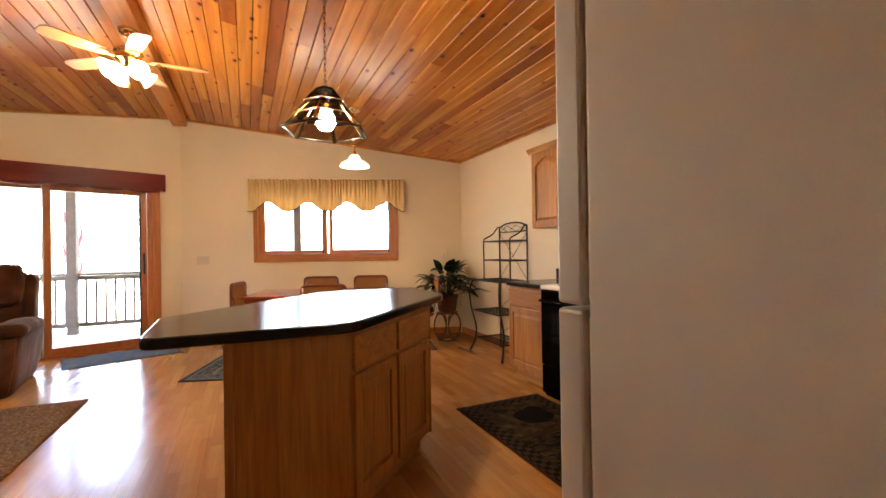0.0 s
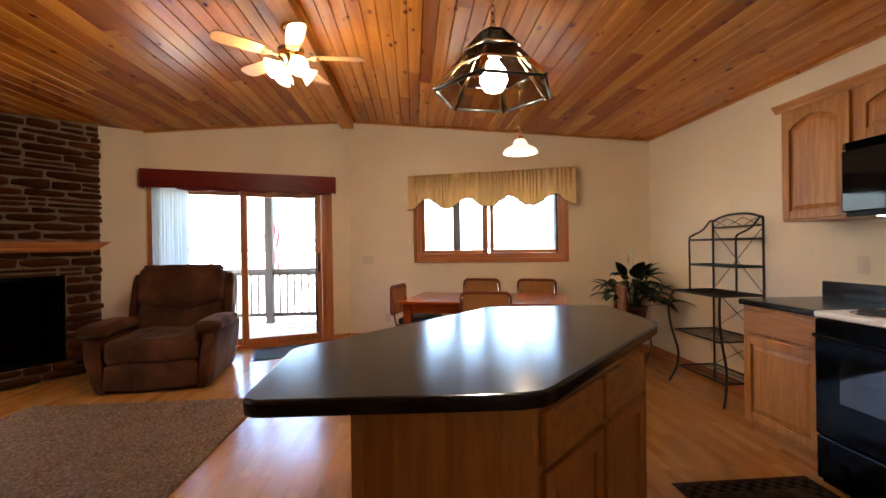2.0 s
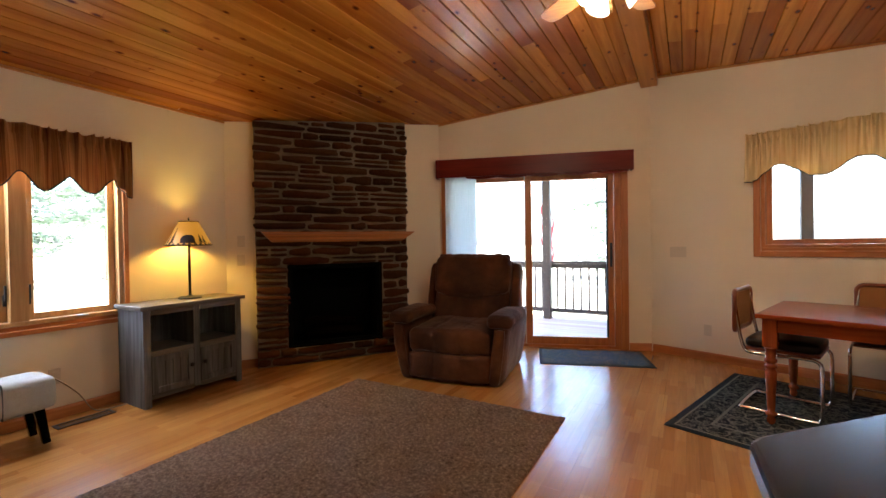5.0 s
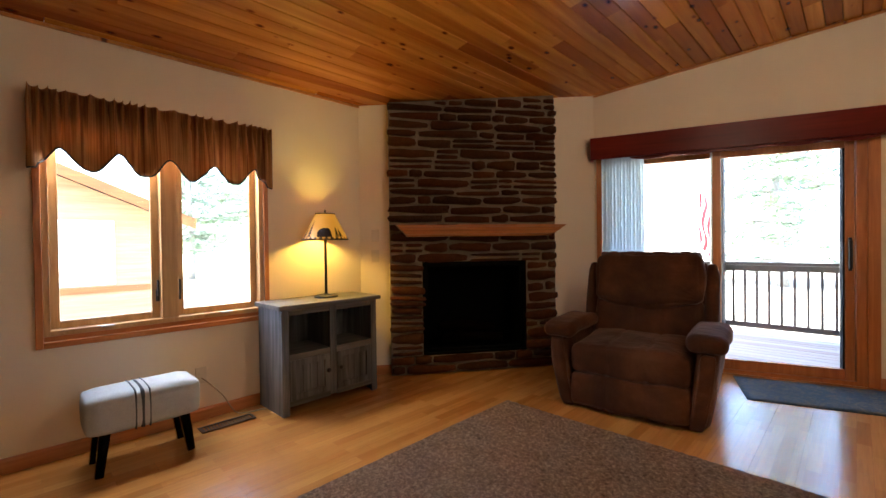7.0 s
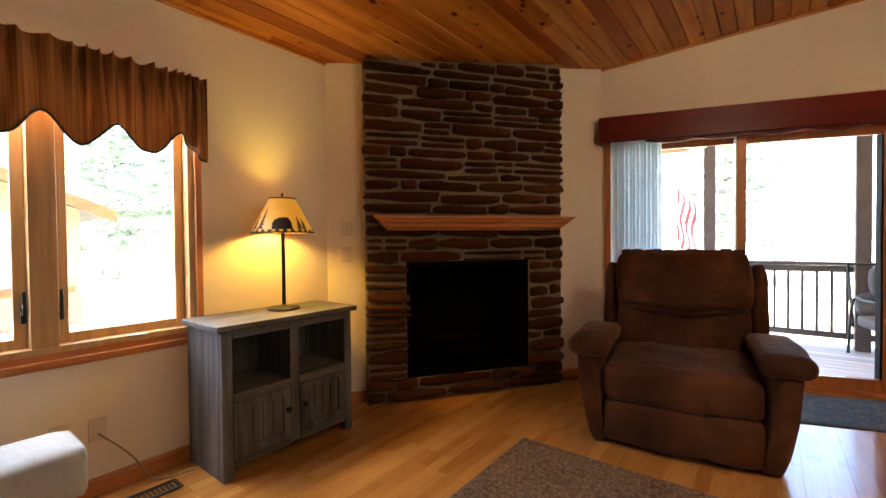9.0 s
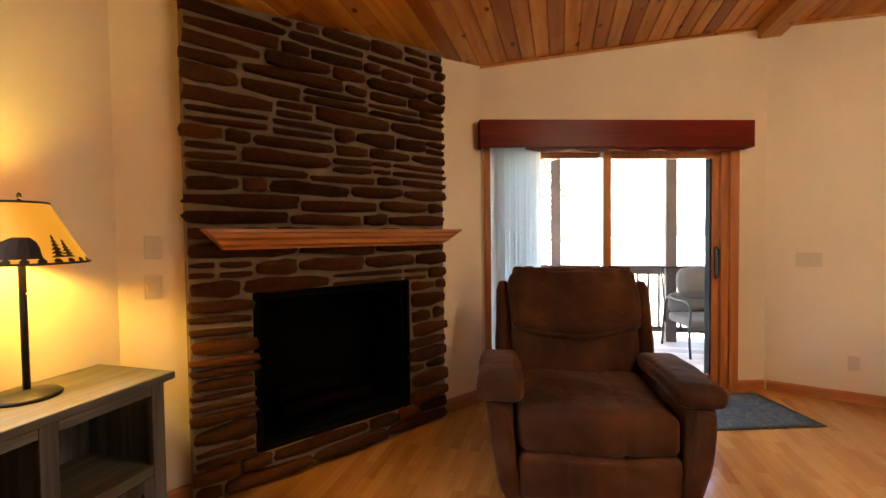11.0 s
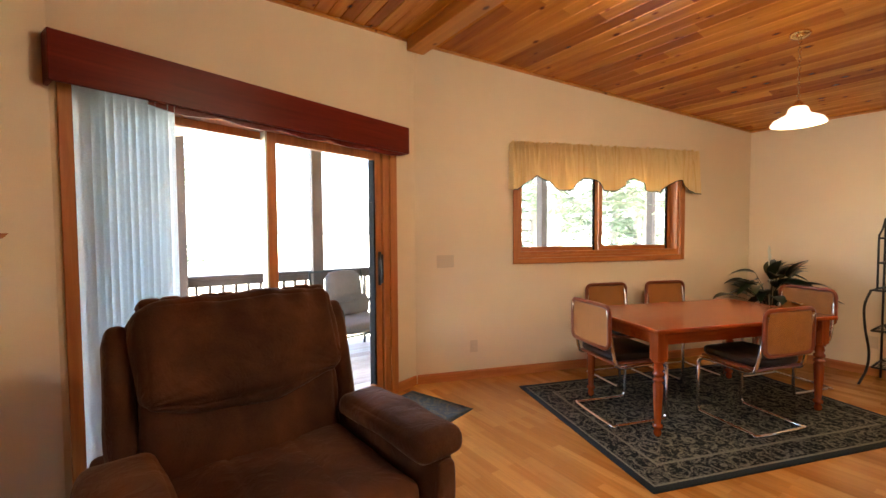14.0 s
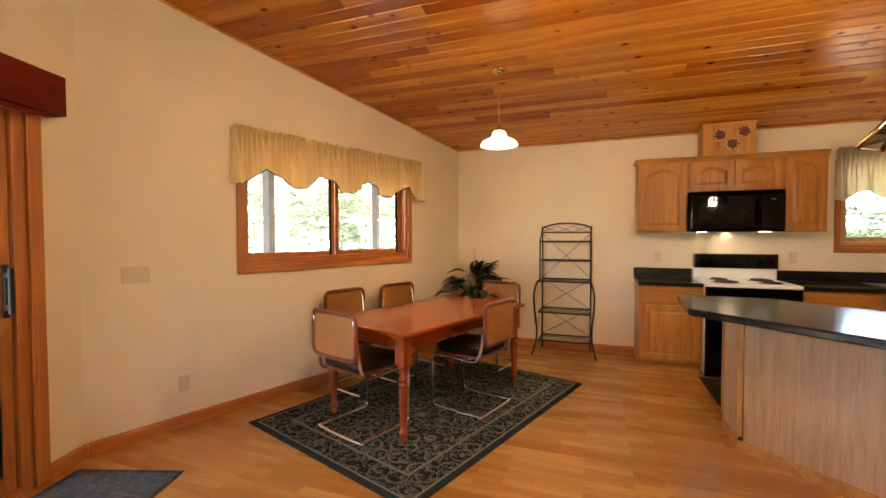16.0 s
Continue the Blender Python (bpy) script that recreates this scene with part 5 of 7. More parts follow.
mw = thing("microwave", kitchen_frame(0.39), "black over-the-range microwave with glass door", "microwave")
part("body", one_box((0.49, 0.0, 1.425), (1.30, 0.388, 1.838), 0.006), BLACK, mw)
dr = part("door", one_box((0.494, -0.03, 1.45), (1.09, -0.001, 1.79), 0.008), BLACKGLASS, mw)
WINDOWGLASS = plain("dim_oven_glass", (0.008, 0.008, 0.009), 0.05, 0, 0.1, 10, 0.0, 100, 0, 0.3)
part("window", one_box((0.56, -0.033, 1.51), (1.02, -0.0305, 1.69)), WINDOWGLASS, dr)
part("handle", tube(bm_new(), curve_pts([(1.065, -0.032, 1.49), (1.065, -0.06, 1.52), (1.065, -0.06, 1.72), (1.065, -0.032, 1.75)], 4), 0.011, 8), BLACK, dr)
part("control_panel", one_box((1.095, -0.03, 1.45), (1.296, -0.001, 1.79), 0.006), BLACKGLASS, mw)
GREENLED = lit("green_clock_display", (0.6, 1.0, 0.35), 0.003, (0.02, 0.03, 0.02))
part("display", one_box((1.175, -0.033, 1.738), (1.215, -0.0305, 1.748)), GREENLED, mw, "small green clock display")
b = bm_new()
for k in range(5):
    box(b, (0.50, -0.028 + k * 0.001, 1.797 + k * 0.008), (1.29, -0.002, 1.802 + k * 0.008))
part("vent_grille", b, BLACK, mw)
HOODLIGHT = lit("hood_light_lens", (1.0, 0.85, 0.6), 0.8)
for x in (0.62, 1.17):
    part("cooktop_light", one_box((x - 0.045, 0.09, 1.4225), (x + 0.045, 0.13, 1.4245)), HOODLIGHT, mw, "lit lamp lens under the microwave")

stove = thing("electric_range", kitchen_frame(0.66), "black and white electric range with coil burners", "stove")
SX0, SX1 = 0.585, 1.355
part("body", one_box((SX0, 0.02, 0.02), (SX1, 0.655, 0.889)), WHITE, stove)
part("front_frame", one_box((SX0 + 0.001, 0.0186, 0.004), (SX1 - 0.001, 0.0196, 0.888)), BLACK, stove, "black enamel front")
od = part("oven_door", one_box((SX0 + 0.003, -0.025, 0.27), (SX1 - 0.003, 0.018, 0.882), 0.010), BLACK, stove, "black glass oven door")
part("window", one_box((SX0 + 0.14, -0.028, 0.47), (SX1 - 0.14, -0.0255, 0.70)), WINDOWGLASS, od)
part("handle", tube(bm_new(), curve_pts([(SX0 + 0.07, -0.026, 0.80), (SX0 + 0.08, -0.065, 0.80), (SX1 - 0.08, -0.065, 0.80), (SX1 - 0.07, -0.026, 0.80)], 4), 0.012, 8), BLACK, od)
part("storage_drawer", one_box((SX0 + 0.003, -0.02, 0.035), (SX1 - 0.003, 0.018, 0.264), 0.010), BLACK, stove)
part("cooktop", one_box((SX0, -0.028, 0.89), (SX1, 0.60, 0.922), 0.010), WHITE, stove, "white enamel cooktop")
for x, y, r in ((0.20, 0.14, 0.10), (0.57, 0.14, 0.08), (0.20, 0.42, 0.08), (0.57, 0.42, 0.10)):
    b = lathe(bm_new(), [(r + 0.018, 0.0), (r + 0.02, 0.004), (r + 0.008, 0.003), (r * 0.5, -0.004)], 24, (SX0 + x, y, 0.923), False)
    bn = part("drip_pan", b, CHROME, stove)
    pts = [(SX0 + x + (0.015 + (r - 0.02) * k / 60) * math.cos(k * 0.42), y + (0.015 + (r - 0.02) * k / 60) * math.sin(k * 0.42), 0.934) for k in range(61)]
    part("coil", tube(bm_new(), pts, 0.0085, 5), IRON, bn, "black spiral heating coil")
b = bm_new()
for name_, za, zb, mt in (("riser", 0.923, 1.035, WHITE), ("backguard", 1.035, 1.19, BLACKGLASS)):
    part(name_, box(bm_new(), (SX0 + (0.004 if za < 1 else 0.0), 0.582 if za < 1 else 0.565, za), (SX1 - (0.004 if za < 1 else 0.0), 0.655, zb), None, 0.012), mt, stove)
for x in (0.07, 0.16, 0.61, 0.70):
    part("knob", lathe(bm_new(), [(0.026, 0.0), (0.026, 0.012), (0.018, 0.028), (0.0, 0.030)], 16, (0, 0, 0), True, pose(SX0 + x, 0.564, 1.115, 90)), BLACK, stove)
part("display", one_box((SX0 + 0.30, 0.561, 1.09), (SX0 + 0.47, 0.564, 1.145)), WINDOWGLASS, stove)

cb = thing("wall_box", pose(0, 0, 0), "knotty pine boxed vent chase with leaf cut-outs above the cabinets", "box")
BXF, BY0, BY1 = 3.33, 4.03, 4.50
b = bm_new()
vs = [b.verts.new((x, y, z)) for y in (BY0, BY1) for x, z in ((BXF, 2.209), (3.565, 2.209), (3.565, ceil_z(3.565) - 0.004), (BXF, ceil_z(BXF) - 0.004))]
for f in ((0, 1, 2, 3), (7, 6, 5, 4), (0, 4, 5, 1), (1, 5, 6, 2), (2, 6, 7, 3), (3, 7, 4, 0)):
    b.faces.new([vs[i] for i in f])
part("body", b, BEAM, cb)
CHASEPINE = wood("upright_knotty_pine", (0.40, 0.150, 0.022), (0.62, 0.28, 0.055), "z", 0.35, 18, "object", 0.2, True)
for k in range(5):
    w_ = (BY1 - BY0) / 5
    part("face_board", one_box((BXF - 0.012, BY0 + k * w_ + 0.001, 2.209), (BXF - 0.001, BY0 + (k + 1) * w_ - 0.001, 2.535), 0.002), CHASEPINE, cb)
part("top_moulding", one_box((BXF - 0.030, BY0 - 0.014, 2.536), (BXF - 0.001, BY1 + 0.014, 2.556), 0.004), BEAM, cb)
ORN = wood("dark_red_ornament_wood", (0.085, 0.012, 0.008), (0.16, 0.028, 0.018), "z", 0.6, 40)
ORNEDGE = plain("pale_cut_edge", (0.62, 0.46, 0.27), 0.6)


def leaf_outline(r_, seed):
    ro = random.Random(seed)
    reach = (1.0, 0.55, 0.85, 0.5, 0.95, 0.5, 0.8, 0.55, 0.7, 0.45, 0.7, 0.55, 0.8, 0.5, 0.95, 0.5, 0.85, 0.55)
    return [(r_ * q * ro.uniform(0.92, 1.08) * math.cos(2 * math.pi * k / 18), r_ * q * ro.uniform(0.92, 1.08) * math.sin(2 * math.pi * k / 18)) for k, q in enumerate(reach)]


for cy, cz, tilt in ((4.345, 2.425, 20), (4.235, 2.335, 180), (4.135, 2.445, -25)):
    m_ = pose(BXF - 0.0125, cy, cz, 0, -90, 0) @ pose(0, 0, 0, 0, 0, tilt)
    for nm, r_, z0, z1, mt in (("leaf_edge", 0.092, 0.0, 0.007, ORNEDGE), ("leaf_ornament", 0.078, 0.0075, 0.011, ORN)):
        b = prism(bm_new(), leaf_outline(r_, 5), z0, z1)
        bmesh.ops.transform(b, matrix=m_, verts=b.verts[:])
        part(nm, b, mt, cb, "dark red wooden leaf cut-out" if nm == "leaf_ornament" else "pale sawn edge of the cut-out")

fr = thing("refrigerator", pose(1.152, 1.466, 0), "textured off-white top-freezer refrigerator", "refrigerator")
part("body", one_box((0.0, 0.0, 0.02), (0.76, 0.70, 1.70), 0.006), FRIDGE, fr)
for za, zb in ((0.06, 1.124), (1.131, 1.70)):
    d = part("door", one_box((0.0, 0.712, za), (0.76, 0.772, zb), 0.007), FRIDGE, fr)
    part("gasket", one_box((0.012, 0.7005, za + 0.012), (0.748, 0.7115, zb - 0.012)), PLATE, d)
    part("handle", box(bm_new(), (0.70, 0.79, max(za + 0.05, 0.62)), (0.725, 0.815, min(zb - 0.03, 1.42)), None, 0.006), WHITE, d)

# ---- lamps ----
BULB = lit("glowing_bulb", (1.0, 0.88, 0.66), 6.0)
MILKGLASS = lit("lit_milk_glass", (1.0, 0.82, 0.52), 0.07, (0.9, 0.86, 0.76))
TULIP = lit("lit_tulip_glass", (1.0, 0.84, 0.58), 0.22, (0.95, 0.9, 0.8))
SMOKED = clear("smoked_glass", (0.26, 0.22, 0.20))
PALESMOKE = clear("pale_smoked_glass", (0.60, 0.57, 0.54))
DARKLEAD = plain("dark_lead_came", (0.03, 0.026, 0.022), 0.35, 0.6)


def chain(parent, x, y, z0, z1, material=None):
    """Small interlocking links between two heights."""
    n = max(2, int((z1 - z0) / 0.030))
    step = (z1 - z0) / n
    for k in range(n):
        zc = z0 + (k + 0.5) * step
        ring = [(0.009 * math.cos(2 * math.pi * j / 8), 0, 0.019 * math.sin(2 * math.pi * j / 8)) for j in range(8)]
        m = pose(x, y, zc, 0, 0, 90 * (k % 2) + 20)
        part("chain_link", tube(bm_new(), [m @ Vector(p) for p in ring], 0.0034, 5, True), material or BRASS, parent)


def ceiling_canopy(parent, zc):
    part("canopy", lathe(bm_new(), [(0.062, 0.0), (0.066, -0.008), (0.055, -0.03), (0.02, -0.045), (0.0, -0.046)], 24, (0, 0, zc)), BRASS, parent)


bell = thing("bell_pendant", pose(1.77, 6.33, 0), "white glass bell pendant lamp on a brass chain", "pendant lamp")
cz = ceil_z(1.77)
ceiling_canopy(bell, cz + 0.004)
chain(bell, 0, 0, 2.325, cz - 0.04)
part("cap", lathe(bm_new(), [(0.0, 2.335), (0.012, 2.33), (0.022, 2.315), (0.04, 2.292), (0.045, 2.285)], 20), BRASS, bell)
BELLP = [(0.045, 2.284), (0.058, 2.272), (0.064, 2.250), (0.074, 2.232), (0.11, 2.215), (0.145, 2.195), (0.16, 2.172), (0.162, 2.160), (0.155, 2.158), (0.138, 2.188), (0.10, 2.207), (0.066, 2.226), (0.055, 2.25), (0.04, 2.275)]
part("shade", lathe(bm_new(), BELLP, 32, (0, 0, 0), False), MILKGLASS, bell, "glowing white ribbed glass shade")
part("bulb", lathe(bm_new(), [(0.0, 2.175), (0.02, 2.182), (0.028, 2.205), (0.018, 2.235), (0.0, 2.25)], 14), BULB, bell)
bulb_lamp("bell_light", (1.77, 6.33, 2.14), BELL_W, WARM, 0.05)

hexp = thing("island_pendant", pose(1.067, 3.985, 0, 0, 0, 8), "six-sided smoked glass pendant lamp with brass ribs", "pendant lamp")
cz = ceil_z(1.067)
ceiling_canopy(hexp, cz + 0.004)
chain(hexp, 0, 0, 2.105, cz - 0.04)
part("finial", lathe(bm_new(), [(0.0, 2.115), (0.014, 2.106), (0.045, 2.094), (0.05, 2.082)], 6), DARKLEAD, hexp)


def hex_pt(k, r, z):
    a = radians(60 * k)
    return Vector((r * math.cos(a), r * math.sin(a), z))


for k in range(6):
    for j in range(3):
        r0, r1 = 0.05 + j * 0.055, 0.05 + (j + 1) * 0.055 + 0.012
        z0, z1 = 2.085 - j * 0.072, 2.085 - (j + 1) * 0.072 - 0.004
        off = 0.004 * (2 - j)
        b = bm_new()
        q = [hex_pt(k, r0, z0 + off), hex_pt(k + 1, r0, z0 + off), hex_pt(k + 1, r1, z1 + off), hex_pt(k, r1, z1 + off)]
        nrm = (q[1] - q[0]).cross(q[3] - q[0]).normalized() * 0.004
        vs = [b.verts.new(p) for p in q] + [b.verts.new(p + nrm) for p in q]
        for f in ((0, 1, 2, 3), (7, 6, 5, 4), (0, 4, 5, 1), (1, 5, 6, 2), (2, 6, 7, 3), (3, 7, 4, 0)):
            b.faces.new([vs[i] for i in f])
        if j < 2:
            part("glass_strip", b, SMOKED, hexp).visible_shadow = False
            # chrome bar added to give the strip's lower edge its highlight
            part("edge_glint", tube(bm_new(), [q[3], q[2]], 0.0035, 5), CHROME, hexp, "chrome bar for the glint on the glass edge")
        else:
            part("glass_panel", b, PALESMOKE, hexp).visible_shadow = False
            b = bm_new()
            e0, e1 = hex_pt(k, r1, z1), hex_pt(k + 1, r1, z1)
            tube(b, [e0, e1], 0.006, 6)
            part("rim_bar", b, DARKLEAD, hexp, "dark lead rim")
    b = bm_new()
    tube(b, [hex_pt(k, 0.046, 2.078), hex_pt(k, 0.115, 1.990), hex_pt(k, 0.222, 1.862)], 0.01, 4, False, [0.005, 0.010, 0.017])
    part("rib", b, BRASS, hexp, "polished brass rib")
part("socket", lathe(bm_new(), [(0.02, 2.08), (0.022, 2.0), (0.016, 1.985)], 12), BRASS, hexp)
part("bulb", lathe(bm_new(), [(0.0, 1.868), (0.034, 1.878), (0.052, 1.912), (0.044, 1.952), (0.018, 1.99)], 20), BULB, hexp, "large bright round bulb")
bulb_lamp("pendant_light", (1.067, 3.985, 1.865), PENDANT_W, (1.0, 0.80, 0.55), 0.05)

FANWOOD = wood("oak_fan_blade", (0.40, 0.17, 0.045), (0.56, 0.28, 0.09), "x", 0.35, 45)
FD = 0.06
fan = thing("ceiling_fan", pose(RIDGE_X, 5.71, 2.985), "brass ceiling fan with oak blades and lit glass shades", "ceiling fan")
part("canopy", lathe(bm_new(), [(0.0, 0.0), (0.07, -0.0), (0.072, -0.012), (0.05, -0.05), (0.02, -0.065)], 24), BRASS, fan)
part("down_rod", lathe(bm_new(), [(0.012, -0.06), (0.012, -0.11 - FD)], 12), BRASS, fan)
part("motor", lathe(bm_new(), [(r_, z_ - FD) for r_, z_ in [(0.02, -0.085), (0.07, -0.092), (0.095, -0.11), (0.098, -0.125), (0.088, -0.13), (0.088, -0.165), (0.1, -0.172), (0.095, -0.19), (0.06, -0.205), (0.045, -0.24), (0.0, -0.242)]], 28), BRASS, fan)
for k in range(5):
    m = pose(0, 0, -0.180 - FD, 0, 0, 72 * k + 2)
    br = part("blade_bracket", box(box(bm_new(), (0.07, -0.016, -0.006), (0.17, 0.016, 0.0), m, 0.002), (0.15, -0.04, -0.004), (0.21, 0.04, 0.0), m, 0.002), BRASS, fan)
    b = bm_new()
    mm = m @ pose(0, 0, 0.004, 11)
    pts = [(0.17, -0.05), (0.30, -0.062), (0.48, -0.066), (0.53, -0.055), (0.55, -0.03), (0.55, 0.03), (0.53, 0.055), (0.48, 0.066), (0.30, 0.062), (0.17, 0.05)]
    prism(b, pts, 0, 0.007)
    bmesh.ops.transform(b, matrix=mm, verts=b.verts[:])
    part("blade", b, FANWOOD, fan, "oak fan blade at rest")
for k in range(4):
    a = radians(90 * k + 35)
    m = pose(0.05 * math.cos(a), 0.05 * math.sin(a), -0.235 - FD, 0, 0, math.degrees(a)) @ pose(0, 0, 0, 0, 118, 0)
    part("lamp_arm", tube(bm_new(), curve_pts([(0.0, 0, -0.22 - FD), (0.05 * math.cos(a), 0.05 * math.sin(a), -0.225 - FD), (0.075 * math.cos(a), 0.075 * math.sin(a), -0.245 - FD)], 4), 0.009, 8), BRASS, fan)
    sh = part("shade", lathe(bm_new(), [(0.022, 0.02), (0.028, 0.03), (0.036, 0.05), (0.048, 0.08), (0.060, 0.10), (0.074, 0.125), (0.071, 0.125), (0.056, 0.10), (0.044, 0.08), (0.032, 0.05), (0.02, 0.03)], 20, (0, 0, 0), False, m), TULIP, fan, "frosted glass tulip shade, lit")
    part("bulb", lathe(bm_new(), [(0.0, 0.03), (0.02, 0.045), (0.024, 0.07), (0.0, 0.095)], 10, (0, 0, 0), True, m), BULB, sh)
    bulb_lamp("fan_light", tuple(pose(RIDGE_X, 5.71, 2.985) @ m @ Vector((0, 0, 0.14))), FAN_W, (1.0, 0.78, 0.50), 0.05)
part("pull_finial", lathe(bm_new(), [(0.0, -0.40 - FD), (0.008, -0.395 - FD), (0.010, -0.36 - FD), (0.004, -0.35 - FD), (0.003, -0.24 - FD)], 10), BRASS, fan)

SHADE = lit("parchment_shade", (1.0, 0.42, 0.03), 0.027, (0.42, 0.20, 0.04))
DARKPRINT = plain("dark_brown_print", (0.03, 0.014, 0.008), 0.8)
lampm = pose(-3.67, 5.335, 0.803)
lamp = thing("table_lamp", lampm, "iron table lamp with lit amber parchment shade", "lamp")
part("base", lathe(bm_new(), [(0.0, 0.0), (0.095, 0.0), (0.098, 0.008), (0.09, 0.016), (0.03, 0.022), (0.012, 0.03)], 28), IRON, lamp)
part("stem", lathe(bm_new(), [(0.011, 0.02), (0.011, 0.52), (0.016, 0.53), (0.016, 0.56), (0.006, 0.57), (0.006, 0.70)], 14), IRON, lamp)
part("switch_key", tube(bm_new(), [(0.01, 0, 0.37), (0.03, 0.0, 0.37)], 0.004, 6), BRASS, lamp)
shd = part("shade", lathe(bm_new(), [(0.185, 0.475), (0.075, 0.69), (0.073, 0.69), (0.183, 0.475)], 40, (0, 0, 0), False), SHADE, lamp, "lit amber shade with dark silhouettes")


def on_shade(a, z, lift=0.0015):
    r = 0.185 + (0.075 - 0.185) * (z - 0.475) / 0.215 + lift
    return (r * math.cos(a), r * math.sin(a), z)


def print_rows(rows):
    b = bm_new()
    for (z0, a0, a1), (z1, c0, c1) in zip(rows, rows[1:]):
        n = 4
        lo = [b.verts.new(on_shade(a0 + (a1 - a0) * k / n, z0)) for k in range(n + 1)]
        hi = [b.verts.new(on_shade(c0 + (c1 - c0) * k / n, z1)) for k in range(n + 1)]
        for k in range(n):
            b.faces.new((lo[k], lo[k + 1], hi[k + 1], hi[k]))
    return b


A0 = -0.55
part("print_oval", print_rows([(0.494, A0 - 0.36, A0 + 0.34), (0.507, A0 - 0.36, A0 + 0.32), (0.530, A0 - 0.38, A0 + 0.32), (0.552, A0 - 0.30, A0 + 0.28), (0.566, A0 - 0.12, A0 + 0.18)]), DARKPRINT, shd)
for ac, zt in ((A0 - 0.82, 0.63), (A0 - 1.15, 0.59), (A0 + 0.60, 0.575), (A0 + 0.80, 0.56), (A0 + 2.4, 0.6), (A0 - 2.2, 0.61)):
    rows = []
    for k in range(6):
        za = 0.497 + (zt - 0.497) * k / 6
        w = 0.15 * (1 - k / 6.8)
        rows += [(za, ac - w, ac + w), (za + (zt - 0.497) / 6 - 0.001, ac - w * 0.22, ac + w * 0.22)]
    part("print_tree", print_rows(rows), DARKPRINT, shd)
ring0 = [on_shade(2 * math.pi * k / 40, 0.477, 0.002) for k in range(40)]
ring1 = [on_shade(2 * math.pi * k / 32, 0.688, 0.002) for k in range(32)]
part("lower_lacing", tube(bm_new(), ring0, 0.0045, 5, True), DARKPRINT, shd, "dark laced edge")
for k in range(26):
    a_ = 2 * math.pi * k / 26
    part("lace", print_rows([(0.478, a_ - 0.055, a_ + 0.055), (0.487, a_ - 0.075, a_ + 0.075), (0.494, a_ - 0.03, a_ + 0.03)]), DARKPRINT, shd)
part("upper_lacing", tube(bm_new(), ring1, 0.004, 5, True), DARKPRINT, shd)
part("finial", lathe(bm_new(), [(0.0, 0.725), (0.006, 0.72), (0.008, 0.71), (0.003, 0.70)], 8), IRON, lamp)
bulb_lamp("table_lamp_light", (-3.67, 5.335, 1.375), LAMP_W, (1.0, 0.67, 0.11), 0.05)
hood_d = bpy.data.lights.new("hood_light", "AREA")
hood_d.shape, hood_d.size, hood_d.size_y, hood_d.energy, hood_d.color = "RECTANGLE", 0.6, 0.05, HOOD_W, (1.0, 0.85, 0.6)
hood = new("hood_light", hood_d)
hood.matrix_basis = look((3.45, 4.22, 1.415), (3.45, 4.22, 0.9))

# ---- media cabinet and stool ----
GREY = wood("distressed_grey_wood", (0.034, 0.031, 0.027), (0.150, 0.143, 0.130), "z", 0.65, 30, None, 0, False, 0.25)
GREYTOP = wood("distressed_grey_top", (0.050, 0.042, 0.032), (0.150, 0.135, 0.108), "y", 0.6, 30, None, 0, False, 0.25)
med = thing("media_cabinet", pose(-3.845, 4.845, 0), "distressed grey wooden cabinet with open shelves and two doors", "cabinet")
MW, MD = 0.83, 0.40
part("top", one_box((0.0, -0.03, 0.770), (MD + 0.03, MW + 0.03, 0.803), 0.006), GREYTOP, med)
for y in (0.0, MW - 0.03):
    part("side_panel", one_box((0.0, y, 0.0), (MD - 0.03, y + 0.03, 0.769), 0.003), GREY, med)
part("back_panel", one_box((0.0, 0.031, 0.06), (0.012, MW - 0.031, 0.769)), GREY, med)
part("shelf", one_box((0.013, 0.031, 0.41), (MD - 0.03, MW - 0.031, 0.435)), GREYTOP, med)
part("bottom", one_box((0.013, 0.031, 0.07), (MD - 0.03, MW - 0.031, 0.095)), GREYTOP, med)
part("divider", one_box((0.013, MW / 2 - 0.012, 0.436), (MD - 0.03, MW / 2 + 0.012, 0.769)), GREY, med)
for y0, y1 in ((0.0, 0.055), (MW / 2 - 0.027, MW / 2 + 0.027), (MW - 0.055, MW)):
    part("stile", one_box((MD - 0.029, y0, 0.0 if y0 != MW / 2 - 0.027 else 0.07), (MD, y1, 0.769), 0.003), GREY, med)
for za, zb in ((0.725, 0.769), (0.395, 0.44), (0.06, 0.10)):
    for y0, y1 in ((0.056, MW / 2 - 0.028), (MW / 2 + 0.028, MW - 0.056)):
        part("rail", one_box((MD - 0.028, y0, za), (MD - 0.001, y1, zb), 0.002), GREYTOP, med)
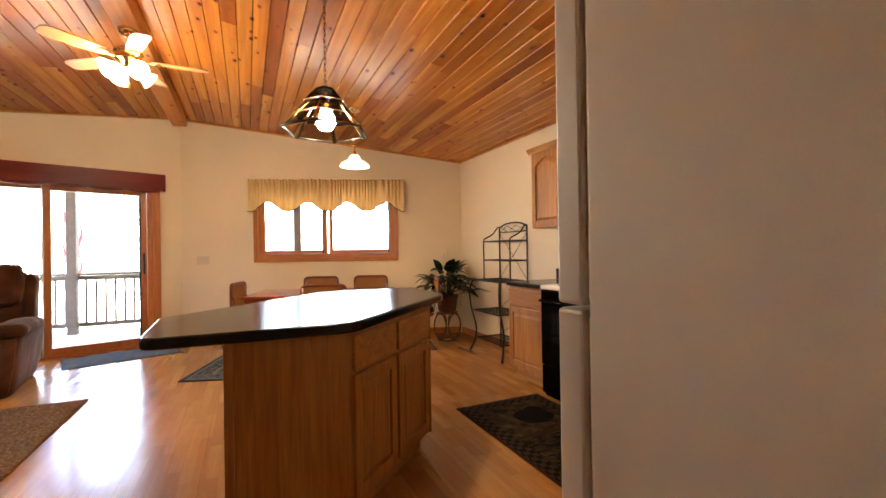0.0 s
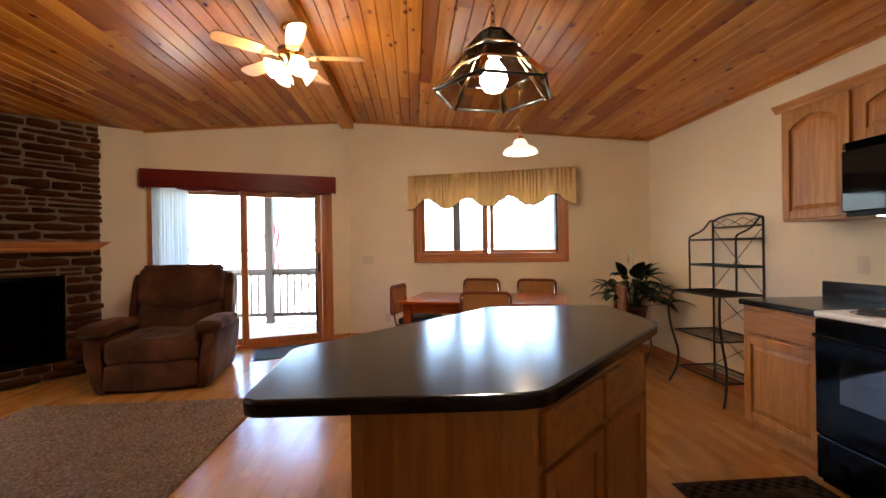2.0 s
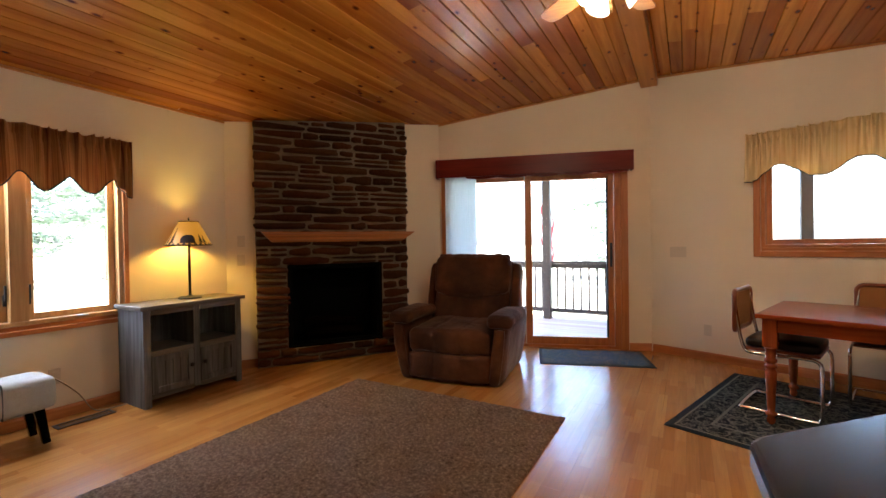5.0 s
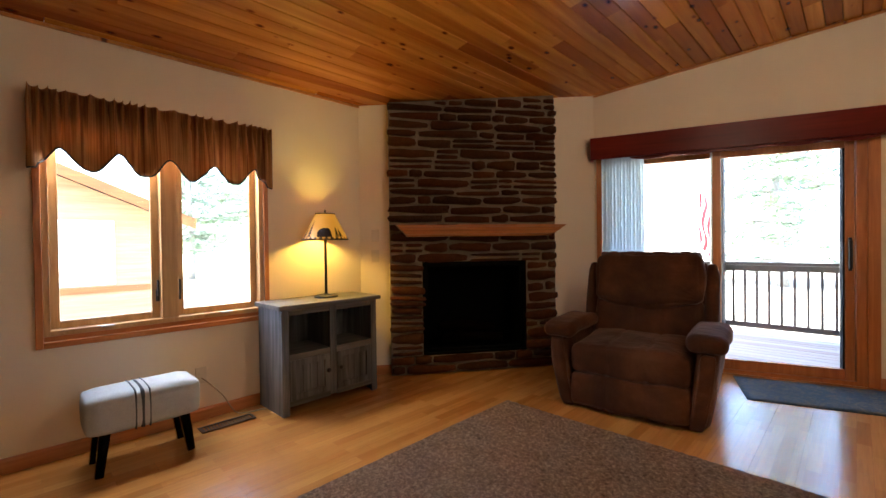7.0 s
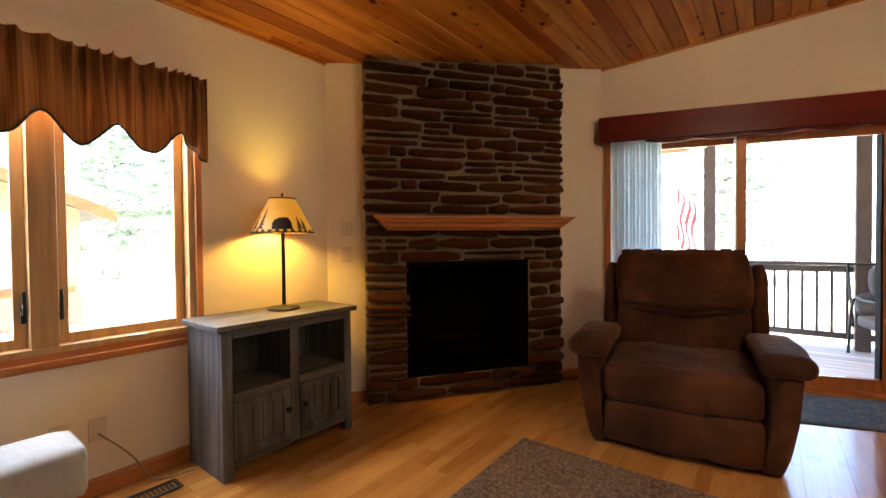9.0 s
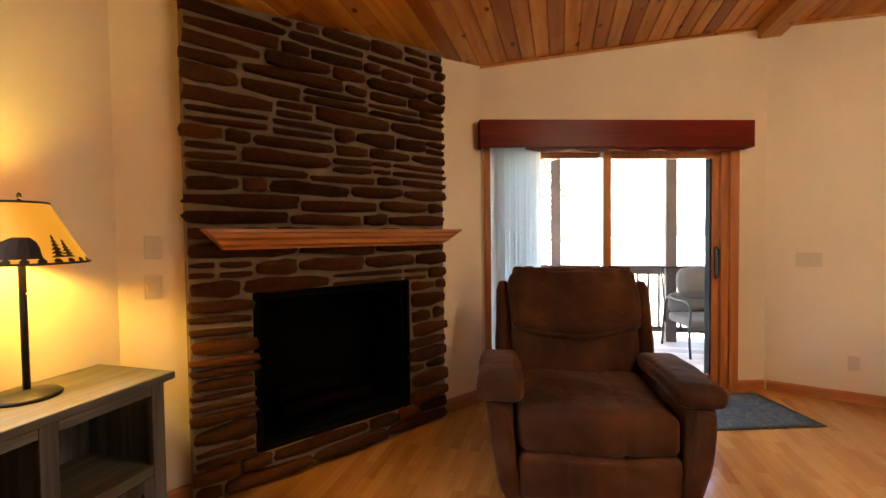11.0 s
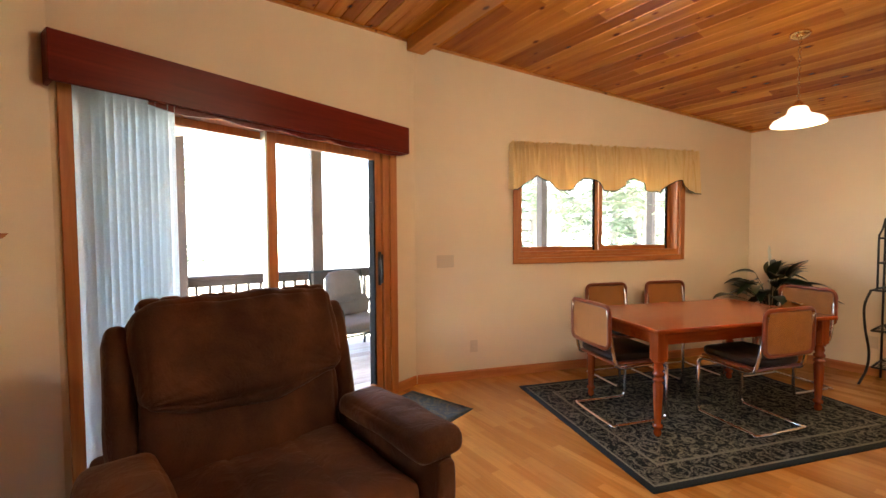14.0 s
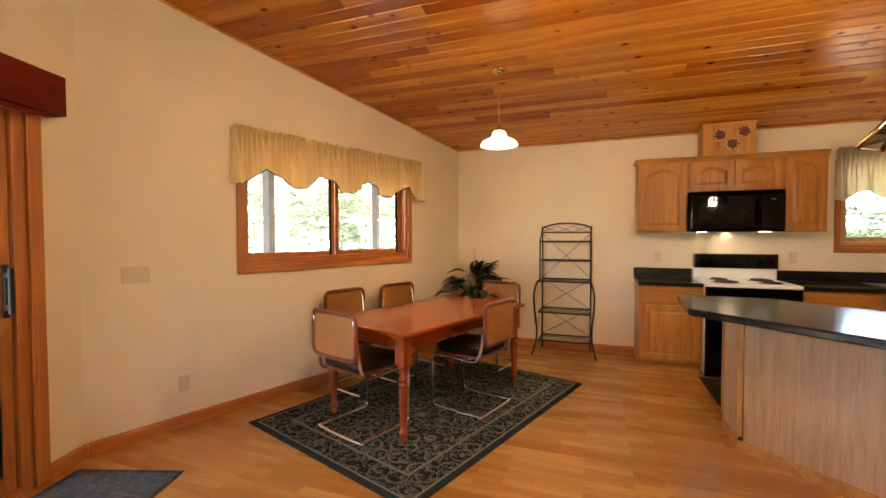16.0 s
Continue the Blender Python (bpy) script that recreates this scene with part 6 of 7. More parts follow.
for y0, y1, ky in ((0.058, MW / 2 - 0.03, MW / 2 - 0.055), (MW / 2 + 0.03, MW - 0.058, MW / 2 + 0.055)):
    b = bm_new()
    box(b, (MD - 0.022, y0, 0.102), (MD + 0.002, y0 + 0.045, 0.393), None, 0.002)
    box(b, (MD - 0.022, y1 - 0.045, 0.102), (MD + 0.002, y1, 0.393), None, 0.002)
    box(b, (MD - 0.022, y0 + 0.045, 0.348), (MD + 0.001, y1 - 0.045, 0.393), None, 0.002)
    box(b, (MD - 0.022, y0 + 0.045, 0.102), (MD + 0.001, y1 - 0.045, 0.147), None, 0.002)
    d = part("door", b, GREY, med)
    for k in range(4):
        w = (y1 - y0 - 0.092) / 4
        part("door_board", one_box((MD - 0.018, y0 + 0.046 + k * w, 0.148), (MD - 0.008, y0 + 0.046 + (k + 1) * w - 0.003, 0.347), 0.001), GREY, d)
    part("knob", lathe(bm_new(), [(0.008, 0.0), (0.007, 0.012), (0.018, 0.02), (0.016, 0.03), (0.0, 0.034)], 14, (0, 0, 0), True, pose(MD + 0.002, ky, 0.27, 0, 90, 0)), IRON, d, "dark iron knob")

LINEN = plain("pale_linen", (0.42, 0.44, 0.43), 0.95, 0, 0.08, 20, 0.4, 260, 0.4, 0.1)
STRIPE = plain("charcoal_stripe", (0.09, 0.10, 0.11), 0.95, 0, 0.1, 20, 0.4, 260, 0.4, 0.1)
st = thing("footstool", pose(-3.535, 4.035, 0), "pale linen footstool with dark stripes and black legs", "stool")
part("cushion", puff(bm_new(), (0.29, 0.54, 0.21), 0.035, pose(0, 0, 0.325), 8, 0.008, 0.003), LINEN, st)
for y, w in ((-0.055, 0.012), (-0.022, 0.028), (0.012, 0.010)):
    part("stripe", puff(bm_new(), (0.2965, w, 0.2165), 0.030, pose(0, y, 0.325), 6, 0.008), STRIPE, st, "woven charcoal stripe")
for sx in (-1, 1):
    for sy in (-1, 1):
        b = bm_new()
        tube(b, [(sx * 0.10, sy * 0.19, 0.225), (sx * 0.115, sy * 0.22, 0.0)], 0.03, 4, False, [0.034, 0.026])
        part("leg", b, BLACK, st)

# ---- baker's rack ----
rk = thing("bakers_rack", pose(3.56, 5.89, 0, 0, 0, 90), "black wrought iron bakers rack with mesh shelves", "rack")
# local: x along the wall (to the south is negative), y from the wall outward
HW = 0.285
for sx in (-1, 1):
    part("back_post", tube(bm_new(), [(sx * HW, 0.02, 0.0), (sx * HW, 0.02, 1.49)], 0.009, 8), IRON, rk)
    part("front_post", tube(bm_new(), curve_pts([(sx * HW, 0.25, 0.865), (sx * HW, 0.25, 1.10), (sx * HW, 0.25, 1.32), (sx * HW, 0.22, 1.36), (sx * HW, 0.12, 1.41), (sx * HW, 0.05, 1.49), (sx * HW, 0.02, 1.495)], 4), 0.008, 8), IRON, rk)
    part("front_leg", tube(bm_new(), curve_pts([(sx * (HW + 0.01), 0.40, 0.865), (sx * (HW + 0.045), 0.43, 0.72), (sx * (HW + 0.04), 0.41, 0.52), (sx * (HW + 0.02), 0.36, 0.30), (sx * (HW + 0.03), 0.37, 0.14), (sx * (HW + 0.07), 0.42, 0.0)], 5), 0.010, 8), IRON, rk)
arch = curve_pts([(-HW, 0.02, 1.485), (-HW * 0.6, 0.02, 1.525), (0, 0.02, 1.54), (HW * 0.6, 0.02, 1.525), (HW, 0.02, 1.485)], 4)
part("arch", tube(bm_new(), arch, 0.009, 8), IRON, rk)
part("arch_bar", tube(bm_new(), [(-HW, 0.02, 1.43), (HW, 0.02, 1.43)], 0.007, 6), IRON, rk)
b = bm_new()
for k in range(3):
    x0 = -HW + 0.03 + k * 0.18
    tube(b, [(x0, 0.02, 1.432), (x0 + 0.18, 0.02, 1.505)], 0.003, 5)
    tube(b, [(x0, 0.02, 1.505), (x0 + 0.18, 0.02, 1.432)], 0.003, 5)
part("arch_lattice", b, IRON, rk)
for zz, d in ((1.32, 0.25), (1.095, 0.25), (0.862, 0.41), (0.50, 0.40), (0.165, 0.36)):
    b = bm_new()
    for p, q in (((-HW, 0.02), (HW, 0.02)), ((-HW, d), (HW, d)), ((-HW, 0.02), (-HW, d)), ((HW, 0.02), (HW, d))):
        tube(b, [(*p, zz), (*q, zz)], 0.0085, 6)
    sh = part("shelf_frame", b, IRON, rk)
    b = bm_new()
    n = 22 if zz < 1 else 0
    for k in range(1, n):
        x = -HW + 2 * HW * k / n
        tube(b, [(x, 0.02, zz), (x, d, zz)], 0.0022, 4)
    for k in range(1, 4):
        y = 0.02 + (d - 0.02) * k / 4
        tube(b, [(-HW, y, zz - 0.003), (HW, y, zz - 0.003)], 0.003, 4)
    part("shelf_mesh", b, IRON, sh)
DULLBRASS = plain("dull_bronze_wire", (0.10, 0.065, 0.035), 0.5, 0.7, 0.1, 10)
for z0, z1 in ((0.17, 0.50), (0.50, 0.86), (0.87, 1.42)):
    b = bm_new()
    tube(b, [(-HW, 0.018, z0), (HW, 0.018, z1)], 0.003, 5)
    tube(b, [(HW, 0.016, z0), (-HW, 0.016, z1)], 0.003, 5)
    part("cross_brace", b, DULLBRASS, rk)

# ---- plant on its stand ----
RATTAN = wood("dark_rattan", (0.08, 0.03, 0.015), (0.18, 0.075, 0.035), "z", 0.4, 40)
PX, PY = 3.16, 6.93
stand = thing("plant_stand", pose(PX, PY, 0), "dark rattan plant stand of bent rings", "plant stand")
for zz, r in ((0.012, 0.13), (0.375, 0.14)):
    part("hoop", tube(bm_new(), [(r * math.cos(2 * math.pi * k / 28), r * math.sin(2 * math.pi * k / 28), zz) for k in range(28)], 0.012, 7, True), RATTAN, stand)
part("plate", lathe(bm_new(), [(0.0, 0.372), (0.135, 0.372), (0.135, 0.384), (0.0, 0.384)], 24), RATTAN, stand)
for k in range(4):
    m = pose(0, 0, 0.193, 0, 0, 90 * k + 20) @ pose(0, -0.135, 0)
    part("ring", tube(bm_new(), [m @ Vector((0.115 * math.cos(2 * math.pi * j / 24), 0.0, 0.172 * math.sin(2 * math.pi * j / 24))) for j in range(24)], 0.010, 6, True), RATTAN, stand)
pot = thing("potted_plant", pose(PX, PY, 0.386), "leafy peace lily in a brown woven pot", "plant")
WICKER = plain("brown_wicker", (0.10, 0.04, 0.02), 0.6, 0, 0.3, 30, 0.4, 90, 0.6)
b = lathe(bm_new(), [(0.0, 0.0), (0.115, 0.0), (0.12, 0.01), (0.145, 0.20), (0.155, 0.205), (0.155, 0.225), (0.14, 0.225), (0.135, 0.19), (0.0, 0.185)], 26)
part("pot", b, WICKER, pot)
part("soil", lathe(bm_new(), [(0.0, 0.188), (0.134, 0.188), (0.134, 0.196), (0.0, 0.2)], 20), SOOT, pot)


def leaf_mat():
    m, nt, b_ = graph("dark_green_leaf")
    v = coords(nt, (1, 1, 1))
    r = vary(nt, "object")
    a = noise_node(nt, v, 9, 3)
    col = ramp(nt, r, [(0.0, (0.003, 0.007, 0.003)), (0.6, (0.006, 0.016, 0.005)), (1.0, (0.014, 0.036, 0.011))])
    col = mix(nt, 0.35, col, ramp(nt, a, [(0.3, (0.003, 0.006, 0.003)), (0.7, (0.014, 0.030, 0.011))]))
    nt.links.new(col, b_.inputs["Base Color"])
    b_.inputs["Roughness"].default_value = 0.3
    return m


LEAF = leaf_mat()
rl = random.Random(8)


def leaf_mesh(ln, wd, droop):
    b = bm_new()
    n = 7
    rows = []
    for k in range(n + 1):
        s = k / n
        w = wd * math.sin(math.pi * min(1.0, s * 0.94 + 0.06)) ** 0.8 * (1 - 0.25 * s)
        x, z = ln * (s - 0.15 * s * s), -droop * s * s
        rows.append([b.verts.new((x, -w, z + w * 0.35)), b.verts.new((x, 0, z)), b.verts.new((x, w, z + w * 0.35))])
    for p, q in zip(rows, rows[1:]):
        for j in (0, 1):
            b.faces.new((p[j], p[j + 1], q[j + 1], q[j])).smooth = True
    return finish("leaf", b, LEAF)


leaves = [leaf_mesh(rl.uniform(0.20, 0.30), rl.uniform(0.055, 0.080), rl.uniform(0.07, 0.18)) for _ in range(10)]
stems = bm_new()
for k in range(58):
    a = rl.uniform(0, 2 * math.pi)
    up = rl.uniform(0.06, 0.36)
    out = rl.uniform(0.06, 0.36) * (1.1 - 1.9 * up) + 0.03
    tip = Vector((out * math.cos(a), out * math.sin(a), 0.20 + up))
    tube(stems, curve_pts([(0.03 * math.cos(a), 0.03 * math.sin(a), 0.19), (0.5 * tip.x, 0.5 * tip.y, 0.2 + up * 0.6), tip], 3), 0.003, 4)
    piece("leaf", rl.choice(leaves), pot, pose(*tip, rl.uniform(-25, 25), rl.uniform(-50, 5) if up < 0.3 else rl.uniform(-80, -20), math.degrees(a) + rl.uniform(-25, 25)))
part("stems", stems, LEAF, pot)
SPATHE = plain("white_spathe", (0.62, 0.62, 0.52), 0.6)
for x, y, h in ((0.02, 0.03, 0.86), (-0.05, 0.0, 0.80)):
    b = tube(bm_new(), [(x * 0.3, y * 0.3, 0.2), (x, y, h - 0.1)], 0.003, 5)
    tube(b, curve_pts([(x, y, h - 0.10), (x + 0.01, y, h - 0.05), (x, y, h)], 4), 0.01, 6, False, [0.004, 0.008, 0.012, 0.014, 0.012, 0.010, 0.007, 0.004, 0.001])
    part("flower", b, SPATHE, pot)

# ---- wall plates, vent, cord ----


def plate(name, m, u, z, w, h, marks, label, cat):
    t = thing(name, m @ pose(u, -0.001, z), label, cat)
    part("cover", one_box((-w / 2, -0.007, -h / 2), (w / 2, 0.0, h / 2), 0.003), PLATE, t)
    for dx, dz, mw, mh, depth in marks:
        part("insert", one_box((dx - mw / 2, -0.007 - depth, dz - mh / 2), (dx + mw / 2, -0.0075, dz + mh / 2), 0.001), PLATE, t)
    return t


TOG = [(-0.046, 0, 0.01, 0.024, 0.010), (0, 0, 0.01, 0.024, 0.010), (0.046, 0, 0.01, 0.024, 0.010)]
OUT = [(0, 0.02, 0.034, 0.028, 0.003), (0, -0.02, 0.034, 0.028, 0.003)]
plate("light_switch", NO_M, 0.285, 1.128, 0.165, 0.115, TOG, "almond triple light switch plate on the wall", "switch")
plate("wall_outlet", NO_M, 0.565, 0.315, 0.072, 0.115, OUT, "almond wall outlet above the baseboard", "outlet")
plate("light_switch", FP_M, 0.143, 1.318, 0.072, 0.115, [(0, 0, 0.01, 0.024, 0.010)], "almond light switch beside the fireplace", "switch")
plate("wall_control", FP_M, 0.139, 1.123, 0.072, 0.115, [(0, 0, 0.036, 0.036, 0.012)], "almond dimmer plate beside the fireplace", "switch")
plate("wall_outlet", WE_M, 4.44 - SOUTH, 0.318, 0.072, 0.115, OUT, "almond wall outlet with a lamp cord plugged in", "outlet")
plate("wall_outlet", WE_M, 4.30 - SOUTH, 0.33, 0.072, 0.115, OUT, "almond wall outlet under the window", "outlet")
plate("wall_outlet", EA_M, 7.289 - 4.88, 1.14, 0.072, 0.115, OUT, "almond kitchen outlet beside the range", "outlet")
plate("wall_outlet", EA_M, 7.289 - 3.615, 1.155, 0.072, 0.115, OUT, "almond kitchen outlet near the window", "outlet")
plate("wall_outlet", EA_M, 1.05, 0.32, 0.072, 0.115, OUT, "almond wall outlet behind the rack", "outlet")
CORD = plain("tan_cord", (0.30, 0.21, 0.11), 0.6)
solid("lamp_cord", tube(bm_new(), curve_pts([(-3.845, 4.44, 0.30), (-3.81, 4.47, 0.27), (-3.79, 4.56, 0.16), (-3.76, 4.63, 0.03), (-3.74, 4.70, 0.006), (-3.72, 4.80, 0.006), (-3.70, 4.92, 0.006)], 6), 0.004, 6), CORD, "tan lamp cord running down to the floor", "cord")
vent = thing("floor_vent", pose(-3.64, 4.54, 0.001), "dark brown metal floor vent grille", "vent")
VENT = plain("dark_bronze_vent", (0.04, 0.025, 0.018), 0.5, 0.4)
part("frame", frame_rect(bm_new(), -0.175, 0.175, -0.055, 0.055, 0.018, 0, 0.005, 0.001), VENT, vent).matrix_basis = pose(0, 0, 0.005, 90, 0, 0) @ pose(0, 0, 0)
vent.matrix_basis = pose(-3.64, 4.54, 0.001, 0, 0, 90)
for k in range(16):
    part("slat", one_box((-0.155 + k * 0.0195, -0.036, 0.0), (-0.145 + k * 0.0195, 0.036, 0.004)), VENT, vent)

# ---- outside: deck, porch, ground, trees ----
bm = bm_new()
R_ = 400.0
vs = [bm.verts.new((x, y, -0.55)) for x, y in ((-R_, -R_), (R_, -R_), (R_, R_), (-R_, R_))]
bm.faces.new(vs)
bmesh.ops.subdivide_edges(bm, edges=bm.edges[:], cuts=60, use_grid_fill=True)
for v in bm.verts:
    v.co.z += 0.15 * noise.noise(v.co * 0.05)
GROUND = plain("sandy_grass", (0.36, 0.34, 0.24), 0.95, 0, 0.3, 0.4, 0.4, 12, 0.4)
solid("ground", bm, GROUND, "pale sandy grass around the house", "ground", "structure")

deck = thing("deck", pose(0, 0, 0), "weathered wooden deck boards outside the sliding door", "deck", "", "structure")
deck_board = finish("board", one_box((0, -0.068, -0.028), (8.0, 0.068, 0.0), 0.003), DECKWOOD)
y = 7.95
while y < 10.65:
    for x0 in (-7.0, 1.0):
        piece("board", deck_board, deck, pose(x0 + 0.002, y, -0.06))
    y += 0.142

rail = thing("deck_railing", pose(0, 10.55, -0.06), "dark brown wooden deck railing with upright balusters", "railing")
part("top_rail", one_box((-7, -0.07, 0.95), (9, 0.07, 0.99), 0.005), RAILWOOD, rail)
part("upper_rail", one_box((-7, -0.02, 0.87), (9, 0.02, 0.945)), RAILWOOD, rail)
part("lower_rail", one_box((-7, -0.02, 0.10), (9, 0.02, 0.17)), RAILWOOD, rail)
bal = finish("baluster", one_box((-0.014, -0.014, 0.171), (0.014, 0.014, 0.869)), RAILWOOD)
for k in range(120):
    piece("baluster", bal, rail, pose(-6.9 + k * 0.132, 0, 0))
for x in (-5.9, -1.90, -0.45, 1.58, 3.55, 7.0):
    p = tagged(new("porch_post", finish("porch_post", one_box((-0.065, -0.065, 0), (0.065, 0.065, 2.748), 0.006), RAILWOOD)), "dark stained porch post at the deck railing", "post", "porch posts")
    p.matrix_basis = pose(x, 10.45, -0.06)

PORCHWOOD = wood("porch_ceiling", (0.30, 0.15, 0.07), (0.46, 0.26, 0.13), "x", 0.6, 30)
bm = bm_new()
box(bm, (-3.1, 8.75, 2.86), (9, 11.1, 2.92))
box(bm, (-3.1, 10.38, 2.69), (9, 10.52, 2.858))
box(bm, (-3.1, 10.40, 2.40), (-1.97, 10.50, 2.50), pose(0, 0, 0))
solid("porch_roof", bm, PORCHWOOD, "brown wooden porch roof over the deck", "roof", "structure")

# lit lantern under the porch roof
lan = thing("porch_lantern", pose(-1.95, 9.70, 0), "brass porch lantern with a lit glass bowl", "lantern")
part("canopy", lathe(bm_new(), [(0.07, 2.858), (0.07, 2.845), (0.03, 2.825), (0.0, 2.824)], 20), BRASS, lan)
part("rod", tube(bm_new(), [(0, 0, 2.83), (0, 0, 2.40)], 0.008, 8), BRASS, lan)
part("bowl", lathe(bm_new(), [(0.03, 2.41), (0.10, 2.395), (0.145, 2.36), (0.13, 2.315), (0.07, 2.285), (0.0, 2.278)], 24), lit("porch_lantern_glass", (1.0, 0.75, 0.40), 0.10, (0.8, 0.7, 0.5)), lan, "lit ribbed glass bowl")

# deck chair
dch = thing("deck_chair", pose(-0.14, 10.02, -0.059, 0, 0, 192), "grey cushioned dark metal deck armchair", "outdoor seat")
DMETAL = plain("dark_green_metal", (0.015, 0.022, 0.02), 0.5, 0.3)
DCUSH = plain("grey_outdoor_cushion", (0.085, 0.078, 0.072), 0.9, 0, 0.1, 10, 0.3, 200, 0.3)
for sx in (-1, 1):
    part("side_frame", tube(bm_new(), curve_pts([(sx * 0.38, 0.36, 0.0), (sx * 0.38, 0.33, 0.3), (sx * 0.38, 0.34, 0.60), (sx * 0.38, 0.0, 0.62), (sx * 0.38, -0.22, 0.60), (sx * 0.38, -0.30, 0.3), (sx * 0.38, -0.34, 0.0)], 4), 0.014, 7), DMETAL, dch)
    part("back_post", tube(bm_new(), [(sx * 0.37, -0.25, 0.30), (sx * 0.37, -0.40, 0.98)], 0.013, 7), DMETAL, dch)
part("back_bar", tube(bm_new(), [(-0.37, -0.40, 0.98), (0.37, -0.40, 0.98)], 0.013, 7), DMETAL, dch)
part("seat_rail", tube(bm_new(), [(-0.38, 0.32, 0.30), (0.38, 0.32, 0.30)], 0.012, 7), DMETAL, dch)
part("seat_cushion", puff(bm_new(), (0.70, 0.60, 0.13), 0.05, pose(0, 0.03, 0.38), 8, 0.012, 0.006), DCUSH, dch)
part("back_cushion", puff(bm_new(), (0.68, 0.13, 0.26), 0.06, pose(0, -0.225, 0.55, 9), 8, 0.02, 0.008), DCUSH, dch)

solid("throw_pillow", puff(bm_new(), (0.44, 0.13, 0.34), 0.06, pose(0, 0, 0), 8, 0.03, 0.006), DCUSH, "grey throw pillow leaning on the deck seat", "pillow", "", pose(-0.14, 10.02, -0.059, 0, 0, 192) @ pose(0.02, -0.20, 0.80, 14))

# striped banner on the far post
RED = plain("red_stripe_cloth", (0.36, 0.022, 0.028), 0.8)
PALE = plain("white_stripe_cloth", (0.75, 0.73, 0.70), 0.8)
ban = thing("hanging_banner", pose(-2.62, 12.2, 1.0, 0, 0, 10), "red and white striped cloth hanging by the deck", "banner")
part("pole", tube(bm_new(), [(0.06, 0.0, -1.62), (0.05, 0.0, 1.28)], 0.018, 8), WHITE, ban)
for k in range(7):
    b = bm_new()
    g = []
    for j in range(9):
        s = j / 8
        zt = 1.22 - 1.05 * s
        x0 = k * 0.042 + 0.05 * s * math.sin(3 * s + 1) + 0.04 * math.sin(9 * s)
        y0 = 0.03 * math.sin(7 * s + k * 0.8)
        g.append([b.verts.new((x0 + 0.05 - 0.16 * (1 - s) * 0.2, y0, zt - k * 0.05)), b.verts.new((x0 + 0.05 + 0.042 - 0.16 * (1 - s) * 0.2, y0 + 0.012, zt - (k + 1) * 0.05))])
    for p, q in zip(g, g[1:]):
        b.faces.new((p[0], p[1], q[1], q[0])).smooth = True
    part("stripe", b, RED if k % 2 == 0 else PALE, ban)

# outbuilding seen through the west window
SIDING = wood("peach_log_siding", (0.30, 0.165, 0.085), (0.40, 0.24, 0.135), "y", 0.7, 20)
FASCIA = wood("cedar_fascia", (0.22, 0.07, 0.015), (0.32, 0.11, 0.025), "y", 0.6, 30)
ROOFING = plain("grey_shingle", (0.25, 0.24, 0.23), 0.9, 0, 0.2, 5, 0.4, 40, 0.4)
ob = thing("garage", pose(-13.5, 0.0, -0.55), "peach sided garage with cedar trim beyond the window", "building")
b = bm_new()
poly = [(-4.0, 0.0), (6.4, 0.0), (6.4, 2.55), (1.2, 4.78), (-4.0, 2.55)]
fr_ = [b.verts.new((0.0, y, z)) for y, z in poly]
bk = [b.verts.new((-7.0, y, z)) for y, z in poly]
b.faces.new(fr_)
b.faces.new(bk[::-1])
for k in range(5):
    b.faces.new((fr_[k], bk[k], bk[(k + 1) % 5], fr_[(k + 1) % 5]))
part("wall", b, SIDING, ob)
for y0, z0, y1, z1 in ((1.2, 4.84, 6.95, 2.38), (1.2, 4.84, -4.55, 2.38)):
    b = bm_new()
    vs = [b.verts.new(c) for c in ((0.5, y0, z0), (0.5, y1, z1), (-7.4, y1, z1), (-7.4, y0, z0), (0.5, y0, z0 + 0.12), (0.5, y1, z1 + 0.12), (-7.4, y1, z1 + 0.12), (-7.4, y0, z0 + 0.12))]
    for f in ((0, 1, 2, 3), (7, 6, 5, 4), (0, 4, 5, 1), (1, 5, 6, 2), (2, 6, 7, 3), (3, 7, 4, 0)):
        b.faces.new([vs[i] for i in f])
    part("roof_slope", b, ROOFING, ob)
    b = bm_new()
    vs = [b.verts.new(c) for x in (0.50, 0.54) for c in ((x, y0, z0 - 0.12), (x, y1, z1 - 0.12), (x, y1, z1 + 0.14), (x, y0, z0 + 0.14))]
    for f in ((0, 1, 2, 3), (7, 6, 5, 4), (0, 4, 5, 1), (1, 5, 6, 2), (2, 6, 7, 3), (3, 7, 4, 0)):
        b.faces.new([vs[i] for i in f])
    part("fascia", b, FASCIA, ob)
gd = part("shuttered_window", one_box((0.002, 4.2, 0.9), (0.05, 5.3, 2.45), 0.01), WHITE, ob)
for k in range(4):
    part("shutter_panel", one_box((0.051, 4.25, 0.94 + k * 0.375), (0.07, 5.25, 1.29 + k * 0.375), 0.008), WHITE, gd)
part("trim_board", one_box((0.002, -4.0, 0.72), (0.03, 6.3, 0.86)), FASCIA, ob)

# trees
BARK = plain("grey_pine_bark", (0.40, 0.36, 0.31), 0.95, 0, 0.35, 4, 0.5, 30, 1.0)
NEEDLE = plain("pine_needles", (0.25, 0.31, 0.21), 0.85, 0, 0.35, 1.2, 0.3, 30, 0.0, 0.15)


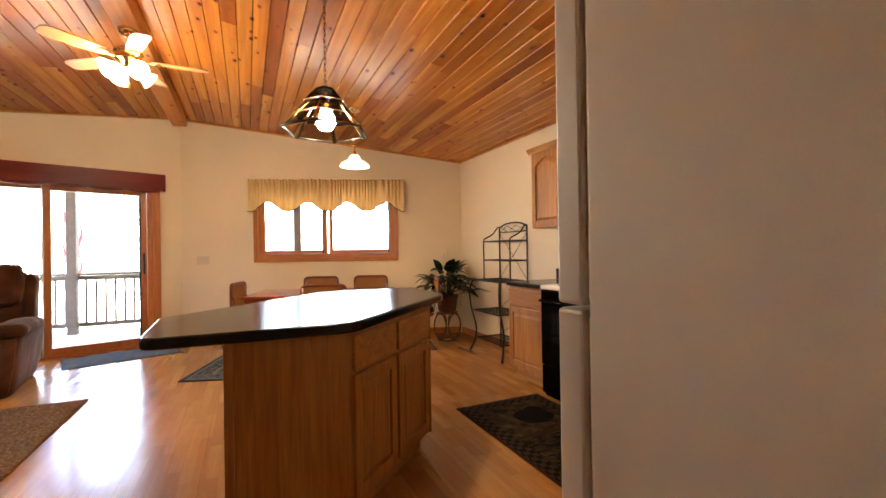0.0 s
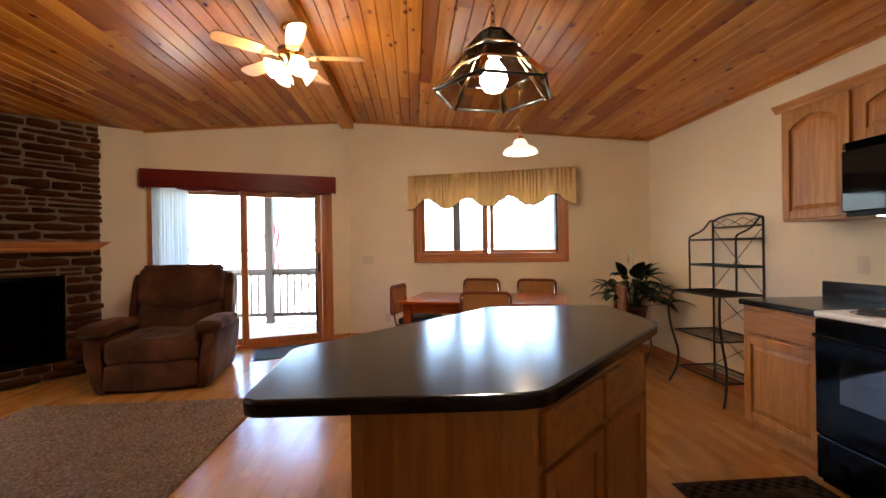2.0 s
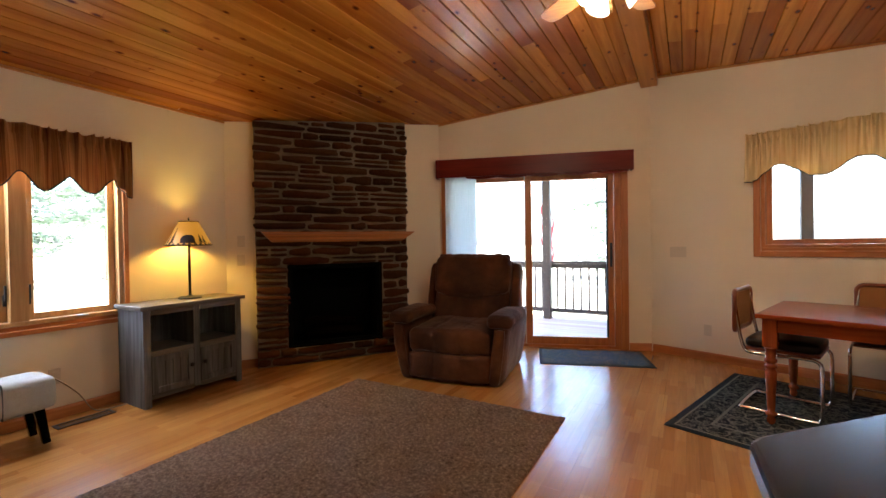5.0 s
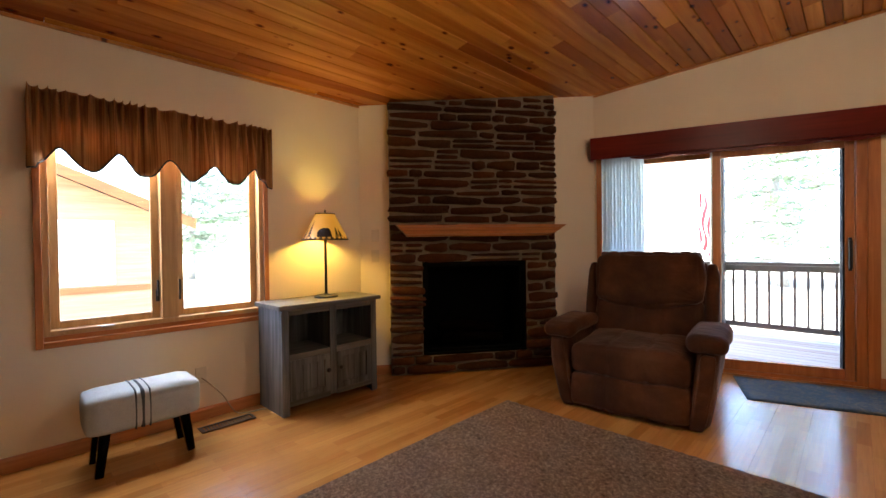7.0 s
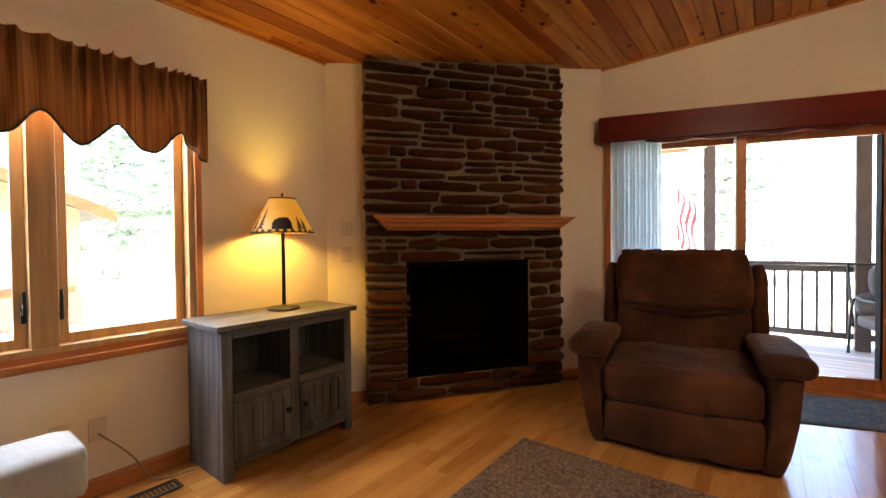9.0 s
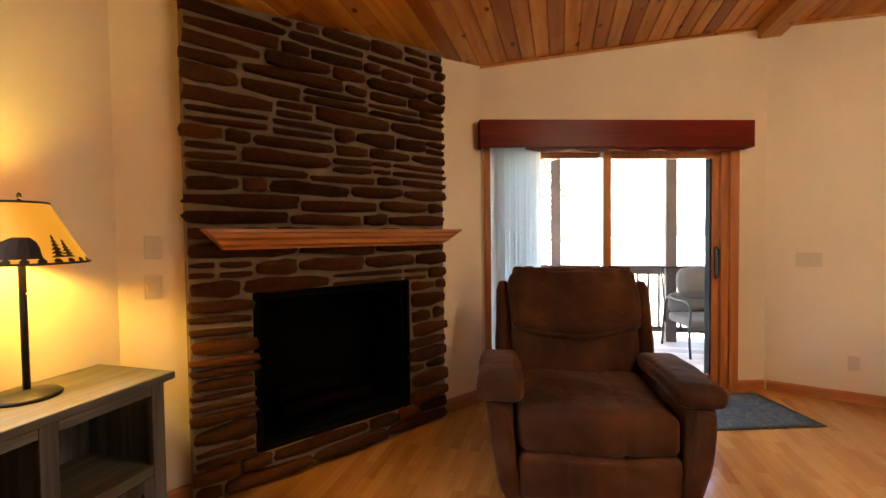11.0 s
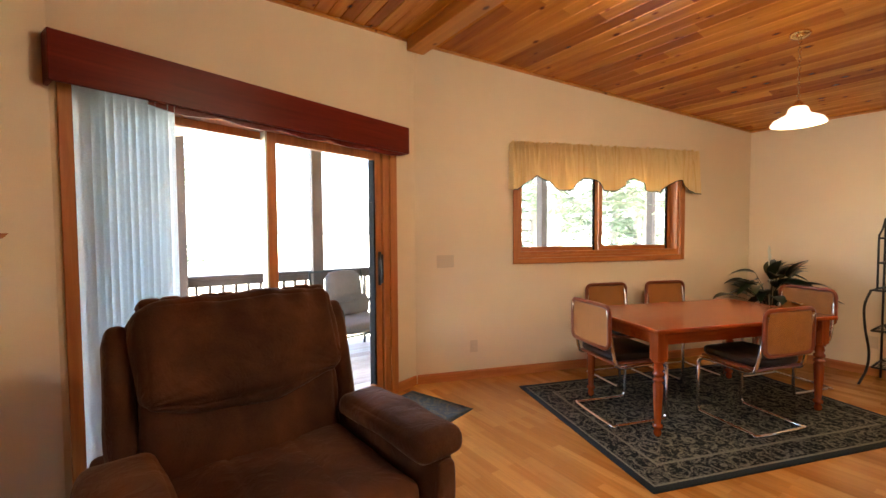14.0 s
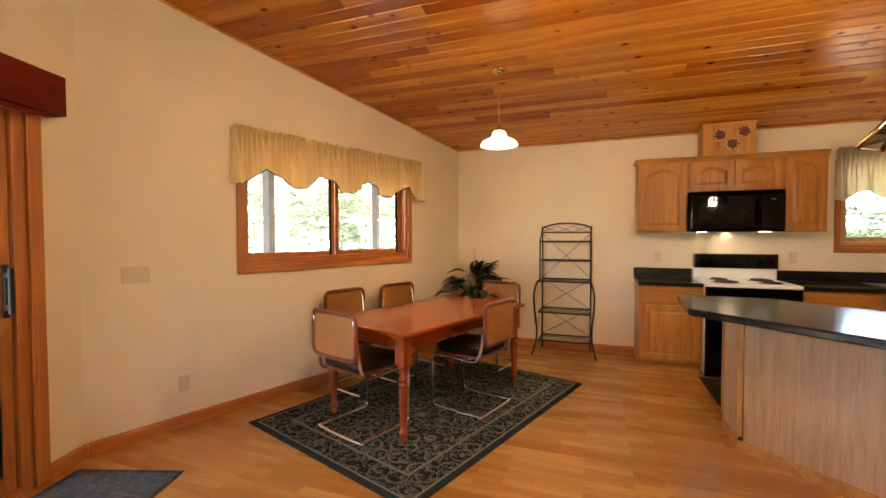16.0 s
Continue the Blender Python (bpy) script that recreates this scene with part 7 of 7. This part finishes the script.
def pine(seed, height, low):
    """A tapered trunk, drooping limbs and many flat needle sprays."""
    r = random.Random(seed)
    trunk = bm_new()
    pts = [(0.12 * math.sin(k * 0.8 + seed), 0.10 * math.cos(k + seed), height * k / 8) for k in range(9)]
    tube(trunk, pts, 0.2, 9, False, [0.02 + 0.20 * height / 14 * (1 - k / 8.6) for k in range(9)])
    crown = bm_new()
    z = low
    while z < height - 0.3:
        reach = (height - z) / (height - low) * height * 0.20 * r.uniform(0.7, 1.15) + 0.3
        for k in range(r.randint(4, 6)):
            a = r.uniform(0, 2 * math.pi)
            tip = Vector((reach * math.cos(a), reach * math.sin(a), z - 0.12 * reach + r.uniform(-0.1, 0.25)))
            base = Vector((0, 0, z))
            tube(trunk, [base, base.lerp(tip, 0.6) + Vector((0, 0, 0.06)), tip], 0.02, 4, False, [0.035, 0.02, 0.008])
            n = int(5 + reach * 7)
            for j in range(n):
                s = r.uniform(0.25, 1.05)
                c = base.lerp(tip, s) + Vector((r.uniform(-0.2, 0.2), r.uniform(-0.2, 0.2), r.uniform(-0.10, 0.10)))
                m = Matrix.Translation(c) @ Euler((r.uniform(-0.6, 0.6), r.uniform(-0.6, 0.6), r.uniform(0, 6.3))).to_matrix().to_4x4()
                L = r.uniform(0.16, 0.34)
                hub = crown.verts.new(m @ Vector((0, 0, 0)))
                for q in range(5):
                    aa = -1.1 + 0.55 * q
                    p1 = crown.verts.new(m @ Vector((L * math.cos(aa), L * math.sin(aa), r.uniform(-0.04, 0.04))))
                    p2 = crown.verts.new(m @ Vector((L * 0.9 * math.cos(aa + 0.22), L * 0.9 * math.sin(aa + 0.22), r.uniform(-0.04, 0.04))))
                    crown.faces.new((hub, p1, p2))
        z += r.uniform(0.28, 0.45)
    return finish("trunk", trunk, BARK, True), finish("crown", crown, NEEDLE)


kinds = [pine(3, 11.0, 1.6), pine(5, 14.0, 3.0), pine(9, 8.0, 0.7)]
spots = ((-2.62, 24.0, 2, 1.6), (7.6, 2.0, 2, 0.9), (8.6, 4.4, 0, 0.8), (7.2, 0.2, 2, 0.8), (6.7, 13.0, 1, 0.95), (11.5, 13.0, 1, 1.0), (9.6, 16.5, 0, 1.0), (14.5, 15.5, 2, 1.3), (13.2, 11.2, 2, 1.0), (17, 18, 0, 1.2), (8.8, 20.5, 2, 1.2), (19, 13, 1, 1.2), (15.8, 21.0, 0, 1.1),
         (-24, 13.5, 1, 1.0), (-27, 10.5, 0, 1.1), (-30, 15, 1, 1.2), (-33, 11.5, 0, 1.3), (-27, 18, 0, 1.1), (-36, 18, 1, 1.3),
         (13, 4, 1, 1.0), (15, 1, 0, 1.1), (12, -3, 2, 1.1), (18, 6, 1, 1.2))
for k, (x, y, kind, sc) in enumerate(spots):
    t = thing("pine_tree", pose(x, y, -0.6, 0, 0, k * 67) @ Matrix.Scale(sc, 4), "tall pine tree with drooping green boughs outside", "tree", "pine trees round the house")
    for nm, me in zip(("trunk", "crown"), kinds[kind]):
        o = new(nm, me)
        o.parent = t

# ---- floor: laminate boards ----
bm = bm_new()
prism(bm, [(3.575, SOUTH), NE, BEND, NW, WC, (-3.86, SOUTH)], -0.03, -0.008)
floor = solid("floor", bm, LAMINATE, "maple laminate floor of staggered strips", "floor", "structure")
POLY = [(3.575, SOUTH), NE, BEND, NW, WC, (-3.86, SOUTH)]


def clip_poly(poly, inside, cross):
    out = []
    for k, p in enumerate(poly):
        q = poly[(k + 1) % len(poly)]
        if inside(p):
            out.append(p)
        if inside(p) != inside(q):
            out.append(cross(p, q))
    return out


def clip_rect(poly, x0, x1, y0, y1):
    for ax, lim, sg in ((0, x0, 1), (0, x1, -1), (1, y0, 1), (1, y1, -1)):
        poly = clip_poly(poly, lambda p: sg * (p[ax] - lim) >= 0,
                         lambda p, q: tuple(p[i] + (q[i] - p[i]) * (lim - p[ax]) / (q[ax] - p[ax]) for i in (0, 1)))
        if len(poly) < 3:
            return []
    return poly


rnd = random.Random(11)
BW, BL = 0.195, 1.29
full = None
x = -3.86
while x < 3.575:
    y = SOUTH - rnd.random() * BL
    while y < 8.55:
        poly = clip_rect(POLY, x + 0.0004, x + BW - 0.0004, y + 0.0004, y + BL - 0.0004)
        if poly:
            if len(poly) == 4 and abs(max(p[1] for p in poly) - min(p[1] for p in poly) - BL) < 0.01 and abs(max(p[0] for p in poly) - min(p[0] for p in poly) - BW) < 0.01:
                if full is None:
                    full = finish("plank", prism(bm_new(), [(0, 0), (BW - 0.0008, 0), (BW - 0.0008, BL - 0.0008), (0, BL - 0.0008)], -0.0075, 0.0), LAMINATE)
                piece("plank", full, floor, pose(x + 0.0004, y + 0.0004, 0))
            else:
                piece("plank", finish("plank", prism(bm_new(), [(px - x, py - y) for px, py in poly], -0.0075, 0.0), LAMINATE), floor, pose(x, y, 0))
        y += BL
    x += BW
